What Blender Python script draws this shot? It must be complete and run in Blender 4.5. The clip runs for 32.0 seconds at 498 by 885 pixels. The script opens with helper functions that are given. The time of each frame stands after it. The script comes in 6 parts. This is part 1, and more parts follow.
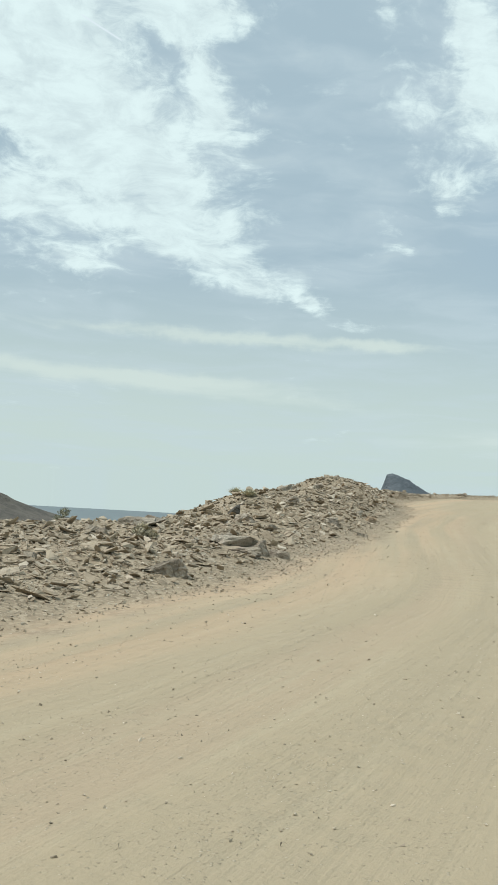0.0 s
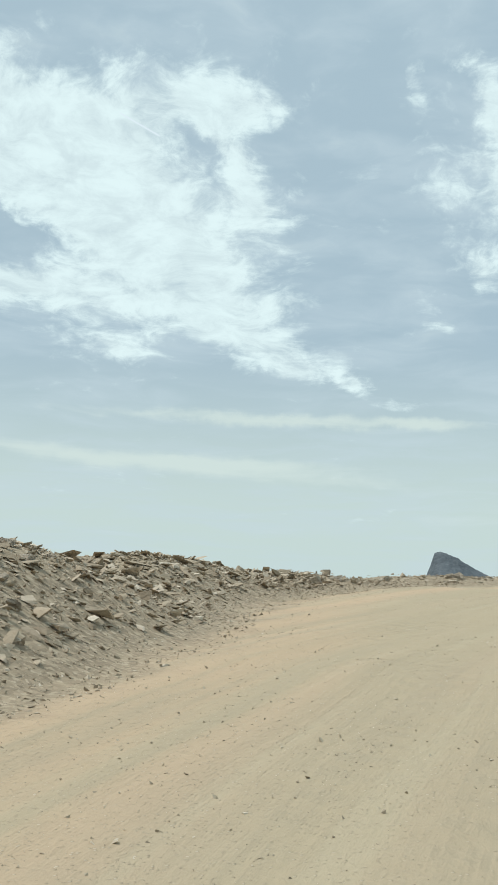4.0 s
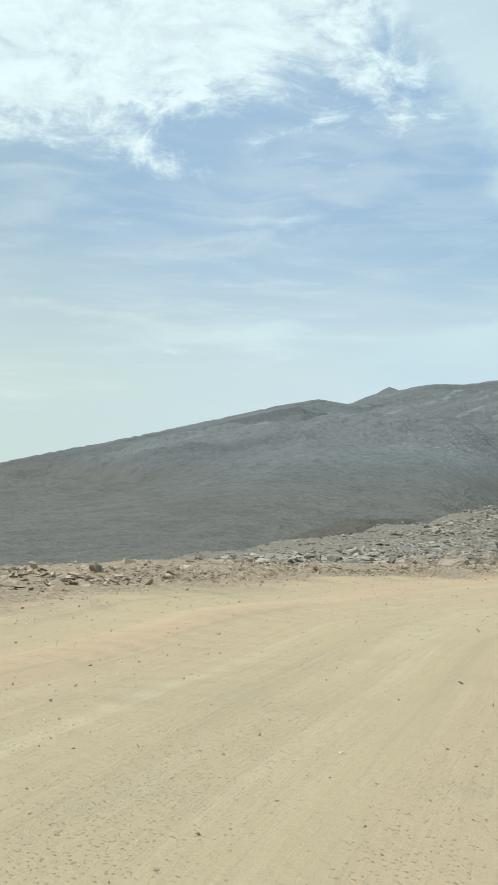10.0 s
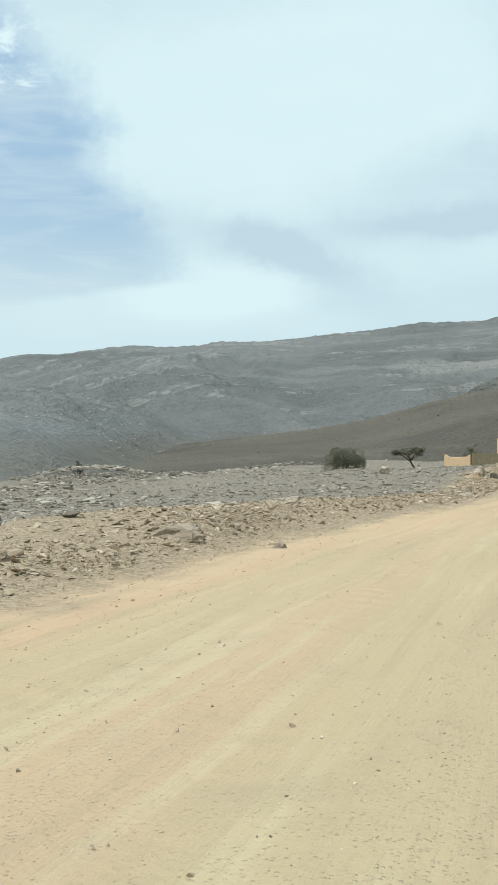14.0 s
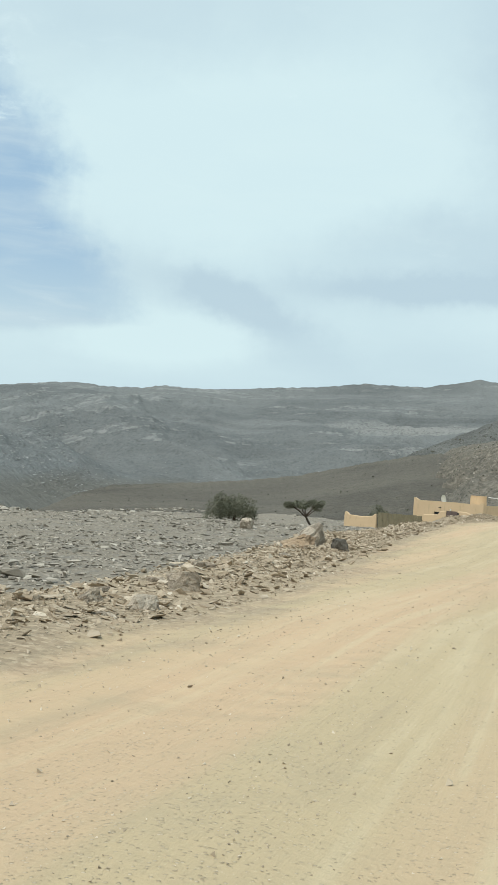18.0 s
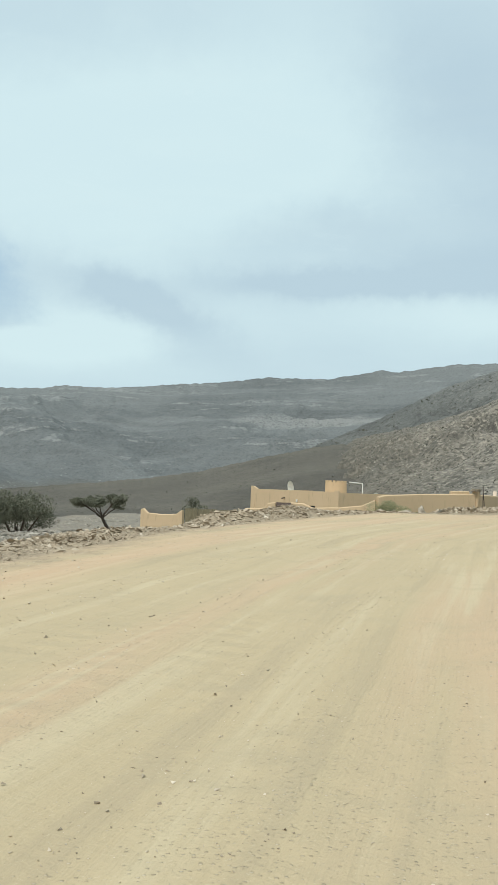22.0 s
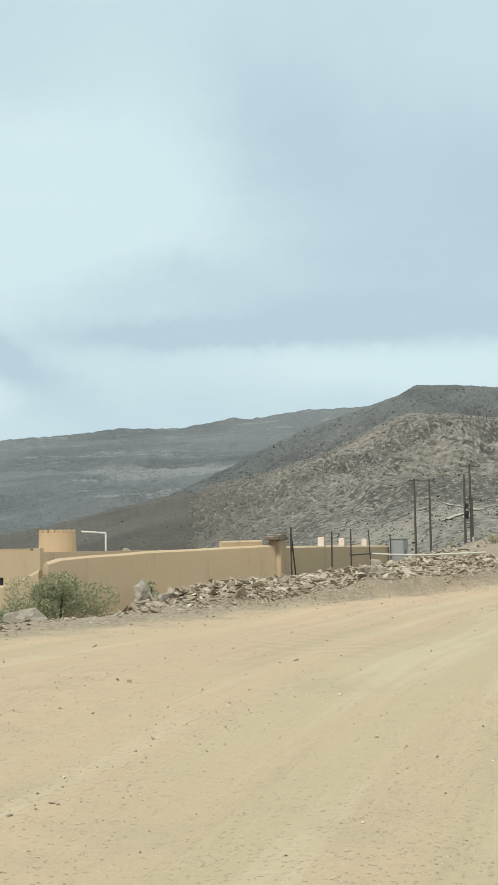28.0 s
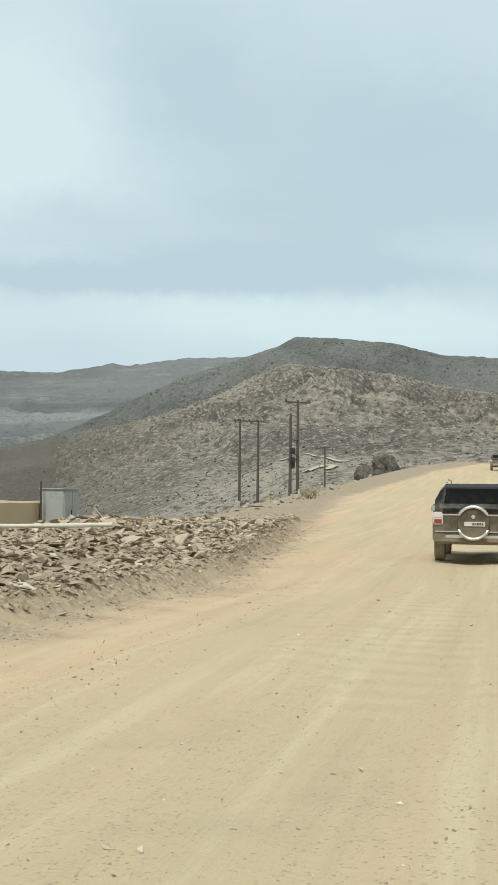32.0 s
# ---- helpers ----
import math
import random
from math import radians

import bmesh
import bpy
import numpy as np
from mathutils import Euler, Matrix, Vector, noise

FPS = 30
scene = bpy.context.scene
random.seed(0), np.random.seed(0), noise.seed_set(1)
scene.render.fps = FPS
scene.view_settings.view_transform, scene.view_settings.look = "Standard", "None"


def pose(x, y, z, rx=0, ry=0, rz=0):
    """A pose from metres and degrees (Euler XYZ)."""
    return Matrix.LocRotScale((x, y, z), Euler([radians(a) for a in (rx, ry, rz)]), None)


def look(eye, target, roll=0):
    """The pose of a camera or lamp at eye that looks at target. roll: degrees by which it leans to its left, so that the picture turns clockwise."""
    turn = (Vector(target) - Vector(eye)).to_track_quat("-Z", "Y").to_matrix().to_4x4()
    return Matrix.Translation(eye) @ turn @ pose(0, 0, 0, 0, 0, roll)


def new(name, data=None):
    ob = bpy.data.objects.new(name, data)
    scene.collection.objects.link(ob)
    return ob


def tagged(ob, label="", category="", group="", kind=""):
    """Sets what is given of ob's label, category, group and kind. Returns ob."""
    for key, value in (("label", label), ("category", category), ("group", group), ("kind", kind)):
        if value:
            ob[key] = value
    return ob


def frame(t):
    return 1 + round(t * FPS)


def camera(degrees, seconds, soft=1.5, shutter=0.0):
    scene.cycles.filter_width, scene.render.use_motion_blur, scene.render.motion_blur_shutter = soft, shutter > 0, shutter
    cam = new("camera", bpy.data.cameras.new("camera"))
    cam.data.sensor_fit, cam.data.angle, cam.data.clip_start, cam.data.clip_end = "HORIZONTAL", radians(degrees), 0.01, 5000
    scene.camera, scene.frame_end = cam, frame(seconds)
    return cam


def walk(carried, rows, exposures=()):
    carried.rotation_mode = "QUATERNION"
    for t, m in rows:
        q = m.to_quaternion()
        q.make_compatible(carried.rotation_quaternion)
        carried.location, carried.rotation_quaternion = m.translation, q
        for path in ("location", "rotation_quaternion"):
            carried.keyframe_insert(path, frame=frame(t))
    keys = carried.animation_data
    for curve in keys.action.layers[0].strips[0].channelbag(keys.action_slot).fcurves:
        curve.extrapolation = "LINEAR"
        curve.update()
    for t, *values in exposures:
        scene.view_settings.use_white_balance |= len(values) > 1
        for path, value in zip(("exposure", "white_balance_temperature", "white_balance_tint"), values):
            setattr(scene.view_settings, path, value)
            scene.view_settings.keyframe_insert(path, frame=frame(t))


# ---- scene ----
cam = camera(25.64, 32.0)
# seconds, eye x y z, yaw to the left of +y, pitch up, lean
PATH = [(0.0, -0.54, 0.29, -1.53, 6.18, 3.45, 3.12), (0.5, 0.6, 4.46, -1.52, 10.26, 3.31, 2.85), (1.0, 1.48, 8.54, -1.52, 12.9, 3.62, 2.74),
        (1.5, 2.36, 12.65, -1.47, 14.34, 4.16, 1.96), (2.0, 3.35, 16.91, -1.37, 14.83, 5.17, 0.13), (2.5, 4.03, 21.28, -1.23, 14.2, 5.64, 0.35),
        (4.5, 4.57, 39.6, -0.32, 6.15, 7.96, 1.91), (5.0, 5.1, 43.93, -0.12, 3.56, 7.75, 2.05), (5.5, 5.89, 48.12, 0.12, 1.09, 6.83, 2.39),
        (6.0, 7.05, 52.13, 0.4, -1.49, 5.57, 2.84), (6.5, 8.25, 55.98, 0.66, -4.4, 4.72, 3.18), (7.0, 9.68, 59.69, 0.9, -7.89, 4.35, 3.13),
        (7.5, 11.39, 63.2, 1.14, -11.47, 4.49, 2.39), (8.0, 13.43, 66.42, 1.34, -14.65, 4.56, 1.51), (8.5, 15.56, 69.61, 1.47, -17.28, 4.39, 0.79),
        (9.0, 17.65, 73.01, 1.56, -19.54, 3.7, 0.48), (9.5, 19.63, 76.02, 1.58, -21.61, 2.74, 0.55), (10.0, 21.77, 79.05, 1.53, -23.24, 1.14, 1.02),
        (10.5, 23.99, 82.21, 1.44, -24.39, -0.68, 1.72), (11.0, 26.44, 85.35, 1.3, -25.43, -2.36, 2.52), (11.5, 29.21, 88.34, 1.1, -27.21, -3.56, 2.47),
        (12.0, 32.25, 91.15, 0.86, -30.18, -3.97, 1.7), (12.5, 35.41, 93.83, 0.59, -34.11, -3.63, 0.4), (13.0, 38.72, 96.42, 0.31, -38.19, -2.72, -0.62),
        (13.5, 42.07, 98.79, 0.03, -41.6, -1.6, -0.96), (14.0, 45.56, 101.09, -0.21, -44.06, -0.3, -0.64), (14.5, 49.42, 103.27, -0.43, -45.6, 0.95, -0.36),
        (15.0, 53.37, 105.59, -0.6, -46.32, 1.85, 0.28), (15.5, 57.18, 107.78, -0.74, -46.4, 2.21, 0.94), (17.5, 70.26, 114.99, -1.13, -46.43, 2.48, 2.42),
        (18.0, 73.85, 116.93, -1.19, -47.12, 2.4, 4.03), (18.5, 77.85, 118.84, -1.23, -48.12, 1.96, 5.53), (19.0, 82.07, 120.91, -1.27, -49.33, 1.58, 6.59),
        (19.5, 86.45, 122.8, -1.3, -50.67, 1.14, 7.03), (20.0, 90.83, 124.55, -1.29, -51.8, 0.96, 6.75), (20.5, 95.04, 126.26, -1.26, -52.52, 0.95, 5.98),
        (21.0, 99.05, 127.97, -1.24, -52.68, 1.33, 4.68), (21.5, 102.94, 129.7, -1.23, -52.45, 1.83, 3.13), (22.0, 106.63, 131.37, -1.24, -51.95, 2.48, 1.86),
        (22.5, 110.16, 133.1, -1.24, -51.4, 3.04, 1.1), (23.0, 113.62, 134.88, -1.23, -50.81, 3.36, 0.91), (23.5, 117.05, 136.69, -1.21, -50.36, 3.43, 0.95),
        (24.0, 120.39, 138.47, -1.19, -50.09, 3.62, 0.76), (24.5, 123.72, 140.28, -1.17, -50.19, 3.93, 0.52), (26.5, 135.35, 145.33, -1.0, -54.41, 5.22, -0.8),
        (27.0, 138.54, 146.45, -0.97, -56.06, 5.25, -1.05), (27.5, 141.69, 147.39, -0.93, -57.79, 5.24, -1.11), (28.0, 144.96, 148.24, -0.89, -59.5, 5.18, -0.71),
        (28.5, 148.38, 149.0, -0.84, -61.27, 5.05, -0.35), (29.0, 151.58, 149.53, -0.74, -62.94, 4.95, 0.15), (29.5, 154.84, 149.94, -0.66, -64.4, 4.69, 0.27),
        (30.0, 158.18, 150.37, -0.59, -65.5, 4.27, 0.14), (30.5, 161.57, 150.76, -0.6, -66.04, 3.84, -0.0), (31.0, 165.3, 151.33, -0.67, -66.19, 3.31, 0.22),
        (31.5, 169.34, 152.09, -0.74, -66.02, 2.87, 0.35), (32.0, 173.42, 152.87, -0.82, -65.74, 2.53, 0.61)]


def aimed(x, y, z, yaw, pitch, lean):
    a, b = radians(yaw), radians(pitch)
    way = Vector((-math.sin(a) * math.cos(b), math.cos(a) * math.cos(b), math.sin(b)))
    return look(Vector((x, y, z)), Vector((x, y, z)) + way, lean)


walk(cam, [(r[0], aimed(*r[1:])) for r in PATH],
     [(0.0, -0.08, 6250, 10), (8.0, -0.03, 6150, 10), (10.0, 0.03, 6200, 10), (12.0, 0.24, 6150, 10), (13.5, 0.17, 6300, 10), (16.0, 0.1, 6350, 10), (20.0, 0.05, 6300, 10), (26.0, 0.03, 6300, 10), (29.0, 0.02, 6380, 11), (32.0, 0.05, 6480, 11)])

# ---- light ----
SUN_AZ, SUN_EL = 100.0, 58.0      # degrees to the left of +y, and up


class Nodes:
    """Short hand for building node trees."""

    def __init__(self, tree):
        self.tree = tree

    def add(self, kind, ins=None):
        n = self.tree.nodes.new(kind)
        for k, v in (ins or {}).items():
            if isinstance(v, bpy.types.NodeSocket):
                self.tree.links.new(v, n.inputs[k])
            else:
                n.inputs[k].default_value = v
        return n

    def math(self, op, a, b=0.0, c=0.0, clamp=False):
        n = self.add("ShaderNodeMath", {0: a, 1: b, 2: c})
        n.operation, n.use_clamp = op, clamp
        return n.outputs[0]

    def vmath(self, op, a, b=(0, 0, 0)):
        n = self.add("ShaderNodeVectorMath", {0: a, 1: b})
        n.operation = op
        return n.outputs[0]

    def dot(self, a, b):
        n = self.add("ShaderNodeVectorMath", {0: a, 1: b})
        n.operation = "DOT_PRODUCT"
        return n.outputs["Value"]

    def mix(self, f, a, b, blend="MIX"):
        n = self.add("ShaderNodeMix")
        n.data_type, n.blend_type = "RGBA", blend
        for i, v in ((0, f), (6, a), (7, b)):
            if isinstance(v, bpy.types.NodeSocket):
                self.tree.links.new(v, n.inputs[i])
            else:
                n.inputs[i].default_value = (*v, 1) if isinstance(v, tuple) and len(v) == 3 else v
        return n.outputs[2]

    def noise(self, vec, scale, detail=4.0, rough=0.55, distort=0.0):
        return self.add("ShaderNodeTexNoise", {"Vector": vec, "Scale": scale, "Detail": detail, "Roughness": rough, "Distortion": distort}).outputs["Fac"]

    def ramp(self, fac, *stops):
        n = self.add("ShaderNodeValToRGB", {0: fac})
        el = n.color_ramp.elements
        while len(el) < len(stops):
            el.new(0.5)
        for e, (p, c) in zip(el, stops):
            e.position = p
            e.color = (c, c, c, 1) if isinstance(c, (int, float)) else (*c, 1)
        return n.outputs[0]

    def spread(self, v, a, b, c=0.0, d=1.0):
        n = self.add("ShaderNodeMapRange", {0: v, 1: a, 2: b, 3: c, 4: d})
        n.interpolation_type = "SMOOTHSTEP"
        return n.outputs[0]


# banks of cloud: degrees to the right of +y, degrees up, half length, half width, slant, weight
WEST_CLOUDS = ((-25.8, 23.7, 7.8, 3.5, -6, 1.1), (-24.7, 15.2, 6.5, 0.9, -2, 1.0), (-17.5, 19.1, 7.7, 5.3, -4, 1.3), (-12.0, 15.9, 3.2, 2.1, -20, 1.1), (-18.4, 22.9, 3.5, 1.6, -2, 0.8), (-24.2, 17.7, 5.7, 1.3, -6, -1.2), (-9.5, 21.1, 3.6, 1.2, -59, 0.85), (-7.9, 12.6, 4.2, 1.0, -13, 0.85), (-7.6, 14.6, 2.1, 0.9, 13, 0.6), (-10.2, 24.6, 3.3, 1.0, -1, 0.7), (-11.5, 22.3, 2.5, 0.6, -48, -0.5), (-15.9, 12.5, 2.0, 0.6, -10, 0.6), (-5.8, 11.4, 2.4, 0.6, -7, 0.6), (-11.5, 25.5, 4.5, 1.6, -3, 0.7), (-3.2, 10.8, 0.8, 0.4, -7, 0.75), (-0.8, 9.9, 1.6, 0.4, -3, 0.7))
MIDDLE_CLOUDS = ((3.5, 16.5, 1.3, 1.0, -28, 0.8), (1.3, 13.7, 1.5, 0.6, -23, 0.6), (-0.1, 26.2, 0.6, 1.2, 10, 0.6), (4.4, 24.1, 3.7, 1.1, -58, 0.95), (9.8, 19.6, 4.4, 2.4, -7, 1.15), (9.1, 24.2, 4.5, 3.0, -20, 0.6), (5.9, 20.6, 2.7, 0.6, -23, 0.6), (13.6, 20.3, 10.8, 3.0, -2, 1.1), (24.2, 24.1, 9.8, 4.8, -8, 1.05), (10.2, 16.4, 1.8, 0.4, -7, 0.55), (17.9, 15.5, 3.0, 0.9, -19, 0.8), (15.9, 12.0, 1.3, 0.4, -9, 0.6), (29.8, 18.9, 4.6, 1.1, -15, 0.32), (25.4, 19.6, 2.7, 0.7, -20, -0.4))
BANDS_CLOUDS = ((-7.5, 8.9, 9.8, 0.4, -1, 0.75), (-0.0, 8.9, 2.7, 0.4, -1, 0.5), (-8.8, 6.5, 6.5, 0.4, -1, 0.6), (-15.8, 6.6, 8.8, 0.5, -3, 0.6), (-4.5, 5.7, 5.9, 0.4, -2, 0.5), (23.0, 6.8, 7.6, 1.5, -3, 0.55), (9.5, 4.0, 8.8, 1.2, 1, 0.5), (13.8, 7.9, 4.4, 0.4, -7, 0.35), (25.6, 12.5, 4.6, 0.6, 11, 0.42), (23.0, 9.9, 4.0, 0.6, -3, 0.4))
GREY_CLOUDS = ((45.8, 9.8, 3.1, 0.9, -18, 0.75), (56.5, 11.0, 6.9, 0.6, 2, 0.6), (36.5, 10.7, 3.4, 1.4, -6, 0.6), (47.1, 8.4, 5.0, 1.2, -20, 0.45), (62.3, 20.9, 5.1, 4.3, -13, 0.6), (57.7, 10.7, 6.6, 0.6, 2, 0.5), (46.3, 9.5, 3.5, 0.8, -20, 0.6), (62.1, 10.8, 9.5, 0.8, 1, 0.65), (68.1, 13.9, 6.2, 2.6, -5, 0.5), (75.0, 17.5, 7.2, 3.6, -12, 0.75), (67.4, 11.7, 12.3, 0.9, -4, 0.5), (56.7, 14.0, 4.7, 1.1, -7, 0.3))
GLOW_CLOUDS = ((46.3, 17.0, 6.8, 3.1, 1, 0.8), (42.1, 15.8, 7.4, 3.7, -4, 0.9), (45.7, 17.0, 6.9, 1.7, 1, 0.8), (41.7, 7.7, 3.8, 1.2, 2, 0.7), (49.0, 17.9, 6.0, 3.4, 0, 0.7), (70.4, 8.9, 12.0, 1.3, -3, 0.8), (55.4, 18.9, 5.9, 5.5, 3, 0.4), (43.0, 7.4, 4.7, 1.2, 7, 0.8))


def make_world():
    w = bpy.data.worlds.new("sky")
    w.use_nodes = True
    w.node_tree.nodes.clear()
    n = Nodes(w.node_tree)
    way = n.add("ShaderNodeTexCoord").outputs["Generated"]
    sky = n.add("ShaderNodeTexSky")
    sky.sky_type, sky.sun_disc = "NISHITA", False
    sky.sun_elevation, sky.sun_rotation = radians(SUN_EL), radians(-SUN_AZ)
    sky.air_density, sky.dust_density, sky.altitude = 1.0, 4.0, 200.0
    xyz = n.add("ShaderNodeSeparateXYZ", {0: way})
    x, y, z = xyz.outputs
    deg = 180 / math.pi
    az = n.math("MULTIPLY", n.math("ARCTAN2", x, y), deg)          # to the right of +y
    el = n.math("MULTIPLY", n.math("ARCSINE", z), deg)
    low = n.math("MAXIMUM", el, 1.5)
    # cloud detail, finer and flatter towards the horizon as for a high layer
    flat = n.add("ShaderNodeCombineXYZ", {0: n.math("MULTIPLY", az, 0.05), 1: n.math("MULTIPLY", n.math("LOGARITHM", n.math("ADD", low, 5.0), 2.718), 1.9), 2: 0.0}).outputs[0]
    lean = n.vmath("ADD", flat, n.vmath("MULTIPLY", n.add("ShaderNodeTexNoise", {"Vector": flat, "Scale": 2.4, "Detail": 4.0}).outputs["Color"], (0.3, 0.22, 0)))
    soft = n.noise(lean, 2.2, 3, 0.5)
    fine = n.noise(n.vmath("MULTIPLY", lean, (1.0, 1.25, 1)), 8.0, 10, 0.66, 0.25)
    wisp = n.noise(n.vmath("MULTIPLY", lean, (1.0, 2.2, 1)), 3.5, 6, 0.55, 0.3)
    # the banks' outlines are torn by two sizes of turbulence
    calm_low = n.spread(el, 4.0, 15.0, 0.25, 1.0)
    place = n.add("ShaderNodeCombineXYZ", {0: az, 1: el, 2: 0.0}).outputs[0]
    tear = n.vmath("ADD", n.vmath("MULTIPLY", n.vmath("SUBTRACT", n.add("ShaderNodeTexNoise", {"Vector": place, "Scale": 0.30, "Detail": 3.0}).outputs["Color"], (0.5, 0.5, 0.5)), (2.2, 1.5, 0)),
                   n.vmath("MULTIPLY", n.vmath("SUBTRACT", n.add("ShaderNodeTexNoise", {"Vector": place, "Scale": 1.1, "Detail": 4.0, "Roughness": 0.6}).outputs["Color"], (0.5, 0.5, 0.5)), (2.0, 1.0, 0)))
    tear = n.add("ShaderNodeSeparateXYZ", {0: tear}).outputs
    spot = n.add("ShaderNodeCombineXYZ", {0: n.math("ADD", az, tear[0]), 1: n.math("MULTIPLY_ADD", tear[1], calm_low, el), 2: 1.0}).outputs[0]

    def banks(rows):
        """Soft slanting ovals, added up: degrees right, up, half length, half width, slant, weight."""
        total = None
        for a, e, long, wide, slant, k in rows:
            c, s = math.cos(radians(slant)), math.sin(radians(slant))
            u = n.dot(spot, (c / long, s / long, -(a * c + e * s) / long))
            v = n.dot(spot, (-s / wide, c / wide, -(-a * s + e * c) / wide))
            q = n.math("MULTIPLY_ADD", v, v, n.math("MULTIPLY", u, u))
            total = n.math("MULTIPLY_ADD", n.math("POWER", 0.3679, q), float(k), total if total is not None else 0.0)
        return total

    # the western edge of the pale veil, by height, and the blue gap before it
    rim = n.math("MULTIPLY", n.ramp(n.math("DIVIDE", el, 30.0), (0.0, 0.60), (0.22, 0.60), (0.27, 0.80), (0.38, 0.785), (0.46, 0.72), (0.52, 0.74), (0.66, 0.66), (1.0, 0.5)), 50.0)
    veil = n.spread(n.math("ADD", n.math("SUBTRACT", az, rim), n.math("MULTIPLY", tear[0], 1.2)), -2.4, 2.0)
    veil = n.math("MULTIPLY", veil, n.spread(az, 12.0, 24.0))
    field = n.math("ADD", n.math("MINIMUM", banks(WEST_CLOUDS + MIDDLE_CLOUDS), 1.15), n.math("ADD", n.math("MULTIPLY", n.math("SUBTRACT", fine, 0.5), 2.1), n.math("MULTIPLY", n.math("SUBTRACT", soft, 0.5), 0.7)))
    puff = n.math("MULTIPLY", n.spread(field, 0.24, 1.05, 0.0, 0.96), n.math("SUBTRACT", 1.0, n.math("MULTIPLY", veil, 0.7)))
    streak = n.spread(n.math("ADD", banks(BANDS_CLOUDS), n.math("MULTIPLY", n.math("SUBTRACT", wisp, 0.5), 1.2)), 0.12, 0.85, 0.0, 0.95)
    thin = n.math("MULTIPLY", n.spread(n.math("ADD", n.math("MULTIPLY", wisp, 0.6), n.math("MULTIPLY", soft, 0.4)), 0.40, 0.66), 0.5)
    pale = n.spread(el, 14.0, 3.0)                       # pale air near the horizon
    blue = n.mix(0.88, sky.outputs[0], (3.3, 5.0, 6.5))
    blue = n.mix(n.spread(az, 22.0, 2.0, 0.0, 0.9), blue, (4.15, 5.3, 5.75))
    blue = n.mix(n.math("MULTIPLY", n.spread(az, 12.0, 22.0), n.spread(az, 36.0, 26.0, 0.0, 0.35)), blue, (4.2, 5.4, 6.5))
    base = n.mix(pale, blue, n.mix(n.spread(az, 10.0, 30.0), (5.75, 6.85, 6.35), (5.9, 7.2, 7.2)))
    base = n.mix(n.spread(el, 28.0, 44.0, 0.0, 0.8), base, (6.6, 7.3, 7.2))   # bright thin veil overhead, unseen, added to lift the sky's fill light
    base = n.mix(thin, base, (5.7, 6.8, 7.1))
    base = n.mix(streak, base, n.mix(n.spread(az, 10.0, 30.0), (6.5, 7.5, 6.9), (6.4, 7.9, 7.9)))
    shade = n.math("SUBTRACT", banks(GLOW_CLOUDS), banks(GREY_CLOUDS))
    cast = n.mix(n.spread(n.math("ADD", shade, n.math("MULTIPLY", n.math("SUBTRACT", n.noise(lean, 1.5, 5, 0.5), 0.5), 0.8)), -0.75, 0.75), (4.75, 6.05, 6.6), (6.35, 7.85, 7.9))
    base = n.mix(n.math("MULTIPLY", veil, 0.92), base, cast)
    bright = n.mix(n.spread(fine, 0.35, 0.65), (6.7, 7.9, 7.8), (7.9, 9.3, 9.0))
    ca, sa = math.cos(radians(-23.5)), math.sin(radians(-23.5))
    along = n.math("DIVIDE", n.math("ADD", n.math("MULTIPLY", n.math("SUBTRACT", az, -15.2), ca), n.math("MULTIPLY", n.math("SUBTRACT", el, 23.55), sa)), 1.35)
    aside = n.math("DIVIDE", n.math("SUBTRACT", n.math("MULTIPLY", n.math("SUBTRACT", el, 23.55), ca), n.math("MULTIPLY", n.math("SUBTRACT", az, -15.2), sa)), 0.045)
    trail = n.math("MULTIPLY", n.spread(n.math("ABSOLUTE", along), 1.0, 0.75), n.math("POWER", 0.3679, n.math("MULTIPLY", aside, aside)))
    both = n.mix(trail, n.mix(puff, base, bright), (7.6, 8.6, 8.8))
    bg = n.add("ShaderNodeBackground", {0: both, 1: 0.105})
    out = n.add("ShaderNodeOutputWorld", {0: bg.outputs[0]})
    scene.world = w


make_world()
sun = new("sun", bpy.data.lights.new("sun", "SUN"))
sun.data.energy, sun.data.angle, sun.data.color = 2.9, radians(12.0), (1.0, 0.96, 0.88)
sun.matrix_world = look((0, 0, 0), (math.sin(radians(SUN_AZ)) * math.cos(radians(SUN_EL)), -math.cos(radians(SUN_AZ)) * math.cos(radians(SUN_EL)), -math.sin(radians(SUN_EL))))

# ---- materials ----
def material(name, build):
    m = bpy.data.materials.new(name)
    m.use_nodes = True
    m.node_tree.nodes.clear()
    n = Nodes(m.node_tree)
    pos = n.add("ShaderNodeNewGeometry").outputs["Position"]
    obj = n.add("ShaderNodeTexCoord").outputs["Object"]
    color, rough, height, dist, extra = build(n, pos, obj)
    b = n.add("ShaderNodeBsdfPrincipled", {"Base Color": color if not isinstance(color, tuple) else (*color, 1), "Roughness": rough, "Specular IOR Level": 0.3})
    for k, v in extra.items():
        if isinstance(v, bpy.types.NodeSocket):
            n.tree.links.new(v, b.inputs[k])
        else:
            b.inputs[k].default_value = v
    if height is not None:
        bump = n.add("ShaderNodeBump", {"Height": height, "Strength": 1.0, "Distance": dist})
        n.tree.links.new(bump.outputs[0], b.inputs["Normal"])
    n.add("ShaderNodeOutputMaterial", {0: b.outputs[0]})
    return m


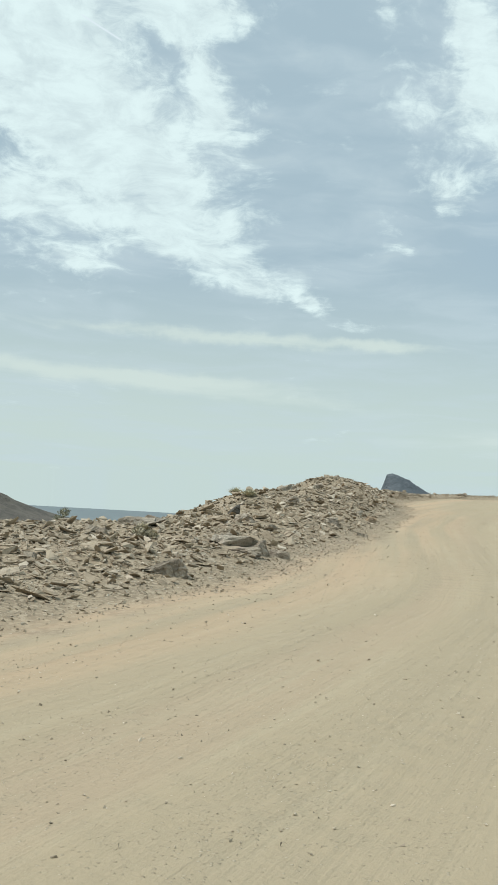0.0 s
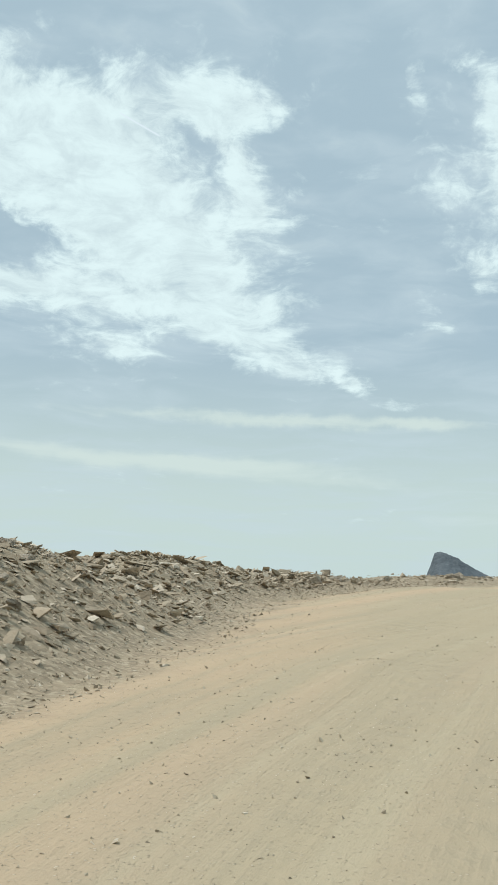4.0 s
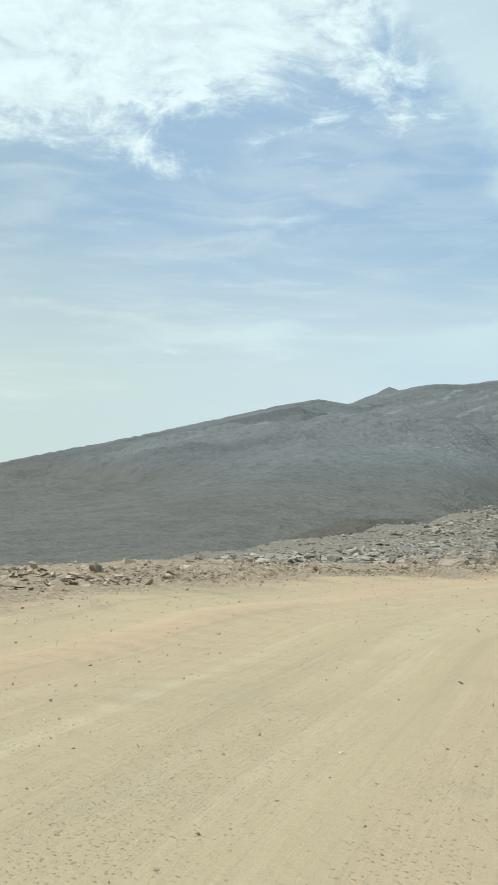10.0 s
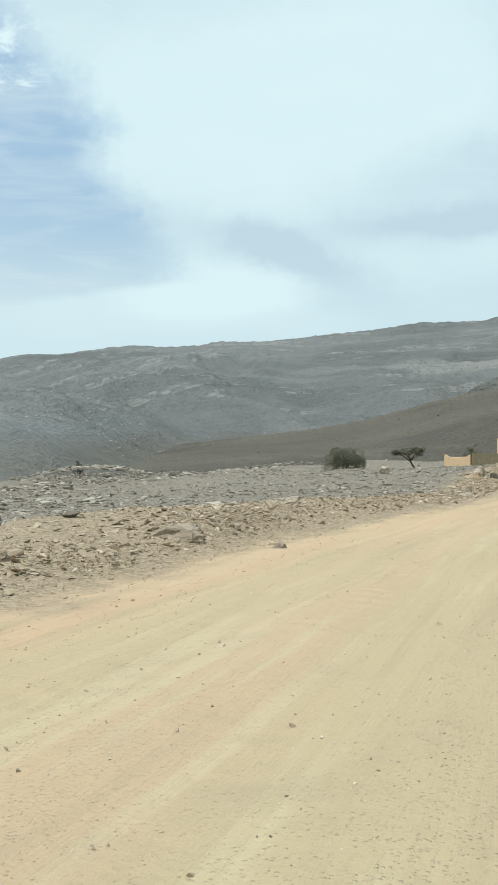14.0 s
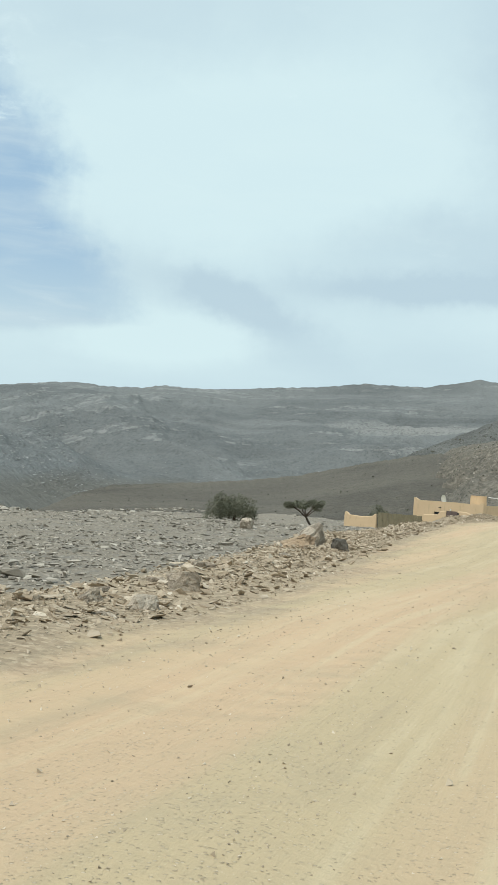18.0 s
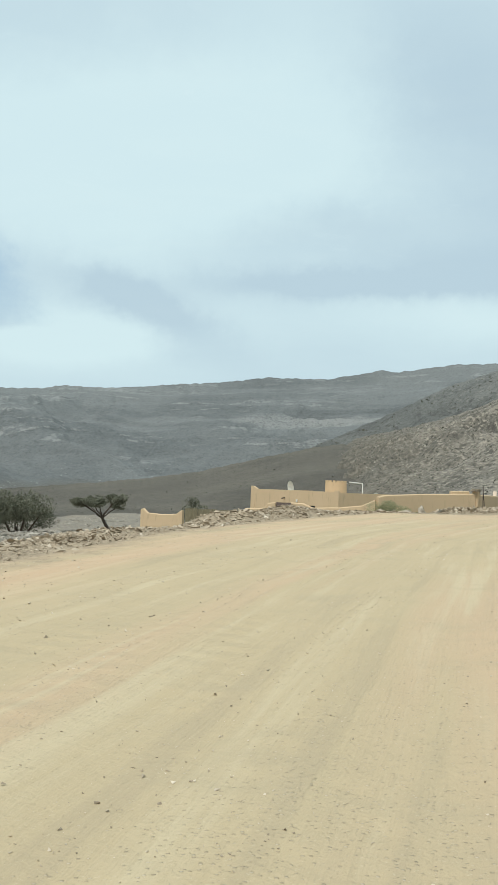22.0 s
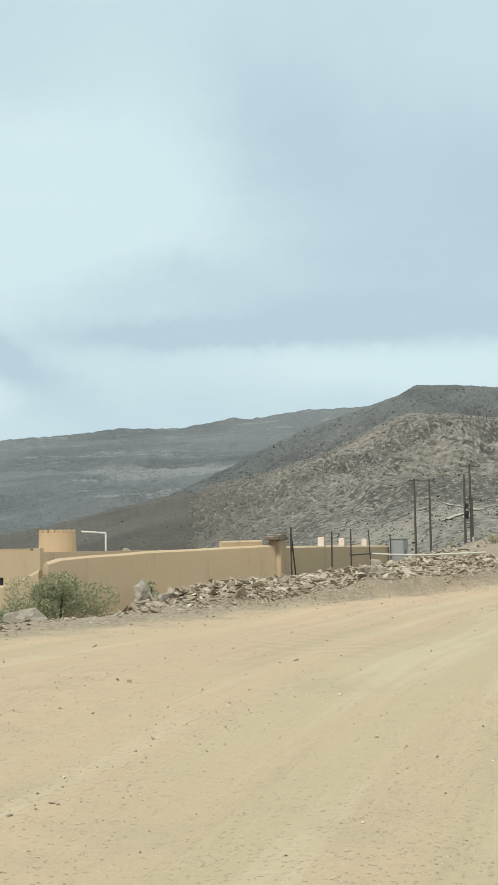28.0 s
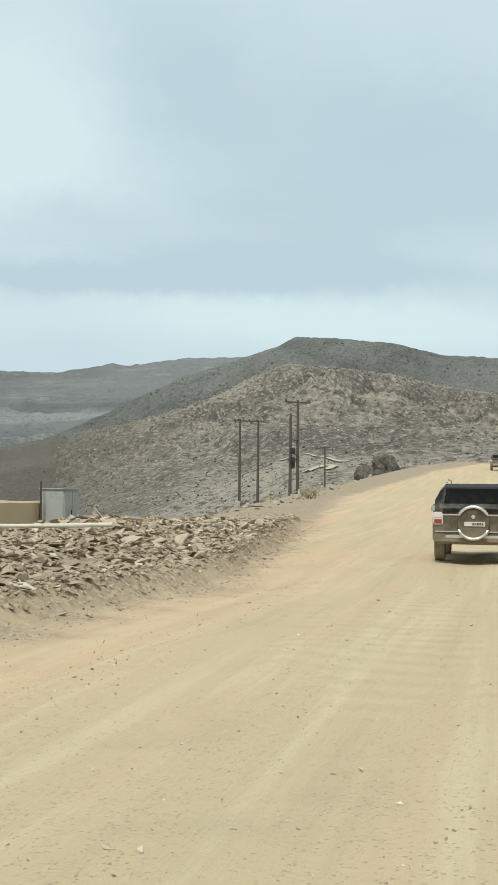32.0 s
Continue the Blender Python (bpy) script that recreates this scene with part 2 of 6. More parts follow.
def m_road(n, pos, obj):
    def lane(key):
        q = n.add("ShaderNodeAttribute")
        q.attribute_name = key
        return q.outputs["Fac"]
    o, s, past = lane("across"), lane("along"), lane("past")
    run = n.add("ShaderNodeCombineXYZ", {0: o, 1: n.math("MULTIPLY", s, 0.035), 2: 0.0}).outputs[0]
    broad = n.noise(run, 0.55, 3, 0.5, 0.3)
    tracks = n.noise(run, 2.2, 5, 0.6, 0.2)
    thin = n.noise(n.vmath("MULTIPLY", run, (1, 0.6, 1)), 9.0, 4, 0.6, 0.2)
    big = n.noise(pos, 0.10, 4)
    mid = n.noise(pos, 0.9, 6, 0.65)
    grain = n.noise(pos, 14.0, 6, 0.75)
    grit = n.noise(pos, 45.0, 3, 0.6)
    c = n.mix(big, (0.44, 0.355, 0.225), (0.48, 0.395, 0.255))
    c = n.mix(n.spread(broad, 0.46, 0.62, 0, 0.8), c, (0.50, 0.37, 0.245))
    c = n.mix(n.spread(tracks, 0.50, 0.66, 0, 0.75), c, (0.52, 0.44, 0.295))
    c = n.mix(n.spread(tracks, 0.46, 0.34, 0, 0.4), c, (0.37, 0.305, 0.205))
    c = n.mix(n.spread(thin, 0.54, 0.68, 0, 0.2), c, (0.40, 0.325, 0.215))
    c = n.mix(n.spread(mid, 0.50, 0.72, 0, 0.5), c, (0.40, 0.335, 0.225))
    rough_edge = n.spread(n.math("ADD", past, n.math("MULTIPLY", n.math("SUBTRACT", mid, 0.5), 4.0)), -1.4, 0.8)
    c = n.mix(n.math("MULTIPLY", rough_edge, 0.75), c, n.mix(mid, (0.27, 0.215, 0.15), (0.40, 0.325, 0.23)))
    c = n.mix(n.math("MULTIPLY", n.spread(grain, 0.57, 0.72), n.math("ADD", 0.22, n.math("MULTIPLY", rough_edge, 0.4))), c, (0.27, 0.22, 0.155))
    c = n.mix(n.spread(grit, 0.60, 0.72, 0, 0.3), c, (0.60, 0.53, 0.40))
    # darker first stretch: dust haze and cloud shadow put into the dirt colour
    c = n.mix(n.spread(s, 100.0, 60.0, 0, 0.6), c, n.mix(mid, (0.335, 0.285, 0.205), (0.40, 0.335, 0.24)))
    rust = n.math("MULTIPLY", n.math("MULTIPLY", n.spread(past, -3.2, -1.2), n.spread(past, 0.6, -0.4)), n.spread(n.noise(run, 1.1, 4, 0.6), 0.38, 0.6))
    c = n.mix(n.math("MULTIPLY", rust, 0.42), c, (0.56, 0.385, 0.25))
    cell = n.add("ShaderNodeTexVoronoi", {"Vector": pos, "Scale": 16.0}).outputs["Color"]
    bits = n.add("ShaderNodeSeparateColor", {0: cell}).outputs[0]
    c = n.mix(n.math("MULTIPLY", n.spread(n.math("ADD", past, n.math("MULTIPLY", n.math("SUBTRACT", mid, 0.5), 3.0)), -0.9, 0.6), 0.8), c, n.ramp(bits, (0.0, (0.18, 0.142, 0.097)), (0.4, (0.27, 0.216, 0.15)), (0.8, (0.35, 0.284, 0.20)), (1.0, (0.46, 0.385, 0.285))))
    stone = n.add("ShaderNodeTexVoronoi", {"Vector": pos, "Scale": 34.0})
    tint = n.add("ShaderNodeSeparateColor", {0: stone.outputs["Color"]}).outputs
    drift = n.noise(n.add("ShaderNodeCombineXYZ", {0: n.math("MULTIPLY", o, 0.9), 1: n.math("MULTIPLY", s, 0.10), 2: 7.0}).outputs[0], 1.0, 5, 0.6, 0.4)
    loose = n.math("MULTIPLY", n.spread(stone.outputs["Distance"], 0.34, 0.22), n.spread(n.math("ADD", tint[0], n.math("MULTIPLY", n.math("SUBTRACT", drift, 0.5), 2.6)), 0.66, 0.74))
    c = n.mix(n.math("MULTIPLY", loose, 0.6), c, n.ramp(tint[1], (0.0, (0.31, 0.257, 0.18)), (0.55, (0.43, 0.36, 0.26)), (1.0, (0.60, 0.525, 0.41))))
    # grey stony ground past the rubble on the long bend
    wild = n.math("MULTIPLY", n.spread(n.math("ADD", past, n.math("MULTIPLY", n.math("SUBTRACT", mid, 0.5), 3.0)), 2.0, 3.4), n.math("MULTIPLY", n.spread(s, 156.0, 164.0), n.spread(s, 252.0, 246.0)))
    c = n.mix(wild, c, n.ramp(bits, (0.0, (0.13, 0.118, 0.098)), (0.5, (0.22, 0.197, 0.157)), (1.0, (0.34, 0.306, 0.25))))
    # washboard ripples across the lanes, in patches
    ripple = n.math("SINE", n.math("ADD", n.math("MULTIPLY", s, 11.5), n.math("MULTIPLY", n.noise(run, 1.6, 3), 9.0)))
    patch = n.math("MULTIPLY", n.spread(n.noise(n.add("ShaderNodeCombineXYZ", {0: n.math("MULTIPLY", o, 0.5), 1: n.math("MULTIPLY", s, 0.11), 2: 3.0}).outputs[0], 1.0, 3), 0.50, 0.62), n.spread(past, -1.0, -2.5))
    h = n.math("ADD", n.math("MULTIPLY", grain, 0.22), n.math("ADD", n.math("MULTIPLY", mid, 0.8), n.math("MULTIPLY", tracks, 0.8)))
    h = n.math("ADD", h, n.math("MULTIPLY", n.math("MULTIPLY", ripple, patch), 0.16))
    h = n.math("ADD", h, n.math("MULTIPLY", loose, 0.10))
    return n.vmath("MULTIPLY", c, (1.02, 1.01, 0.985)), 0.95, h, 0.07, {}


def m_ground(n, pos, obj):
    big = n.noise(pos, 0.05, 4)
    mid = n.noise(pos, 0.7, 5, 0.65)
    grain = n.noise(pos, 5.0, 6, 0.75)
    c = n.mix(big, (0.215, 0.19, 0.148), (0.26, 0.228, 0.175))
    c = n.mix(n.spread(mid, 0.45, 0.68), c, (0.19, 0.176, 0.148))
    c = n.mix(n.spread(grain, 0.55, 0.7, 0, 0.7), c, (0.32, 0.29, 0.24))
    c = n.mix(n.spread(n.noise(pos, 14.0, 3, 0.6), 0.56, 0.66, 0, 0.7), c, (0.12, 0.11, 0.095))
    cell = n.add("ShaderNodeTexVoronoi", {"Vector": pos, "Scale": 5.5})
    bits = n.add("ShaderNodeSeparateColor", {0: cell.outputs["Color"]}).outputs
    c = n.mix(n.math("MULTIPLY", n.spread(bits[1], 0.35, 0.45), n.spread(cell.outputs["Distance"], 0.55, 0.35, 0, 0.8)), c, n.ramp(bits[0], (0.0, (0.10, 0.092, 0.078)), (0.5, (0.21, 0.19, 0.157)), (1.0, (0.40, 0.365, 0.305))))
    h = n.math("ADD", n.math("ADD", grain, mid), n.math("MULTIPLY", cell.outputs["Distance"], -0.6))
    return c, 0.95, h, 0.07, {}


def m_rubble(n, pos, obj):
    isl = n.add("ShaderNodeNewGeometry").outputs["Random Per Island"]
    c = n.ramp(isl, (0.0, (0.265, 0.212, 0.145)), (0.35, (0.36, 0.293, 0.207)), (0.7, (0.44, 0.364, 0.265)), (0.92, (0.51, 0.433, 0.33)), (1.0, (0.62, 0.545, 0.43)))
    g = n.noise(pos, 6.0, 6, 0.7)
    c = n.mix(n.spread(g, 0.5, 0.75, 0, 0.45), c, (0.27, 0.215, 0.155))
    return c, 0.92, g, 0.06, {}


def m_pebble(n, pos, obj):
    isl = n.add("ShaderNodeNewGeometry").outputs["Random Per Island"]
    return n.ramp(isl, (0.0, (0.26, 0.215, 0.155)), (0.5, (0.42, 0.352, 0.255)), (1.0, (0.64, 0.56, 0.44))), 0.95, None, 0, {}


def m_block(dark, mid, light):
    """Weathered rock of one colour family, stained, pitted and cracked."""
    def build(n, pos, obj):
        r = n.add("ShaderNodeObjectInfo").outputs["Random"]
        g = n.noise(pos, 2.2, 8, 0.7, 0.4)
        f = n.noise(pos, 11.0, 6, 0.72)
        grain = n.noise(pos, 45.0, 4, 0.7)
        c = n.mix(n.spread(g, 0.36, 0.64), mid, light)
        c = n.mix(n.spread(f, 0.52, 0.68, 0, 0.6), c, dark)
        c = n.mix(n.spread(grain, 0.52, 0.72, 0, 0.25), c, tuple(v * 0.55 for v in dark))
        crack = n.spread(n.add("ShaderNodeTexVoronoi", {"Vector": n.vmath("ADD", pos, n.vmath("MULTIPLY", n.add("ShaderNodeTexNoise", {"Vector": pos, "Scale": 3.0}).outputs["Color"], (0.5, 0.5, 0.5))), "Scale": 2.6}).outputs["Distance"], 0.52, 0.62)
        c = n.mix(n.math("MULTIPLY", crack, 0.5), c, tuple(v * 0.5 for v in dark))
        c = n.mix(n.math("MULTIPLY", r, 0.25), c, mid)
        h = n.math("ADD", g, n.math("ADD", n.math("MULTIPLY", f, 0.6), n.math("ADD", n.math("MULTIPLY", grain, 0.15), n.math("MULTIPLY", crack, -0.3))))
        return c, 0.93, h, 0.12, {}
    return build


def m_pale(n, pos, obj):
    isl = n.add("ShaderNodeNewGeometry").outputs["Random Per Island"]
    c = n.ramp(isl, (0.0, (0.20, 0.182, 0.15)), (0.5, (0.31, 0.282, 0.232)), (1.0, (0.46, 0.422, 0.355)))
    g = n.noise(pos, 3.0, 6, 0.7)
    c = n.mix(n.spread(g, 0.5, 0.75, 0, 0.5), c, (0.16, 0.15, 0.135))
    return c, 0.92, g, 0.08, {}


def m_mountain(dark, pale, rib, scale, dots, ribs=1.0, blend=None, bold=1.0, zone=None, lay=0.22, foot=None):
    """Weathered slopes: broad patches, slanting strata with thin pale ledges, dark shrubs as dots; sizes shrink with scale."""
    def build(n, pos, obj):
        q = n.add("ShaderNodeSeparateXYZ", {0: pos}).outputs
        tilt = n.math("ADD", n.math("MULTIPLY", q[0], -0.30), n.math("MULTIPLY", q[1], 0.24))
        if lay < 0.2:
            # the beds lie flatter towards the east
            bearing = n.math("MULTIPLY", n.math("ARCTAN2", q[0], q[1]), 180 / math.pi)
            tilt = n.math("MULTIPLY", tilt, n.spread(bearing, 37.0, 47.0, 1.0, 0.12))
        dip = n.math("ADD", q[2], tilt)
        bed = n.add("ShaderNodeCombineXYZ", {0: n.math("MULTIPLY", q[0], lay), 1: n.math("MULTIPLY", q[1], lay), 2: n.math("MULTIPLY", dip, 0.8)}).outputs[0]
        steep = n.spread(n.add("ShaderNodeSeparateXYZ", {0: n.add("ShaderNodeNewGeometry").outputs["True Normal"]}).outputs[2], 0.9995, 0.985 if lay < 0.2 else 0.95)
        broad = n.noise(pos, 0.0022 * scale, 5, 0.55, 0.8)
        patch = n.noise(bed, 0.006 * scale, 6, 0.6, 0.6)
        beds = n.noise(bed, 0.022 * scale, 7, 0.62, 0.35)
        rock = n.noise(pos, 0.035 * scale, 6, 0.65)
        grit = n.noise(pos, 0.14 * scale, 4, 0.65)
        c = n.mix(n.spread(broad, 0.38, 0.62), dark, pale)
        c = n.mix(n.spread(patch, 0.47, 0.36, 0, 0.7), c, tuple(v * 0.72 for v in dark))
        c = n.mix(n.math("MULTIPLY", n.spread(beds, 0.40, 0.62, 0, 0.45), steep), c, tuple(v * 1.22 for v in pale))
        c = n.mix(n.spread(rock, 0.47, 0.35, 0, min(0.9, 0.45 * bold)), c, tuple(v * 0.66 for v in dark))
        c = n.mix(n.spread(grit, 0.52, 0.64, 0, min(0.9, 0.40 * bold)), c, tuple(v * 1.35 for v in pale))
        c = n.mix(n.spread(grit, 0.48, 0.36, 0, min(0.9, 0.40 * bold)), c, tuple(v * 0.6 for v in dark))
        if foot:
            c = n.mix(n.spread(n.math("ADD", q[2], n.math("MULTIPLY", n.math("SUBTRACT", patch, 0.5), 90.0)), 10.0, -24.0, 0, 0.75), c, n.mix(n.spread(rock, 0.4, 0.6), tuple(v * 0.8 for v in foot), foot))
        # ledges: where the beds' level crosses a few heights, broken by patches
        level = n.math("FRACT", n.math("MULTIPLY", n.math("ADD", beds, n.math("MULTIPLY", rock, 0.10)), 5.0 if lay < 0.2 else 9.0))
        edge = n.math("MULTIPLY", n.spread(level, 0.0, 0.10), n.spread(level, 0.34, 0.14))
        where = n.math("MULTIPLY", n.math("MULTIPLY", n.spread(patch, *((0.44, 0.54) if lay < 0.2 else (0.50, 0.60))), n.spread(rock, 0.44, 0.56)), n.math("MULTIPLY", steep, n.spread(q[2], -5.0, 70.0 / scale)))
        if zone:
            ex, ey = n.math("SUBTRACT", q[0], zone[0]), n.math("SUBTRACT", q[1], zone[1])
            dx = n.math("DIVIDE", n.math("SUBTRACT", n.math("MULTIPLY", ex, 0.56), n.math("MULTIPLY", ey, 0.83)), zone[2])
            dy = n.math("DIVIDE", n.math("ADD", n.math("MULTIPLY", ex, 0.83), n.math("MULTIPLY", ey, 0.56)), zone[3])
            near = n.math("ADD", n.math("MULTIPLY_ADD", dx, dx, n.math("MULTIPLY", dy, dy)), n.math("MULTIPLY", n.math("SUBTRACT", beds, 0.5), 3.5))
            bare = n.spread(near, 1.1, 0.5)
            c = n.mix(n.math("MULTIPLY", bare, n.spread(n.math("ADD", n.math("MULTIPLY", beds, 0.6), n.math("MULTIPLY", grit, 0.4)), 0.44, 0.56, 0.05, 0.75)), c, tuple(v * 0.9 for v in rib))
        c = n.mix(n.math("MULTIPLY", n.math("MULTIPLY", edge, where), 0.85 * ribs), c, rib)
        # painted shade: a dark band in the colour along each pale ledge
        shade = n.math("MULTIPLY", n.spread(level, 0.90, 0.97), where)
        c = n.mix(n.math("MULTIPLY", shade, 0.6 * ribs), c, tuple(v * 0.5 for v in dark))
        if blend:
            # brown gravel over the western foot of the slope
            way = n.math("MULTIPLY", n.math("ARCTAN2", n.math("SUBTRACT", q[0], 160.0), n.math("SUBTRACT", q[1], 150.0)), 180 / math.pi)
            c = n.mix(n.spread(n.math("ADD", way, n.math("MULTIPLY", n.math("SUBTRACT", rock, 0.5), 14.0)), 64.0, 57.5, 0, 0.9), c, n.mix(n.spread(grit, 0.4, 0.65), *blend))
        cell = n.add("ShaderNodeTexVoronoi", {"Vector": pos, "Scale": 0.16 * scale, "Randomness": 1.0})
        pick = n.add("ShaderNodeSeparateColor", {0: cell.outputs["Color"]}).outputs
        bush = n.math("MULTIPLY", n.spread(cell.outputs["Distance"], 0.34, 0.20), n.spread(n.math("ADD", pick[0], n.math("MULTIPLY", n.math("SUBTRACT", rock, 0.5), 1.2)), 0.52, 0.60))
        c = n.mix(n.math("MULTIPLY", bush, dots), c, (0.052, 0.054, 0.04))
        h = n.math("ADD", n.math("MULTIPLY", rock, 1.0), n.math("ADD", n.math("MULTIPLY", grit, 0.35), n.math("MULTIPLY", n.math("MULTIPLY", edge, steep), 0.10 * ribs)))
        return c, 0.97, h, 9.0 / scale, {}
    return build


def m_plaster(n, pos, obj):
    a = n.noise(pos, 0.8, 5, 0.6)
    b = n.noise(n.vmath("MULTIPLY", pos, (1, 1, 0.25)), 3.0, 5, 0.65)
    c = n.mix(a, (0.52, 0.385, 0.235), (0.59, 0.445, 0.285))
    c = n.mix(n.spread(b, 0.55, 0.75, 0, 0.45), c, (0.34, 0.265, 0.17))
    return c, 0.95, n.noise(pos, 18.0, 4, 0.6), 0.01, {}


def plain(color, rough=0.6, wear=0.25, scale=8.0, **extra):
    def build(n, pos, obj):
        a = n.noise(pos, scale, 5, 0.6)
        c = n.mix(n.spread(a, 0.4, 0.7, 0, wear), color, tuple(v * 0.55 for v in color))
        return c, rough, a, 0.004, {k.replace("_", " "): v for k, v in extra.items()}
    return build


def m_mound(n, pos, obj):
    a = n.noise(pos, 0.35, 6, 0.65)
    b = n.noise(pos, 2.2, 7, 0.7)
    c = n.mix(n.spread(a, 0.35, 0.65), (0.10, 0.092, 0.078), (0.155, 0.14, 0.115))
    c = n.mix(n.spread(b, 0.56, 0.7, 0, 0.7), c, (0.22, 0.205, 0.175))
    c = n.mix(n.spread(b, 0.46, 0.34, 0, 0.8), c, (0.05, 0.047, 0.042))
    return c, 0.95, n.math("ADD", a, b), 0.25, {}


MOUNDM = material("mound_rock", m_mound)
ROADM = material("packed_dirt", m_road)
GROUND = material("stony_ground", m_ground)
RUBBLE = material("broken_stone", m_rubble)
PEBBLE = material("road_pebble", m_pebble)
STONE = material("boulder_stone", m_block((0.25, 0.205, 0.148), (0.40, 0.333, 0.248), (0.51, 0.435, 0.34)))
OUTCROP = material("dark_outcrop", m_block((0.07, 0.064, 0.053), (0.115, 0.104, 0.085), (0.17, 0.154, 0.125)))
BROWNROCK = material("brown_rock", m_block((0.27, 0.195, 0.125), (0.40, 0.295, 0.19), (0.48, 0.37, 0.255)))
PEACH = material("peach_paint", plain((0.70, 0.575, 0.45), 0.8))
CREAM = material("cream_limestone", m_block((0.32, 0.272, 0.205), (0.48, 0.412, 0.32), (0.60, 0.53, 0.43)))
PALE = material("pale_ledge_stone", m_pale)
# rock grey with a little blue distance haze mixed into the colour
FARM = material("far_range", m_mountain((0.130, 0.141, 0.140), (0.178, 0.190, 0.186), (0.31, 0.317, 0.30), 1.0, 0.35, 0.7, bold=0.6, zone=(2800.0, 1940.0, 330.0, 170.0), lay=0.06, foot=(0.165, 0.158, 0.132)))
# the cliff's blue haze is put into its base colours
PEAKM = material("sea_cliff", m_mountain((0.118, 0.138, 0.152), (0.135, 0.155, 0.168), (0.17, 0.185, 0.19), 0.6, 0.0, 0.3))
BROWNM = material("brown_hill", m_mountain((0.108, 0.099, 0.080), (0.135, 0.123, 0.099), (0.17, 0.155, 0.125), 2.2, 0.7, 0.1))
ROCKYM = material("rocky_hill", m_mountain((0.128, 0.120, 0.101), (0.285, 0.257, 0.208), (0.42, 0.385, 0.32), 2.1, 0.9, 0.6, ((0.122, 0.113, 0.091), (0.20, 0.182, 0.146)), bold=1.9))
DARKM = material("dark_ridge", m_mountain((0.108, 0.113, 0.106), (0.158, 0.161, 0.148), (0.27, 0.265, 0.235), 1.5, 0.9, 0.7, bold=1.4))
RISEM = material("dark_earth", m_mountain((0.098, 0.090, 0.074), (0.128, 0.117, 0.096), (0.15, 0.137, 0.112), 3.0, 0.5, 0.1))
PLASTER = material("sand_plaster", m_plaster)
WOODPOLE = material("weathered_pole", plain((0.10, 0.085, 0.07), 0.85))
STEEL = material("grey_steel", plain((0.30, 0.31, 0.30), 0.5, Metallic=0.6))
WHITE = material("white_paint", plain((0.75, 0.75, 0.70), 0.5))
DARK = material("dark_metal", plain((0.035, 0.032, 0.03), 0.5))
WATERM = material("sea_water", lambda n, pos, obj: ((0.11, 0.14, 0.15), 0.42, n.noise(pos, 0.05, 4), 0.6, {}))

# ---- the plan of the ground ----
# road line: x, y, height
ROAD = np.array([(-11.6, -38.2, -3.03), (-0.5, 0.3, -3.03), (1.5, 8.5, -3.02), (3.4, 16.9, -2.87), (4.0, 21.3, -2.73), (4.3, 27.0, -2.52), (4.5, 33.0, -2.22), (4.6, 39.6, -1.82), (5.9, 48.1, -1.38), (8.3, 56.0, -0.84),
                 (11.4, 63.2, -0.36), (15.6, 69.6, -0.03), (19.6, 76.0, 0.08), (24.0, 82.2, -0.06), (29.2, 88.3, -0.4), (35.4, 93.8, -0.91), (42.1, 98.8, -1.47), (49.4, 103.3, -1.93),
                 (57.2, 107.8, -2.24), (70.3, 115.0, -2.63), (86.4, 122.8, -2.8), (102.9, 129.7, -2.73), (117.0, 136.7, -2.71), (135.3, 145.3, -2.5), (154.8, 149.9, -2.16),
                 (173.4, 152.9, -2.32), (193.1, 156.6, -2.5), (212.7, 160.4, -2.4), (232.4, 164.1, -1.9), (252.0, 167.9, -1.2), (271.6, 171.6, -0.2), (301.1, 177.2, 1.8), (345.0, 184.0, 4.0), (420.0, 188.0, 5.0)])
ROAD_S = np.r_[0, np.cumsum(np.hypot(*np.diff(ROAD[:, :2], axis=0).T))] - 40.0
EDGE = ((-40, 6.5), (16, 6.7), (22, 6.2), (26, 5.9), (30, 5.4), (34, 4.9), (37, 4.5), (41, 4.3), (46, 4.4), (50, 5.1), (54, 6.6), (57, 7.7), (60, 8.2), (63, 8.2), (66, 7.7), (70, 7.2), (78, 6.8), (85, 6.7), (100, 6.2), (140, 6.2), (152, 5.3), (162, 4.4), (166, 4.7), (170, 5.2), (175.5, 6.0), (182, 6.7), (187, 7.3), (192, 7.6), (204, 7.9), (211, 8.4), (217, 8.7), (229, 9.4), (236, 9.4), (245, 8.2), (262, 5.5), (275, 5.1), (290, 7.0), (312, 10.0), (335, 12.2), (355, 11.3), (385, 8.6), (430, 5.0))
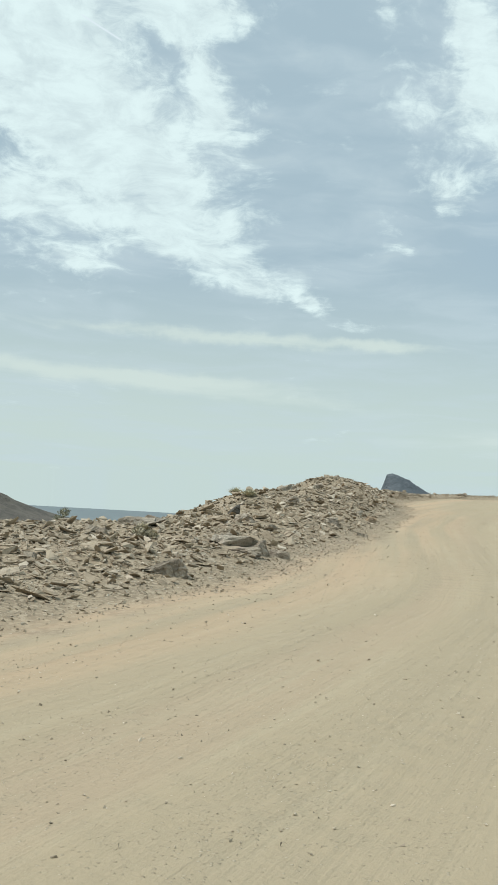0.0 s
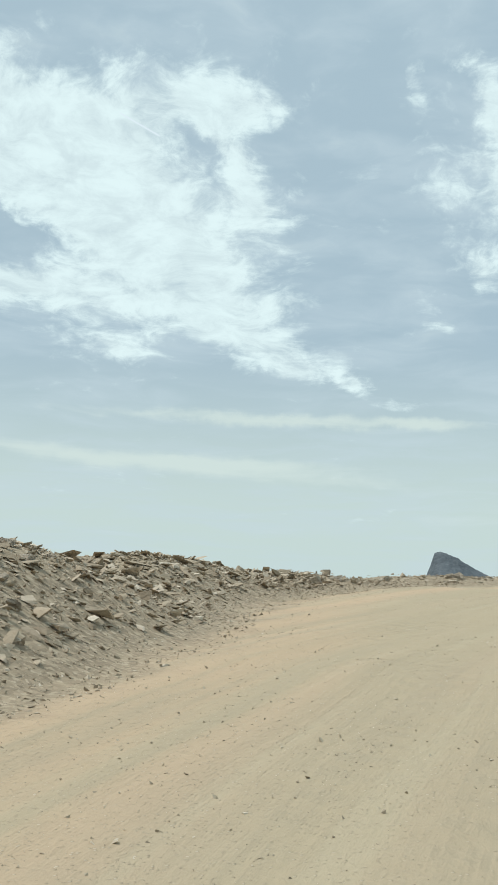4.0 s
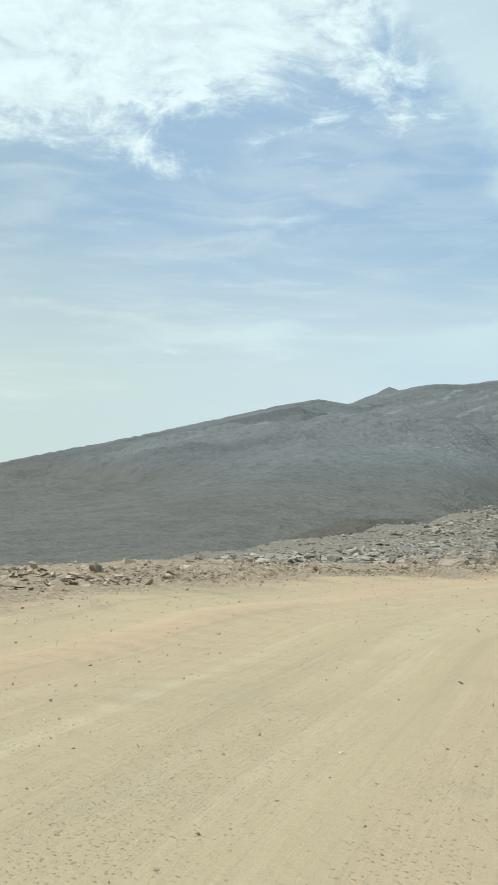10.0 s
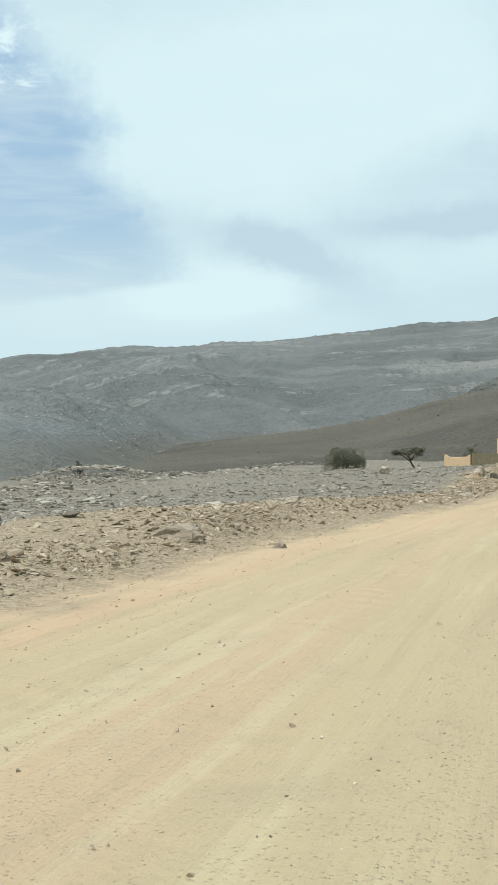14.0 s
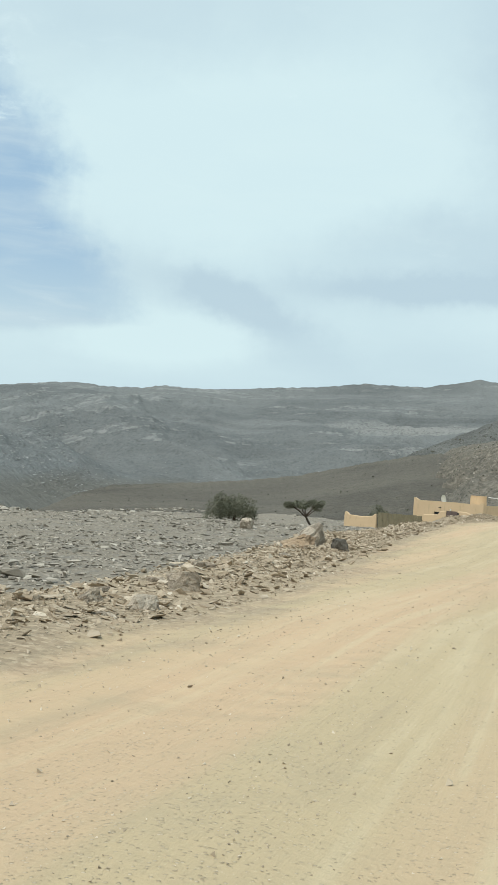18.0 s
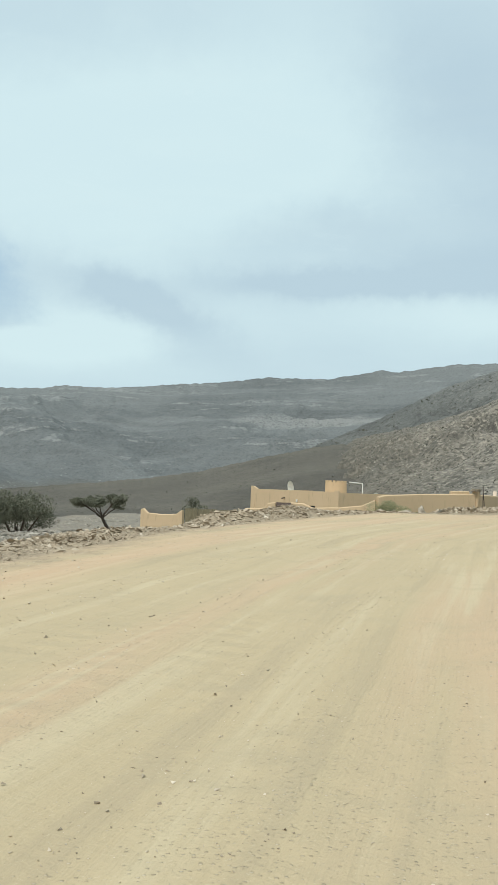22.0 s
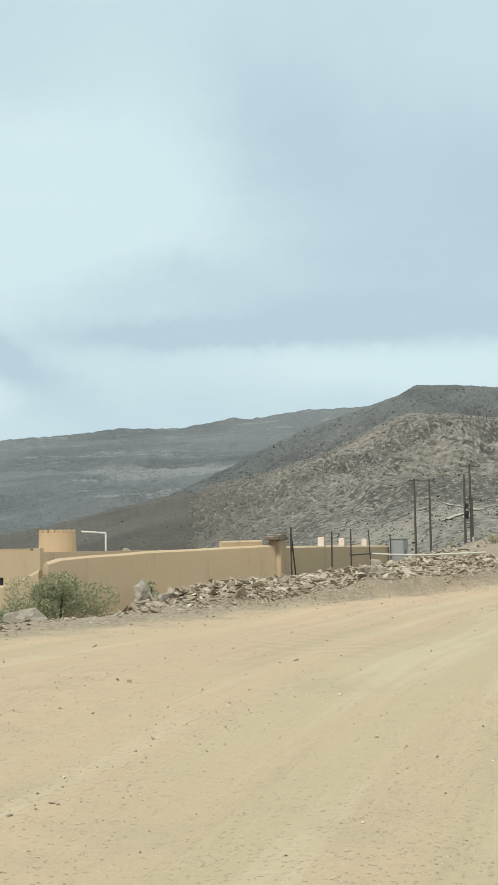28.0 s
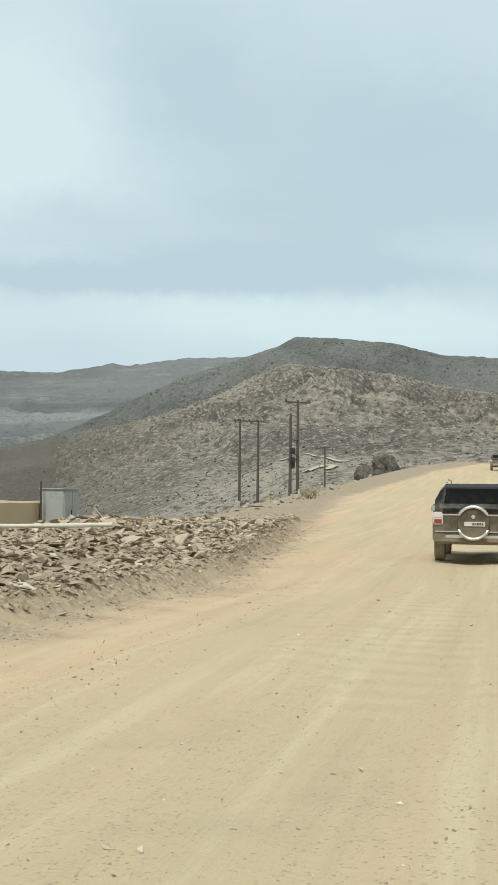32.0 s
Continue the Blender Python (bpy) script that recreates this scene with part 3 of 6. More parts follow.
BANK = ((-40, 0.6), (14, 0.3), (20, 0.45), (25, 0.5), (28, 0.4), (30, 0.38), (32, 0.48), (35, 0.65), (37.5, 0.88), (42, 1.18), (46, 1.36), (50, 1.22), (54.5, 0.98), (56.7, 0.88), (58.5, 0.66), (59.5, 0.46), (61, 0.32), (62.5, 0.42), (63.7, 0.4), (65, 0.15), (68, 0.25), (70, 0.15), (75, 0.1), (78, 0.06), (84, 0.0), (85.2, 0.06), (86.4, 0.4), (87.4, 0.14), (89, 0.44), (92, 0.4), (93.2, 0.15), (98, 0.02), (104, 0.05), (124, 0.05), (132, 0.3), (141, 0.65), (147, 0.38), (155, 0.22), (162, 0.07), (175, 0.06), (182, 0.09), (187, 0.12), (193, 0.0), (201, -0.05), (206, -0.05), (210, 0.06), (214, 0.1), (217, -0.12), (219.5, 0.02), (221.5, 0.4), (225, 0.38), (227, 0.52),
        (229, 0.68), (231, 0.42), (233, 0.12), (238, 0.05), (245, 0.0), (250, 0.2), (260, 0.35), (268, 0.6), (284, 0.72), (293, 0.42), (304, 0.0), (340, -0.2), (385, 0.0), (400, 0.2))
PLAIN = ((-40, -2.25), (30, -2.0), (60, -1.6), (90, -2.0), (118, -3.4), (160, -4.0), (200, -4.1), (230, -3.6), (250, -3.1), (270, -2.75), (290, -2.6), (345, -2.5), (365, -2.3), (385, -2.1), (430, -2.0))
SLOPE = ((-40, 0.0), (108, 0.0), (120, 0.03), (148, 0.053), (190, 0.044), (212, 0.034), (230, 0.03), (250, 0.06), (270, 0.07), (290, 0.06), (345, 0.06), (370, 0.085), (430, 0.09))


def table(rows, s):
    a = np.array(rows)
    return np.interp(s, a[:, 0], a[:, 1])


def grain2(x, y, seed=0):
    """Smooth value noise from -1 to 1 over arrays."""
    def at(i, j):
        h = (i * 374761393 + j * 668265263 + seed * 974711) & 0xFFFFFFFF
        h = ((h ^ (h >> 13)) * 1274126177) & 0xFFFFFFFF
        return ((h ^ (h >> 16)) & 0xFFFF) / 32767.5 - 1.0
    x, y = np.asarray(x, float), np.asarray(y, float)
    i, j = np.floor(x).astype(np.int64), np.floor(y).astype(np.int64)
    u, v = x - i, y - j
    u, v = u * u * (3 - 2 * u), v * v * (3 - 2 * v)
    return (at(i, j) * (1 - u) + at(i + 1, j) * u) * (1 - v) + (at(i, j + 1) * (1 - u) + at(i + 1, j + 1) * u) * v


def fbm(x, y, octaves=5, seed=0, gain=0.5):
    total, amp = 0.0, 1.0
    for k in range(octaves):
        total = total + amp * grain2(x * 2.03**k + 17.3 * k, y * 2.03**k - 9.1 * k, seed + k)
        amp *= gain
    return total


def ridged(x, y, octaves=5, seed=0):
    total, amp = 0.0, 1.0
    for k in range(octaves):
        total = total + amp * (1 - 2 * np.abs(grain2(x * 2.07**k + 5.7 * k, y * 2.07**k + 3.3 * k, seed + k)))
        amp *= 0.5
    return total


def step(v, a, b):
    u = np.clip((v - a) / (b - a), 0, 1)
    return u * u * (3 - 2 * u)


def on_road(x, y):
    """Along the road, to its left, and its height, for arrays of places."""
    x, y = np.atleast_1d(np.asarray(x, float)), np.atleast_1d(np.asarray(y, float))
    best, along, side, level = np.full(x.shape, 1e18), np.zeros(x.shape), np.zeros(x.shape), np.zeros(x.shape)
    for k in range(len(ROAD) - 1):
        (ax, ay, az), (bx, by, bz) = ROAD[k], ROAD[k + 1]
        dx, dy = bx - ax, by - ay
        u = np.clip(((x - ax) * dx + (y - ay) * dy) / (dx * dx + dy * dy), 0, 1)
        ox, oy = x - ax - u * dx, y - ay - u * dy
        d = ox * ox + oy * oy
        win = d < best
        best = np.where(win, d, best)
        along = np.where(win, ROAD_S[k] + u * (ROAD_S[k + 1] - ROAD_S[k]), along)
        side = np.where(win, np.sign(dx * oy - dy * ox) * np.sqrt(d), side)
        level = np.where(win, az + u * (bz - az), level)
    return along, side, level


def plateau(x, y):
    """1 on the stony flat beside the road, 0 past its western and northern brink."""
    west = np.interp(y, (60, 105, 160, 240, 300), (0, 22, 50, 122, 170)) + 6 * grain2(x / 14, y / 14, 5)
    a = step(x - west, -16, 4)
    b = step(y - (240 + 0.25 * (x - 150) + 5 * grain2(x / 17, y / 17, 6)), 26, 0)
    return a * b


def ground(x, y):
    x, y = np.atleast_1d(np.asarray(x, float)), np.atleast_1d(np.asarray(y, float))
    s, o, zr = on_road(x, y)
    zr = zr + 0.028 * np.clip(o, 0, 8.5) * step(s, 76, 86) * step(s, 118, 104)      # banked outwards in the bend
    e = table(EDGE, s)
    t = o - e
    # the flat and the drop beyond it
    flat = table(PLAIN, s) - table(SLOPE, s) * np.clip(o - 10, 0, np.where(s > 225, 62, 115))
    flat = flat + 0.35 * fbm(x / 22, y / 22, 4, 1) + 0.10 * fbm(x / 3.1, y / 3.1, 3, 2)
    flat = flat - 3.6 * np.exp(-((x - 113) / 12) ** 2 - ((y - 229) / 15) ** 2)
    flat = flat - 0.45 * np.exp(-((x - 176) / 20) ** 2 - ((y - 208) / 16) ** 2)
    shelf = step(s, 38, 20) * step(o, 70, 40)
    keep = np.maximum(plateau(x, y), shelf)
    keep = np.maximum(keep, step(s, 225, 250) * step(o, 84, 58))
    fall = -6 - 30 * step(t, 8, 190) - 20 * step(x, -20, -400)
    near_fall = zr - 1.0 - 0.22 * np.clip(t - 5, 0, 25)
    off = np.where(t < 30, np.maximum(near_fall, fall), fall)
    off = near_fall * step(t, 40, 15) + off * (1 - step(t, 40, 15))
    outer = flat * keep + off * (1 - keep)
    # the bank of broken stone
    wob = 1 + 0.35 * grain2(s / 3.7, o / 3.0, 3)
    bank = table(BANK, s) * step(t, -0.2, 2.6) * wob
    bank = bank + 0.32 * np.exp(-((t - 0.5) / 0.38) ** 2) * (1 + 0.4 * grain2(s / 1.3, t, 44)) * step(s, 248, 254) * step(s, 306, 300)
    brink = 4.2 - 2.3 * step(s, 154, 162) * step(s, 214, 200) - 3.0 * step(s, 200, 214) * step(s, 254, 248) - 1.3 * step(s, 36, 40) * step(s, 54, 50)
    left = (zr + bank) * (1 - step(t, brink, brink + 6.3)) + outer * step(t, brink, brink + 6.3)
    # the right of the road, out of sight: a low cut bank and open ground
    r = -o - 5.5
    right = zr + 0.5 * step(r, 0, 2) + 1.5 * step(r, 4, 40) * (1 + fbm(x / 20, y / 20, 3, 4))
    road = zr + 0.05 * fbm(x / 5.0, y / 5.0, 3, 7) + 0.02 * np.sin(2 * math.pi * o / 1.7 + 2.0 * grain2(s / 25, o / 9, 8)) * step(np.abs(o), 9, 6)
    z = np.where(o > 0, road * (1 - step(t, -0.5, 0.4)) + left * step(t, -0.5, 0.4), road * (1 - step(r, -0.5, 0.5)) + right * step(r, -0.5, 0.5))
    # far country sinks under the hills and the sea
    far = np.hypot(x - 120, y - 140)
    sea = step(np.degrees(np.arctan2(-(x - 20), y - 60)), -9, -5.5) * step(far, 250, 500)
    deep = np.where(sea > 0, -39 - 23 * sea, -39)
    return z * (1 - step(far, 330, 620)) + (deep + 1.2 * fbm(x / 90, y / 90, 3, 12)) * step(far, 330, 620)


def sheet(name, xs, ys, height, mat, hole=None):
    gx, gy = np.meshgrid(xs, ys)
    gz = height(gx.ravel(), gy.ravel())
    verts = np.stack([gx.ravel(), gy.ravel(), gz], 1)
    w = len(xs)
    i, j = np.meshgrid(np.arange(w - 1), np.arange(len(ys) - 1))
    a = (j * w + i).ravel()
    faces = np.stack([a, a + 1, a + w + 1, a + w], 1)
    if hole is not None:
        faces = faces[~hole(verts[faces].mean(1))]
    return grid_mesh(name, verts, faces, mat)


def grid_mesh(name, verts, faces, mat, smooth=True):
    me = bpy.data.meshes.new(name)
    k = faces.shape[1]
    me.vertices.add(len(verts))
    me.vertices.foreach_set("co", np.asarray(verts, np.float32).ravel())
    me.loops.add(faces.size)
    me.loops.foreach_set("vertex_index", faces.astype(np.int32).ravel())
    me.polygons.add(len(faces))
    me.polygons.foreach_set("loop_start", np.arange(0, faces.size, k, dtype=np.int32))
    me.polygons.foreach_set("use_smooth", np.full(len(faces), smooth))
    me.update(calc_edges=True)
    me.materials.append(mat)
    return new(name, me)


def spaced(*runs):
    out = []
    for a, b, d in runs:
        out += list(np.arange(a, b, d))
    return np.array(out + [runs[-1][1]])




def under_road(x, y):
    """The big sheet lies a little under the road strip where that covers it."""
    s, o, zr = on_road(x, y)
    t = o - table(EDGE, s)
    return 0.35 * step(t, 7.2, 5.6) * step(-o, 6.5, 4.5)


land = sheet("ground", spaced((-4700, -900, 380), (-900, -180, 45), (-180, -60, 6), (-60, 320, 1.3), (320, 480, 6), (480, 1100, 45), (1100, 4700, 380)),
             spaced((-4700, -900, 380), (-900, -120, 45), (-120, -50, 6), (-50, 260, 1.3), (260, 400, 5), (400, 1100, 45), (1100, 4700, 380)),
             lambda x, y: ground(x, y) - under_road(x, y), GROUND)
tagged(land, "stony tan and grey desert ground with loose gravel", "ground", kind="structure")


def mound():
    """The dark rocky knoll beside the first stretch of road."""
    def height(x, y):
        c, s = math.cos(-0.48), math.sin(-0.48)
        u, v = (x + 91.6) * c + (y - 153.6) * s, -(x + 91.6) * s + (y - 153.6) * c
        r = np.exp(-((u / 13.9) ** 2 + (v / 45.7) ** 2))
        rough = 1.5 * ridged(x / 9, y / 9, 4, 15) + 0.6 * ridged(x / 3.1, y / 3.1, 2, 17) + 0.5 * fbm(x / 2.2, y / 2.2, 4, 16) - 1.4
        return -7.3 + 18.0 * r + rough * step(r, 0.1, 0.5) - 40 * step(r, 0.06, 0.0)
    ob = sheet("rocky_mound", np.arange(-150, -25, 0.8), np.arange(75, 250, 0.8), height, MOUNDM)
    tagged(ob, "dark brown rocky mound beside the road", "mound", kind="structure")


def low_rise():
    """The dark smooth swell of earth past the brink of the flat."""
    def height(x, y):
        c, s = math.cos(-0.49), math.sin(-0.49)
        u, v = (x - 135) * c + (y - 274) * s, -(x - 135) * s + (y - 274) * c
        r = np.exp(-(np.abs(u) / 17) ** 3 - (v / 10) ** 2)
        return -15.2 + 6.1 * r + 0.35 * fbm(x / 5, y / 5, 4, 41) * step(r, 0.05, 0.4) - 30 * step(r, 0.05, 0.0)
    ob = sheet("earth_rise", np.arange(103, 169, 1.0), np.arange(244, 306, 1.0), height, RISEM)
    tagged(ob, "low dark brown swell of bare earth beyond the flat", "mound", kind="structure")


mound()
low_rise()


def road_strip():
    ss = np.arange(-38, 425, 0.5)
    cx, cy = np.interp(ss, ROAD_S, ROAD[:, 0]), np.interp(ss, ROAD_S, ROAD[:, 1])
    for _ in range(6):
        cx[1:-1] = (cx[:-2] + 2 * cx[1:-1] + cx[2:]) / 4
        cy[1:-1] = (cy[:-2] + 2 * cy[1:-1] + cy[2:]) / 4
    tx, ty = np.gradient(cx), np.gradient(cy)
    k = np.hypot(tx, ty)
    tx, ty = tx / k, ty / k
    us = np.linspace(0, 1, 92)
    lo, hi = -6.0, table(EDGE, ss) + 6.2
    off = lo + (hi - lo)[:, None] * us[None, :]
    x, y = cx[:, None] - ty[:, None] * off, cy[:, None] + tx[:, None] * off
    z = ground(x.ravel(), y.ravel())
    rim = ((us < 0.001) | (us > 0.999))[None, :] * np.ones_like(x)
    z = z - 0.45 * rim.ravel() + 0.01
    w = len(us)
    i, j = np.meshgrid(np.arange(w - 1), np.arange(len(ss) - 1))
    a = (j * w + i).ravel()
    ob = grid_mesh("road", np.stack([x.ravel(), y.ravel(), z], 1), np.stack([a, a + w, a + w + 1, a + 1], 1)[:, ::-1], ROADM)
    # across and along the road, in metres, for the wheel tracks; and how far past its edge
    for key, val in (("across", off), ("along", np.repeat(ss[:, None], w, 1)), ("past", off - table(EDGE, ss)[:, None])):
        at = ob.data.attributes.new(key, "FLOAT", "POINT")
        at.data.foreach_set("value", np.asarray(val, np.float32).ravel())
    return ob


tagged(road_strip(), "wide unpaved sandy yellow dirt road with wheel ruts", "road", kind="structure")

# ---- sea and mountains ----
bm = bmesh.new()
bmesh.ops.create_grid(bm, x_segments=8, y_segments=8, size=4850)
me = bpy.data.meshes.new("water")
bm.to_mesh(me)
bm.free()
me.materials.append(WATERM)
water = new("water", me)
water.location.z = -40
tagged(water, "hazy blue-grey sea reaching the horizon", "water", kind="structure")


def range_mesh(name, eye, away, crest, foot_z, near, rows, cols, rough, mat, label, seed=0, bow=1.0, back=0.5, gully=1.0, grainy=300.0):
    """A mountain whose skyline, from one eye, passes through crest (degrees to the left of +y, degrees up); away is its distance, or one for each end."""
    az = np.linspace(crest[0][0], crest[-1][0], cols)
    c = np.array(crest)
    order = np.argsort(c[:, 0])
    el = np.interp(az, c[order, 0], c[order, 1])
    d1 = np.interp(az, *away) if isinstance(away[0], tuple) else np.linspace(away[0], away[1], cols)
    el = el + 0.03 * fbm(az * 4.1, az * 0, 4, seed)
    top = np.tan(np.radians(el)) * d1 + eye[2]
    vs = np.r_[np.linspace(0, 1, rows), 1 + np.linspace(0.06, 1, 8)]
    A, V = np.meshgrid(np.radians(az), vs)
    D1, TOP = np.meshgrid(d1, vs)[0], np.meshgrid(top, vs)[0]
    wide = max(3, cols // 14)
    bell = np.hanning(2 * wide + 1) / np.hanning(2 * wide + 1).sum()
    smooth = lambda a: np.convolve(np.pad(a * np.ones(cols), wide, mode="edge"), bell, "valid")
    bow = np.meshgrid(smooth(np.interp(az, *bow)), vs)[0] if isinstance(bow, tuple) else bow
    rise = np.where(V <= 1, np.clip(V, 0, 1) ** bow, 1 - (V - 1) * 1.2)
    near = smooth(np.interp(az, *near)) if isinstance(near, tuple) else near
    D0 = np.meshgrid(near * np.ones(cols), vs)[0]
    depth = float(np.mean(d1 - near))
    D = np.where(V <= 1, D0 + (D1 - D0) * V, D1 + (D1 - D0) * (V - 1) * back)
    x, y = eye[0] - np.sin(A) * D, eye[1] + np.cos(A) * D
    soft_top = np.meshgrid(smooth(top), vs)[0]
    share = step(V, 0.72, 1.0)
    z = foot_z + (TOP * share + soft_top * (1 - share) - foot_z) * rise
    free = np.where(V <= 1, np.sin(np.pi * np.clip(V, 0, 1)) ** 0.8 * step(V, 0.0, 0.35), (V - 1))
    span = depth
    wx, wy = x + 0.3 * grainy * fbm(x / grainy, y / grainy, 2, seed + 11), y + 0.3 * grainy * fbm(x / grainy, y / grainy, 2, seed + 12)
    z = z + free * rough * np.clip((soft_top - foot_z) / 90, 0.06, 1) * (0.6 * gully * (ridged(wx / grainy, wy / grainy, 7, seed + 3) - 0.6) + 0.16 * fbm(x / grainy * 6, y / grainy * 6, 5, seed + 7))
    cap = eye[2] + np.tan(np.radians(np.meshgrid(el, vs)[0]) - 0.0006 * (1 - np.clip(V, 0, 1)) * 8) * D
    z = np.where(V == 0, z - 40, z)
    z = np.where(V < 1, np.minimum(z, cap), np.minimum(z, TOP - 0.02 * (D - D1)))
    w = cols
    i, j = np.meshgrid(np.arange(w - 1), np.arange(len(vs) - 1))
    a = (j * w + i).ravel()
    ob = grid_mesh(name, np.stack([x.ravel(), y.ravel(), z.ravel()], 1), np.stack([a, a + 1, a + w + 1, a + w], 1), mat)
    return tagged(ob, label, "mountain", kind="structure")


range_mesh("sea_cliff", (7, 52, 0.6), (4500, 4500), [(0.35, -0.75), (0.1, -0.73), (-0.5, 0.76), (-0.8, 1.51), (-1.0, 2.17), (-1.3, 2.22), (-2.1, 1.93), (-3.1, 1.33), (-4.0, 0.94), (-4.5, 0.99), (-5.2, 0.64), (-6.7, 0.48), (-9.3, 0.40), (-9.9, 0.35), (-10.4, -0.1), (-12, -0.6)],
           -60, 4000, 30, 260, 18, PEAKM, "steep dark grey sea cliff headland with blue haze in its colour", 31)
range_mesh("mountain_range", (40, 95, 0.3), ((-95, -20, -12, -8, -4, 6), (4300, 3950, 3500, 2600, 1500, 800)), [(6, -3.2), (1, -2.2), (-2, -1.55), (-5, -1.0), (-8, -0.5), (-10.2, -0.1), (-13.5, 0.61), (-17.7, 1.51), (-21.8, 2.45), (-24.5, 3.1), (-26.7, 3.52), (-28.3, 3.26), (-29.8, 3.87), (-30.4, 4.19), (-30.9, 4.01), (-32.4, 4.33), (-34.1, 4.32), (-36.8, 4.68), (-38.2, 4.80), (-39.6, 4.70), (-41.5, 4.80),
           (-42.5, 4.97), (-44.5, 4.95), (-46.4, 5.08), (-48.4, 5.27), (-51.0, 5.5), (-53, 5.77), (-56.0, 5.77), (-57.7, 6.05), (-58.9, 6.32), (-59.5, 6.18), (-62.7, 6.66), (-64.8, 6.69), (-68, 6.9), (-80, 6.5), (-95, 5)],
           -33, ((-95, -66, -60, -48, -40, -35, -15, 6), (500, 500, 1450, 1450, 1300, 480, 255, 250)), 240, 800, 75, FARM, "grey limestone mountain range with pale strata, tinted for haze", 41, ((-95, -52, -34, 6), (2.3, 2.1, 1.0, 0.95)), grainy=620.0)
range_mesh("dark_ridge", (160, 150, -0.6), (2700, 2600), [(-51, 0.8), (-55, 2.4), (-58.5, 4.0), (-60.5, 5.0), (-62.0, 5.75), (-64.8, 6.69), (-67.2, 7.5), (-68.1, 8.0), (-70.3, 7.95), (-73.3, 7.68), (-75.9, 7.02), (-77.7, 6.94), (-80, 6.7), (-88, 6.0), (-96, 5)],
           -20, ((-96, -66, -58, -51), (1700, 1700, 2100, 2500)), 140, 520, 48, DARKM, "dark grey-brown ridge dotted with shrubs", 51, 0.8, grainy=260.0)
range_mesh("brown_hill", (113, 135, -1.2), (1500, 1300), [(-34, -0.9), (-38.1, -0.45), (-43.8, 0.11), (-46.7, 0.45), (-49.6, 0.94), (-52.6, 1.73), (-54.4, 2.11), (-55.5, 2.36), (-56.7, 2.55), (-58.2, 2.5), (-60, 1.9), (-64, 0.6), (-70, -1.0)],
           -34, 430, 110, 300, 6, BROWNM, "smooth dark brown gravel hill", 61, 1.25)
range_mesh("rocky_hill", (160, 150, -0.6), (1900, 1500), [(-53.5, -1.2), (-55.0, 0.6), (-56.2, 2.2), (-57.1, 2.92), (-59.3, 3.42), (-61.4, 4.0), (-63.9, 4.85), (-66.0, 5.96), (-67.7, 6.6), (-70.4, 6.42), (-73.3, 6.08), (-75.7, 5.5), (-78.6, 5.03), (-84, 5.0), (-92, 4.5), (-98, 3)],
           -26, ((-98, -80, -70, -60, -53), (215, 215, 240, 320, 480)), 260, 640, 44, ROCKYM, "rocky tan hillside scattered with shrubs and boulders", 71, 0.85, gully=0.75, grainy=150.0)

# ---- loose stone ----
def height_at(x, y):
    return float(ground(x, y)[0])


def from_road(s, o):
    """Places at s along the road and o to its left."""
    s, o = np.atleast_1d(np.asarray(s, float)), np.atleast_1d(np.asarray(o, float))
    a = np.stack([np.interp(s, ROAD_S, ROAD[:, k]) for k in (0, 1)], 1)
    b = np.stack([np.interp(s + 2.0, ROAD_S, ROAD[:, k]) for k in (0, 1)], 1) - np.stack([np.interp(s - 2.0, ROAD_S, ROAD[:, k]) for k in (0, 1)], 1)
    b /= np.hypot(*b.T)[:, None]
    return a[:, 0] - b[:, 1] * o, a[:, 1] + b[:, 0] * o


def rock_mesh(name, seed, flat=0.5, points=14, mat=None, bevel=0.0):
    """An angular broken stone about one metre across."""
    rnd = random.Random(seed)
    bm = bmesh.new()
    for _ in range(points):
        v = Vector((rnd.uniform(-1, 1), rnd.uniform(-1, 1), rnd.uniform(-1, 1)))
        v = v / max(abs(v.x), abs(v.y), abs(v.z)) ** 0.75
        bm.verts.new((v.x * 0.5, v.y * 0.38, v.z * 0.5 * flat))
    res = bmesh.ops.convex_hull(bm, input=bm.verts)
    bmesh.ops.delete(bm, geom=[g for g in res["geom_interior"] if isinstance(g, bmesh.types.BMVert)], context="VERTS")
    if bevel:
        bmesh.ops.bevel(bm, geom=bm.edges[:], offset=bevel, segments=1, affect="EDGES")
    bmesh.ops.triangulate(bm, faces=bm.faces[:])
    bmesh.ops.recalc_face_normals(bm, faces=bm.faces[:])
    me = bpy.data.meshes.new(name)
    bm.to_mesh(me)
    bm.free()
    if mat:
        me.materials.append(mat)
    return me


def as_arrays(me):
    v = np.zeros(len(me.vertices) * 3, np.float32)
    me.vertices.foreach_get("co", v)
    f = np.zeros(len(me.polygons) * 3, np.int32)
    me.polygons.foreach_get("vertices", f)
    return v.reshape(-1, 3), f.reshape(-1, 3)


SLABS = [as_arrays(rock_mesh("slab", k, 0.12 + 0.05 * (k % 4), 9)) for k in range(10)]
FLAKES = [as_arrays(rock_mesh("flake", 120 + k, 0.30 + 0.06 * (k % 3), 6)) for k in range(8)]
STUBS = [as_arrays(rock_mesh("stub", 150 + k, 0.75, 8)) for k in range(8)]
BLOCKS = [as_arrays(rock_mesh("block", 50 + k, 0.7, 13)) for k in range(8)]
CHIPS = [as_arrays(rock_mesh("chip", 90 + k, 0.6, 5)) for k in range(8)]


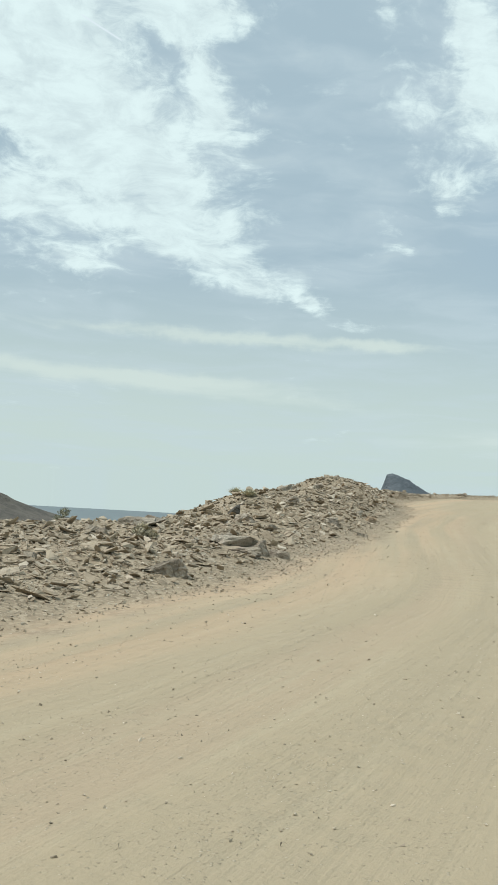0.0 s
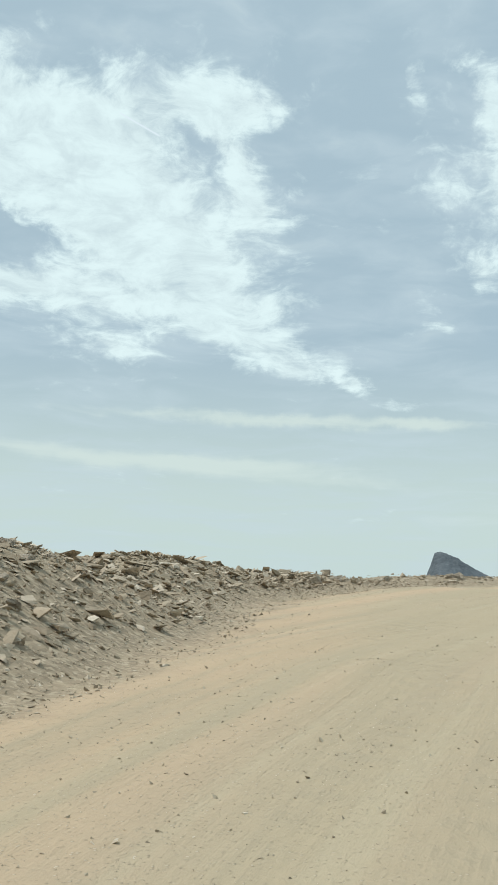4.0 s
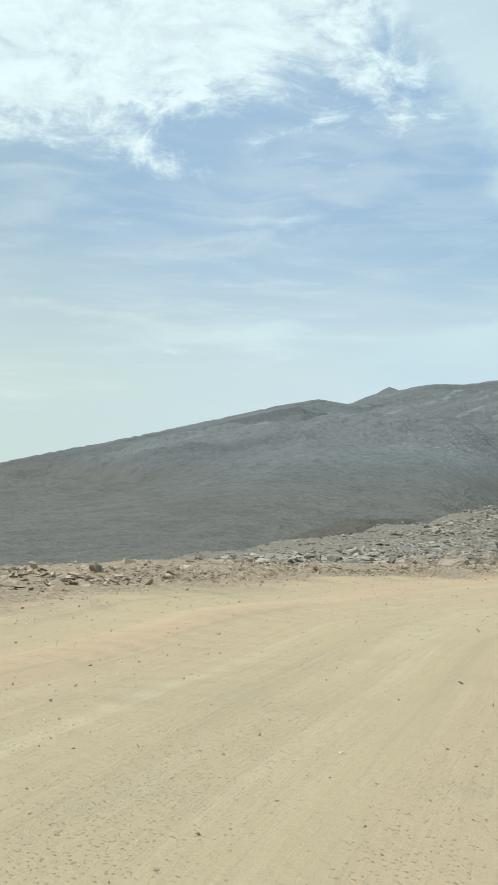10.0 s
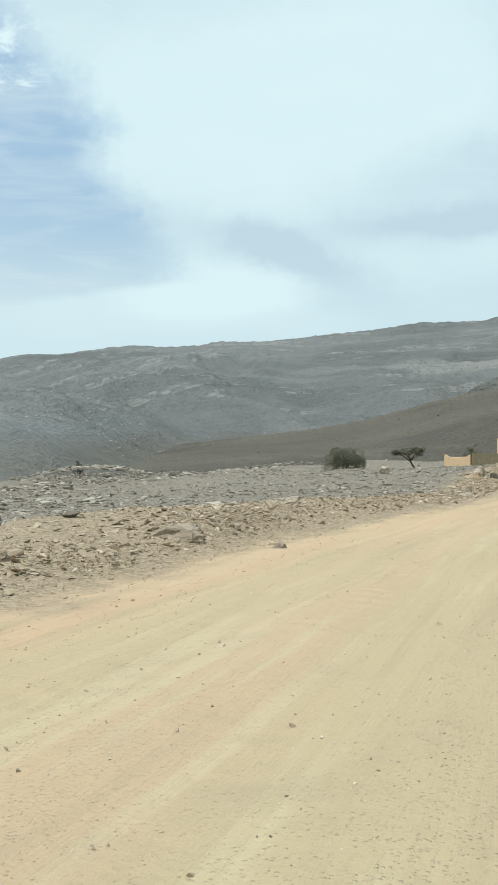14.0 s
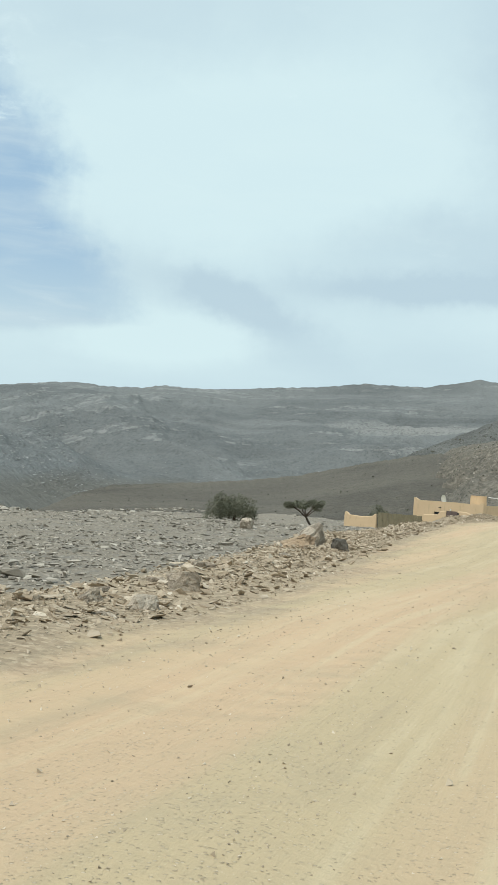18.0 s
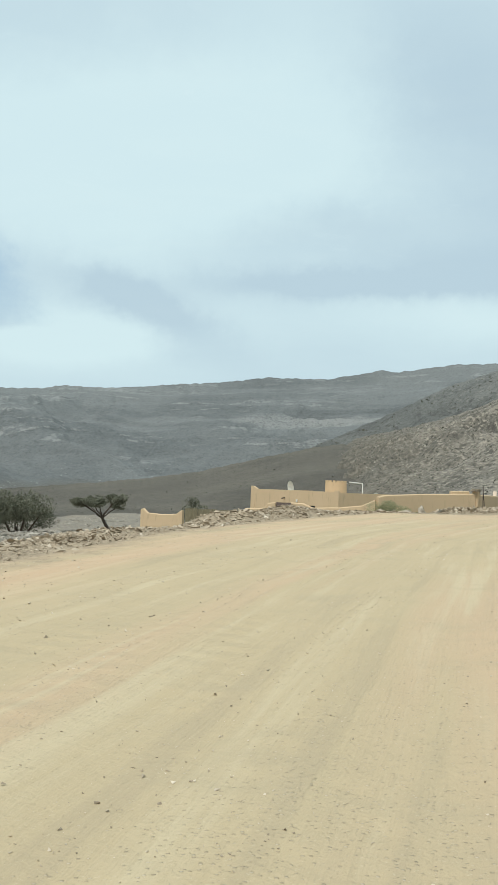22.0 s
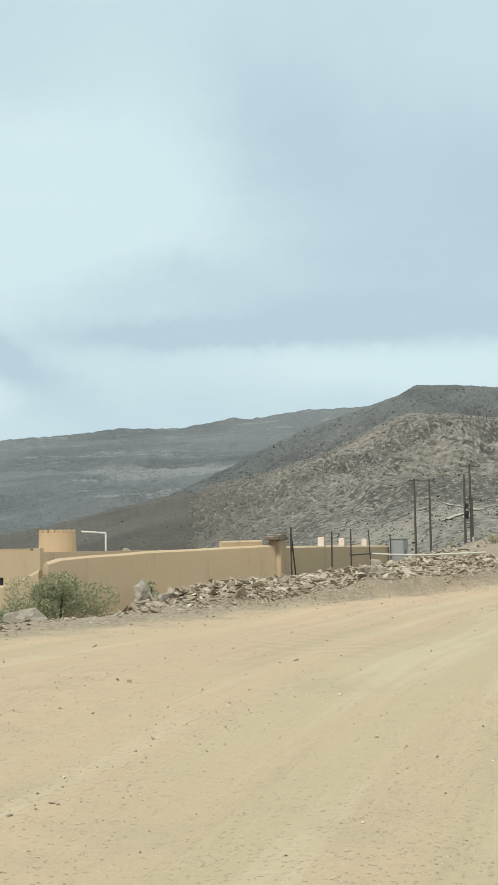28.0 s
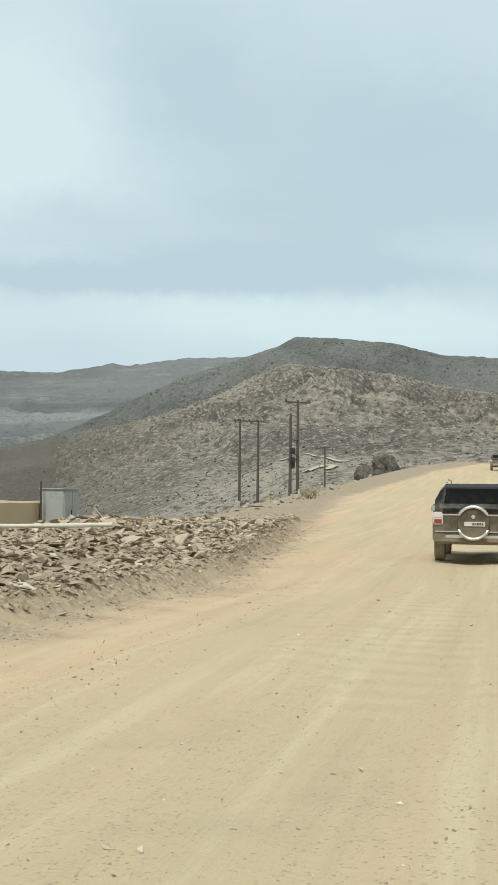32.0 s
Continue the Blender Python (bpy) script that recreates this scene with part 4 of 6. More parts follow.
def turns(rng, count, tilt):
    """Random turns: any way round, and leaning by about tilt degrees."""
    a = rng.uniform(0, 2 * np.pi, count)
    b, c = np.radians(rng.normal(0, tilt, (2, count)))
    ca, sa, cb, sb, cc, sc = np.cos(a), np.sin(a), np.cos(b), np.sin(b), np.cos(c), np.sin(c)
    z, o = np.zeros(count), np.ones(count)
    rz = np.array([[ca, -sa, z], [sa, ca, z], [z, z, o]]).transpose(2, 0, 1)
    rx = np.array([[o, z, z], [z, cb, -sb], [z, sb, cb]]).transpose(2, 0, 1)
    ry = np.array([[cc, z, sc], [z, o, z], [-sc, z, cc]]).transpose(2, 0, 1)
    return rz @ rx @ ry


def scatter(name, x, y, z, size, shapes, rng, tilt, mat, label, category, sink=0.15, small=0.0):
    """Many stones too many to count, as one object; those under the size small are plain flakes."""
    vs, fs, base = [], [], 0
    pick = np.where(size < small, len(shapes) + rng.integers(0, len(FLAKES), len(x)), rng.integers(0, len(shapes), len(x)))
    shapes = shapes + FLAKES
    turn = turns(rng, len(x), tilt)
    for k, (v, f) in enumerate(shapes):
        m = np.where(pick == k)[0]
        if not len(m):
            continue
        stretch = rng.uniform(0.75, 1.3, (len(m), 1, 3)) * np.array((1.2, 0.85, 1.0))
        w = np.einsum("nij,nvj->nvi", turn[m], v[None] * stretch * size[m][:, None, None])
        w[:, :, 0] += x[m][:, None]
        w[:, :, 1] += y[m][:, None]
        w[:, :, 2] += (z[m] + size[m] * sink)[:, None]
        vs.append(w.reshape(-1, 3))
        fs.append((f[None] + base + np.arange(len(m))[:, None, None] * len(v)).reshape(-1, 3))
        base += len(m) * len(v)
    ob = grid_mesh(name, np.concatenate(vs), np.concatenate(fs), mat, smooth=False)
    return tagged(ob, label, category, kind="stuff")


def bank_rubble():
    rng = np.random.default_rng(5)
    n = 70000
    s = rng.uniform(-5, 312, n)
    t = rng.gamma(2.2, 1.35, n) - 0.7
    big = np.clip(table(BANK, s), 0.05, 1.2)
    keep = (t < 9.5) & (rng.uniform(0, 1, n) < 0.45 + 0.55 * np.clip(big * 2, 0, 1))
    s, t, big = s[keep], t[keep], big[keep]
    size = np.clip(rng.lognormal(-2.8, 0.6, len(s)), 0.02, 0.4) * (0.6 + 0.5 * np.clip(big, 0, 1)) * (0.35 + 0.65 * step(t, 0.0, 1.6))
    x, y = from_road(s, table(EDGE, s) + t)
    return scatter("rubble", x, y, ground(x, y), size, SLABS + SLABS[:4] + BLOCKS[:2], rng, 20, RUBBLE, "heap of broken tan limestone slabs along the road edge", "rubble", 0.1, 0.09)


def plain_gravel():
    rng = np.random.default_rng(6)
    n = 60000
    s = rng.uniform(96, 262, n)
    t = 4 + rng.gamma(1.5, 17, n)
    x, y = from_road(s, table(EDGE, s) + t)
    k = (plateau(x, y) > 0.4) & (t < 130)
    x, y, t = x[k], y[k], t[k]
    size = np.clip(rng.lognormal(-2.05, 0.5, len(x)), 0.04, 0.6) * (1 + t / 120)
    return scatter("gravel_field", x, y, ground(x, y), size, FLAKES, rng, 10, PALE, "dark and pale flat stones strewn over the flat", "gravel", 0.05)


def yard_gravel():
    rng = np.random.default_rng(36)
    n = 16000
    s, o = rng.uniform(285, 400, n), 14 + rng.gamma(1.5, 22, n)
    x, y = from_road(s, o)
    k = o < 95
    x, y = x[k], y[k]
    size = np.clip(rng.lognormal(-1.7, 0.6, len(x)), 0.06, 1.0)
    return scatter("yard_gravel", x, y, ground(x, y), size, FLAKES + STUBS[:2], rng, 12, PALE, "grey stones strewn over the ground below the power poles", "gravel", 0.05)


def ledge_field():
    """The pale broken ledges on the brink of the flat."""
    rng = np.random.default_rng(7)
    xs, ys, zs = [], [], []
    for (ax, ay), (bx, by), wide, count, lift in (((-12, 40), (-30, 95), 9, 700, 0.0), ((52, 142), (84, 172), 9, 900, 0.0), ((86, 172), (136, 232), 12, 1500, 0.5), ((120, 226), (206, 252), 7, 1200, 0.7), ((112, 196), (190, 240), 6, 900, 0.4), ((58, 133), (92, 150), 7, 600, 0.2), ((42, 126), (64, 148), 10, 1000, 0.1), ((132, 220), (150, 244), 9, 1200, 1.8)):
        u = rng.uniform(0, 1, count)
        off = rng.normal(0, wide / 2, count)
        k = math.hypot(bx - ax, by - ay)
        px, py = ax + (bx - ax) * u - (by - ay) / k * off, ay + (by - ay) * u + (bx - ax) / k * off
        xs.append(px)
        ys.append(py)
        zs.append(lift * np.exp(-(off / wide) ** 2))
    x, y = np.concatenate(xs), np.concatenate(ys)
    size = np.clip(rng.lognormal(-1.15, 0.6, len(x)), 0.10, 1.3)
    return scatter("ledge_rocks", x, y, ground(x, y) + np.concatenate(zs), size, SLABS + BLOCKS[:1], rng, 8, PALE, "pale grey weathered limestone ledges on the brink", "rock ledge", 0.0)


def road_pebbles():
    rng = np.random.default_rng(8)
    n = 58000
    s = rng.uniform(2, 310, n)
    e = table(EDGE, s)
    band = rng.uniform(0, 1, n)
    row = rng.choice((-2.9, -0.7, 1.3, 3.2, 4.7), n) + 0.5 * grain2(s / 16.0, s * 0 + 3, 61) + rng.normal(0, 0.24, n)
    o = np.where(band < 0.32, e - rng.gamma(1.4, 0.9, n), np.where(band < 0.72, row, rng.uniform(-4, 1, n) + rng.uniform(0, 1, n) * e))
    o = np.clip(o, -5, e + 0.3)
    x, y = from_road(s, o)
    size = np.clip(rng.lognormal(-4.25, 0.5, n), 0.008, 0.06)
    return scatter("road_pebbles", x, y, ground(x, y) + 0.01, size, CHIPS, rng, 25, PEBBLE, "small loose stones on the dirt road", "gravel", 0.15)


def grit_patches():
    """Patches of coarse grit between the wheel tracks."""
    rng = np.random.default_rng(18)
    n = 160000
    s, o = rng.uniform(3, 300, n), rng.uniform(-3.5, 7, n)
    lump = grain2(s / 4.5, o / 0.8, 44) + 0.6 * grain2(s / 1.2, o / 0.5, 45)
    k = (lump > 0.36) & (o < table(EDGE, s))
    s, o = s[k], o[k]
    x, y = from_road(s, o)
    size = np.clip(rng.lognormal(-4.4, 0.4, len(s)), 0.007, 0.03)
    return scatter("road_grit", x, y, ground(x, y) + 0.01, size, CHIPS, rng, 25, PEBBLE, "patches of coarse grit on the dirt road", "gravel", 0.1)


def heaps():
    rng = np.random.default_rng(15)
    s, t = [], []
    for a, b, reach, count in ((8, 64, 6.5, 14000), (86, 99, 4.5, 4500), (117, 152, 4.5, 6500), (155, 203, 3.0, 7500), (205, 241, 2.8, 4500), (249, 305, 6.0, 26000)):
        s.append(rng.uniform(a, b, count))
        t.append((0.75 if a > 240 else 0.0 if a > 153 else 0.4) + reach * rng.beta(1.5, 1.7, count))
    s, t = np.concatenate(s), np.concatenate(t)
    x, y = from_road(s, table(EDGE, s) + t)
    size = np.clip(rng.lognormal(-2.0, 0.55, len(s)), 0.05, 0.55) * (0.5 + 0.24 * step(s, 240, 252) + 0.22 * step(s, 68, 62)) * (1 - 0.25 * step(s, 104, 116) * step(s, 160, 150))
    return scatter("rubble_heap", x, y, ground(x, y), size, SLABS, rng, 21, RUBBLE, "heaped thin broken limestone slabs beside the road", "rubble", 0.16, 0.10)


def edge_rubble():
    """A thin strip of small broken stone where the bank is low."""
    rng = np.random.default_rng(25)
    n = 74000
    s = np.concatenate([rng.uniform(56, 92, 12000), rng.uniform(250, 304, 14000), rng.uniform(98, 258, n - 26000)])
    t = np.where(s > 258, rng.normal(0.5, 0.35, n), rng.normal(1.05, 1.05, n)) + 0.6 * grain2(s / 4.0, s * 0, 31) * (s < 258)
    x, y = from_road(s, table(EDGE, s) + t)
    lump = np.clip(0.5 + grain2(x / 2.5, y / 2.5, 33), 0, 1)
    k = rng.uniform(0, 1, n) < 0.3 + 0.7 * lump
    x, y, s, lump = x[k], y[k], s[k], lump[k]
    size = np.clip(rng.lognormal(-2.95, 0.5, len(x)), 0.025, 0.28) * (1 + 0.9 * (s > 258)) * (0.3 + 0.7 * step(t[k], -0.2, 1.2))
    return scatter("edge_rubble", x, y, ground(x, y) + 0.12 * lump * rng.uniform(0, 1, len(x)), size, SLABS + BLOCKS[:3], rng, 15, RUBBLE, "strip of small broken stone along the road edge", "rubble", 0.06, 0.10)


def bank_gravel():
    """Fine broken stone that fills in between the slabs."""
    rng = np.random.default_rng(35)
    n = 46000
    s = np.concatenate([rng.uniform(6, 66, 26000), rng.uniform(84, 160, 10000), rng.uniform(248, 304, n - 36000)])
    t = rng.gamma(1.7, 1.2, n) - 0.5
    x, y = from_road(s, table(EDGE, s) + t)
    size = np.clip(rng.lognormal(-3.25, 0.4, n), 0.015, 0.10)
    return scatter("bank_gravel", x, y, ground(x, y), size, CHIPS, rng, 25, RUBBLE, "fine broken tan stone covering the roadside bank", "gravel", 0.15)


heaps()
bank_gravel()
edge_rubble()
bank_rubble()
plain_gravel()
yard_gravel()
ledge_field()
road_pebbles()
grit_patches()

STONE_MESHES = [rock_mesh("stone", 200 + k, 0.38 + 0.09 * (k % 5), 15, STONE, 0.025) for k in range(9)]


def bank_stones():
    rng = random.Random(11)
    for k in range(250):
        s = rng.uniform(4, 302)
        b = float(table(BANK, s))
        if rng.random() > 0.35 + b and k % 3:
            s = rng.choice((rng.uniform(15, 62), rng.uniform(84, 100), rng.uniform(118, 160), rng.uniform(250, 300)))
        t = rng.choice((rng.uniform(1.0, 3.5), rng.uniform(1.5, 6.5)))
        size = min(1.2, rng.lognormvariate(-1.15, 0.42)) * (0.5 if 64 < s < 240 else 0.75 if s < 240 else 0.85)
        (x,), (y,) = from_road(s, float(table(EDGE, s)) + t)
        ob = new("stone", rng.choice(STONE_MESHES))
        ob.matrix_world = pose(x, y, height_at(x, y) + 0.13 * size, rng.gauss(0, 13), rng.gauss(0, 13), rng.uniform(0, 360)) @ Matrix.Diagonal((size, size * rng.uniform(0.75, 1.2), size * rng.uniform(0.8, 1.3), 1))
        tagged(ob, "angular tan limestone slab lying on the roadside bank" if size < 0.7 else "large angular limestone block on the roadside bank", "stone", "stones on the bank")


bank_stones()


def boulder(x, y, top, wide, deep, tall, turn, seed, label, mat=None, lean=0, slant=0.0):
    """A single angular boulder, its top at a height."""
    rnd = random.Random(seed)
    bm = bmesh.new()
    for _ in range(15):
        v = Vector((rnd.uniform(-1, 1), rnd.uniform(-1, 1), rnd.uniform(-1, 1)))
        v = v / max(abs(v.x), abs(v.y), abs(v.z)) ** 0.95
        k = 1 - 0.22 * max(v.z, 0)
        bm.verts.new((v.x * k, v.y * k, v.z))
    res = bmesh.ops.convex_hull(bm, input=bm.verts)
    bmesh.ops.delete(bm, geom=[g for g in res["geom_interior"] if isinstance(g, bmesh.types.BMVert)], context="VERTS")
    bmesh.ops.dissolve_limit(bm, angle_limit=radians(14), verts=bm.verts[:], edges=bm.edges[:])
    bmesh.ops.bevel(bm, geom=bm.edges[:], offset=0.03, segments=1, affect="EDGES")
    bmesh.ops.triangulate(bm, faces=bm.faces[:])
    for _ in range(3):
        bmesh.ops.subdivide_edges(bm, edges=[e for e in bm.edges if e.calc_length() > 0.16], cuts=1, use_grid_fill=True)
        bmesh.ops.triangulate(bm, faces=bm.faces[:])
    shift = Vector((seed * 3.1, seed, 0))
    for v in bm.verts:
        p = v.co.copy()
        v.co += p.normalized() * (0.12 * noise.noise(p * 1.6 + shift) + 0.10 * noise.noise(p * 4 + shift) + 0.06 * noise.noise(p * 9 + shift))
    spans = [(min(v.co[k] for v in bm.verts), max(v.co[k] for v in bm.verts)) for k in range(3)]
    for v in bm.verts:
        u = [(v.co[k] - lo) / (hi - lo) for k, (lo, hi) in enumerate(spans)]
        v.co = ((u[0] - 0.5) * wide, (u[1] - 0.5) * deep, (u[2] * (1 - slant * (1 - u[0])) - 1) * tall)
    me = bpy.data.meshes.new("boulder")
    bm.to_mesh(me)
    bm.free()
    me.materials.append(mat or STONE)
    ob = new("boulder", me)
    ob.matrix_world = pose(x, y, top, 0, lean, turn)
    return tagged(ob, label, "boulder")


boulder(96.3, 135.9, -2.16, 1.2, 0.8, 0.8, -49, 1, "brown flat-faced wedge of rock on the road edge", BROWNROCK, 0, 0.55)
boulder(97.2, 136.3, -1.95, 0.95, 0.5, 0.8, -40, 2, "pale limestone slab leaning behind a brown rock", CREAM, -18, 0.5)
boulder(97.4, 135.2, -2.35, 0.5, 0.4, 0.6, -30, 3, "dark grey boulder leaning on a brown one", OUTCROP)
boulder(59.2, 117.6, -1.85, 1.6, 0.9, 0.6, -35, 4, "long pale limestone boulder sunk in the bank", None, 0, 0.3)
boulder(170.0, 166.4, -1.88, 0.66, 0.55, 1.35, 15, 5, "upright weathered pale stone by the compound wall", CREAM, 8)
boulder(217.8, 172.2, -2.3, 0.5, 0.45, 0.6, 60, 6, "pale rounded boulder beside the road bend")
boulder(82.0, 126.6, -2.6, 0.75, 0.5, 0.4, -40, 7, "pale flat limestone slab at the road edge", CREAM, 6, 0.5)
boulder(82.9, 127.0, -2.58, 0.55, 0.5, 0.4, 10, 8, "pale flat limestone slab at the road edge", CREAM, -8)
boulder(82.6, 127.6, -2.55, 0.34, 0.3, 0.4, 20, 9, "tan limestone block at the road edge")
boulder(85.2, 128.6, -2.46, 0.5, 0.42, 0.5, -20, 16, "tan and dark limestone block at the road edge", None, 4)
boulder(133.9, 172.3, -3.35, 0.95, 0.8, 1.0, 10, 17, "white weathered boulder standing on the flat", CREAM)
boulder(176.3, 162.3, -1.55, 1.1, 0.4, 0.7, -40, 30, "large thin limestone slab leaning on the rubble heap", None, 16, 0.3)
boulder(174.8, 161.3, -1.85, 1.3, 0.7, 0.8, -50, 31, "large flat-faced limestone slab on the rubble heap", None, 8, 0.4)
boulder(181.6, 162.6, -2.1, 0.5, 0.4, 0.55, -30, 32, "pale square limestone block at the foot of the heap")
boulder(179.6, 163.6, -1.5, 0.9, 0.5, 0.5, 30, 33, "pale limestone slab on top of the heap", None, -12, 0.4)
boulder(-3.3, 24.0, height_at(-3.3, 24.0) + 0.35, 1.15, 0.6, 0.5, -10, 40, "long pale limestone slab on the roadside rubble", CREAM, 8, 0.4)
boulder(-2.5, 24.3, height_at(-2.5, 24.3) + 0.22, 0.8, 0.5, 0.35, 20, 41, "tan limestone slab on the roadside rubble", None, 10, 0.4)
boulder(-3.0, 23.2, height_at(-3.0, 23.2) + 0.2, 0.9, 0.5, 0.3, -25, 42, "tan limestone slab on the roadside rubble", None, 6, 0.3)
for x, y, w, h, turn, seed in ((43.0, 110.9, 1.2, 0.5, -30, 12), (42.4, 111.8, 0.9, 0.55, 10, 13), (45.0, 111.8, 0.85, 0.62, -20, 14), (44.1, 112.4, 0.7, 0.7, 40, 15), (47.3, 112.8, 0.72, 0.42, -50, 18), (48.2, 112.2, 0.55, 0.3, -30, 19),
                               (46.2, 112.9, 0.5, 0.6, 15, 20), (50.0, 113.1, 0.5, 0.28, 0, 21), (52.8, 115.0, 0.62, 0.36, -35, 22), (51.4, 114.6, 0.45, 0.3, 30, 23), (43.9, 111.0, 0.4, 0.25, 0, 24), (54.2, 115.4, 0.5, 0.3, 10, 25)):
    boulder(x, y, height_at(x, y) + 0.75 * h, w * 1.15, w * 0.75, h + 0.2, turn, seed, "pale angular limestone block on the bank", None, 5 if seed % 2 else -5, 0.3)

for x, y, w, h, turn, seed, mat, label in (
        (-3.0, 23.9, 0.85, 0.32, -20, 60, None, "broad tan limestone block on the roadside rubble"), (-3.6, 24.3, 0.55, 0.34, 35, 61, None, "tan limestone block on the roadside rubble"), (-3.9, 18.7, 0.85, 0.36, 10, 62, None, "flat tan limestone block at the foot of the bank"),
        (-5.7, 25.4, 1.2, 0.4, -15, 63, CREAM, "pale slanting limestone slab on the bank"), (-4.4, 32.5, 0.4, 0.42, 20, 64, OUTCROP, "dark pointed rock standing on the bank"), (-3.9, 31.6, 0.9, 0.34, -30, 65, CREAM, "pale slanting limestone slab below a dark rock"),
        (-1.6, 33.7, 0.6, 0.28, 15, 66, None, "tan flat-topped block on the bank"), (-0.6, 33.4, 0.5, 0.26, -35, 67, None, "grey-tan block at the foot of the bank"), (-0.4, 38.6, 0.6, 0.28, 40, 68, BROWNROCK, "brown slab at the foot of the bank"),
        (-0.8, 39.3, 0.6, 0.25, 5, 69, CREAM, "pale flat slab on the bank"), (-3.1, 36.4, 0.9, 0.26, -10, 70, None, "long tan slab on the bank"), (-3.4, 39.6, 0.8, 0.4, 25, 71, None, "rounded rock on the crest of the bank"),
        (2.1, 66.0, 0.65, 0.2, -15, 72, CREAM, "pale flat slab at the road edge"), (3.4, 69.6, 0.5, 0.32, 30, 73, None, "brown block standing on the bank"), (5.6, 71.2, 0.7, 0.3, -20, 74, None, "brown broad block on the bank"),
        (20.6, 91.6, 0.4, 0.36, 20, 75, BROWNROCK, "brown block on top of the stone heap"), (53.2, 127.1, 1.4, 0.8, -30, 76, CREAM, "large pale limestone slab on the brink"), (52.4, 129.4, 1.0, 0.7, 20, 77, CREAM, "large pale limestone slab on the brink"),
        (50.4, 128.8, 1.4, 0.5, 0, 78, CREAM, "long pale limestone slab on the brink"), (68.3, 123.4, 1.4, 0.45, -35, 79, CREAM, "long pale limestone slab on the bank"), (60.3, 115.6, 0.4, 0.2, 0, 80, None, "small tan slab at the road edge"), (62.1, 118.6, 0.5, 0.3, 25, 81, None, "tan block on the bank")):
    boulder(x, y, height_at(x, y) + 0.8 * h, w, w * 0.65, h + 0.2, turn, seed, label, mat, 6 if seed % 2 else -6, 0.35)

# ---- the walled compound ----
def part(name, bm, mat, parent, label=""):
    me = bpy.data.meshes.new(name)
    bmesh.ops.recalc_face_normals(bm, faces=bm.faces[:])
    bm.to_mesh(me)
    bm.free()
    me.materials.append(mat)
    ob = new(name, me)
    if parent is not None:
        ob.parent = parent
    if label:
        tagged(ob, label)
    return ob


def empty(name, m, label, category, group=""):
    ob = new(name)
    ob.empty_display_size = 0.2
    ob.matrix_world = m
    return tagged(ob, label, category, group)


def box(x0, y0, z0, x1, y1, z1, bevel=0.0, bm=None):
    bm = bm or bmesh.new()
    got = bmesh.ops.create_cube(bm, size=1)["verts"]
    for v in got:
        v.co = (x0 + (v.co.x + 0.5) * (x1 - x0), y0 + (v.co.y + 0.5) * (y1 - y0), z0 + (v.co.z + 0.5) * (z1 - z0))
    if bevel:
        es = list({e for v in got for e in v.link_edges})
        bmesh.ops.bevel(bm, geom=es, offset=bevel, segments=2, affect="EDGES")
    return bm


def tube(path, radii, sides=8, bm=None, cap=True):
    """A tapered tube along a list of points."""
    bm = bm or bmesh.new()
    pts = [Vector(p) for p in path]
    if isinstance(radii, (int, float)):
        radii = [radii] * len(pts)
    rings = []
    for k, p in enumerate(pts):
        way = (pts[min(k + 1, len(pts) - 1)] - pts[max(k - 1, 0)]).normalized()
        q = way.to_track_quat("Z", "Y")
        rings.append([bm.verts.new(p + q @ Vector((math.cos(a) * radii[k], math.sin(a) * radii[k], 0))) for a in (2 * math.pi * i / sides for i in range(sides))])
    for a, b in zip(rings, rings[1:]):
        for i in range(sides):
            bm.faces.new((a[i], a[(i + 1) % sides], b[(i + 1) % sides], b[i]))
    if cap:
        bm.faces.new(rings[0][::-1])
        bm.faces.new(rings[-1])
    return bm


def wall_run(name, a, b, thick, top, label, category="wall", bottom=None, mat=None, wobble=0.02, parent=None):
    """A free-standing wall from a to b whose top follows a list of (share along, height); an object of its own."""
    ax, ay = a
    long = math.hypot(b[0] - ax, b[1] - ay)
    turn = math.degrees(math.atan2(b[1] - ay, b[0] - ax))
    us = sorted({u for u, _ in top} | {i / max(2, int(long / 0.5)) for i in range(int(max(2, int(long / 0.5))) + 1)})
    bm = bmesh.new()
    rings = []
    for u in us:
        x = u * long
        gx, gy = ax + (b[0] - ax) * u, ay + (b[1] - ay) * u
        zt = float(np.interp(u, [p for p, _ in top], [h for _, h in top])) + wobble * noise.noise(Vector((gx * 0.9, gy * 0.9, 0)))
        zb = (height_at(gx, gy) - 0.4) if bottom is None else bottom
        dy = 0.02 * noise.noise(Vector((gx * 0.5, gy * 0.5, 7)))
        c = min(0.06, thick / 4)
        rings.append([bm.verts.new(p) for p in ((x, -thick / 2 + dy, zb), (x, -thick / 2 + dy, zt - c), (x, -thick / 2 + dy + c, zt), (x, thick / 2 + dy - c, zt), (x, thick / 2 + dy, zt - c), (x, thick / 2 + dy, zb))])
    for r, q in zip(rings, rings[1:]):
        for i in range(6):
            bm.faces.new((r[i], q[i], q[(i + 1) % 6], r[(i + 1) % 6]))
    bm.faces.new(rings[0])
    bm.faces.new(rings[-1][::-1])
    ob = part(name, bm, mat or PLASTER, parent)
    ob.matrix_world = pose(ax, ay, 0, 0, 0, turn)
    if parent is None:
        tagged(ob, label, category)
    return ob


# the short wall with raised corners, the sheet-metal fence, and the wall with the gate
wall_run("yard_wall", (167.0, 188.7), (167.2, 184.7), 0.25, [(0, -2.95), (0.06, -2.88), (0.16, -3.18), (0.5, -3.26), (0.86, -3.16), (0.95, -2.92), (1, -2.88)], "short sand-plastered wall with upswept corners")
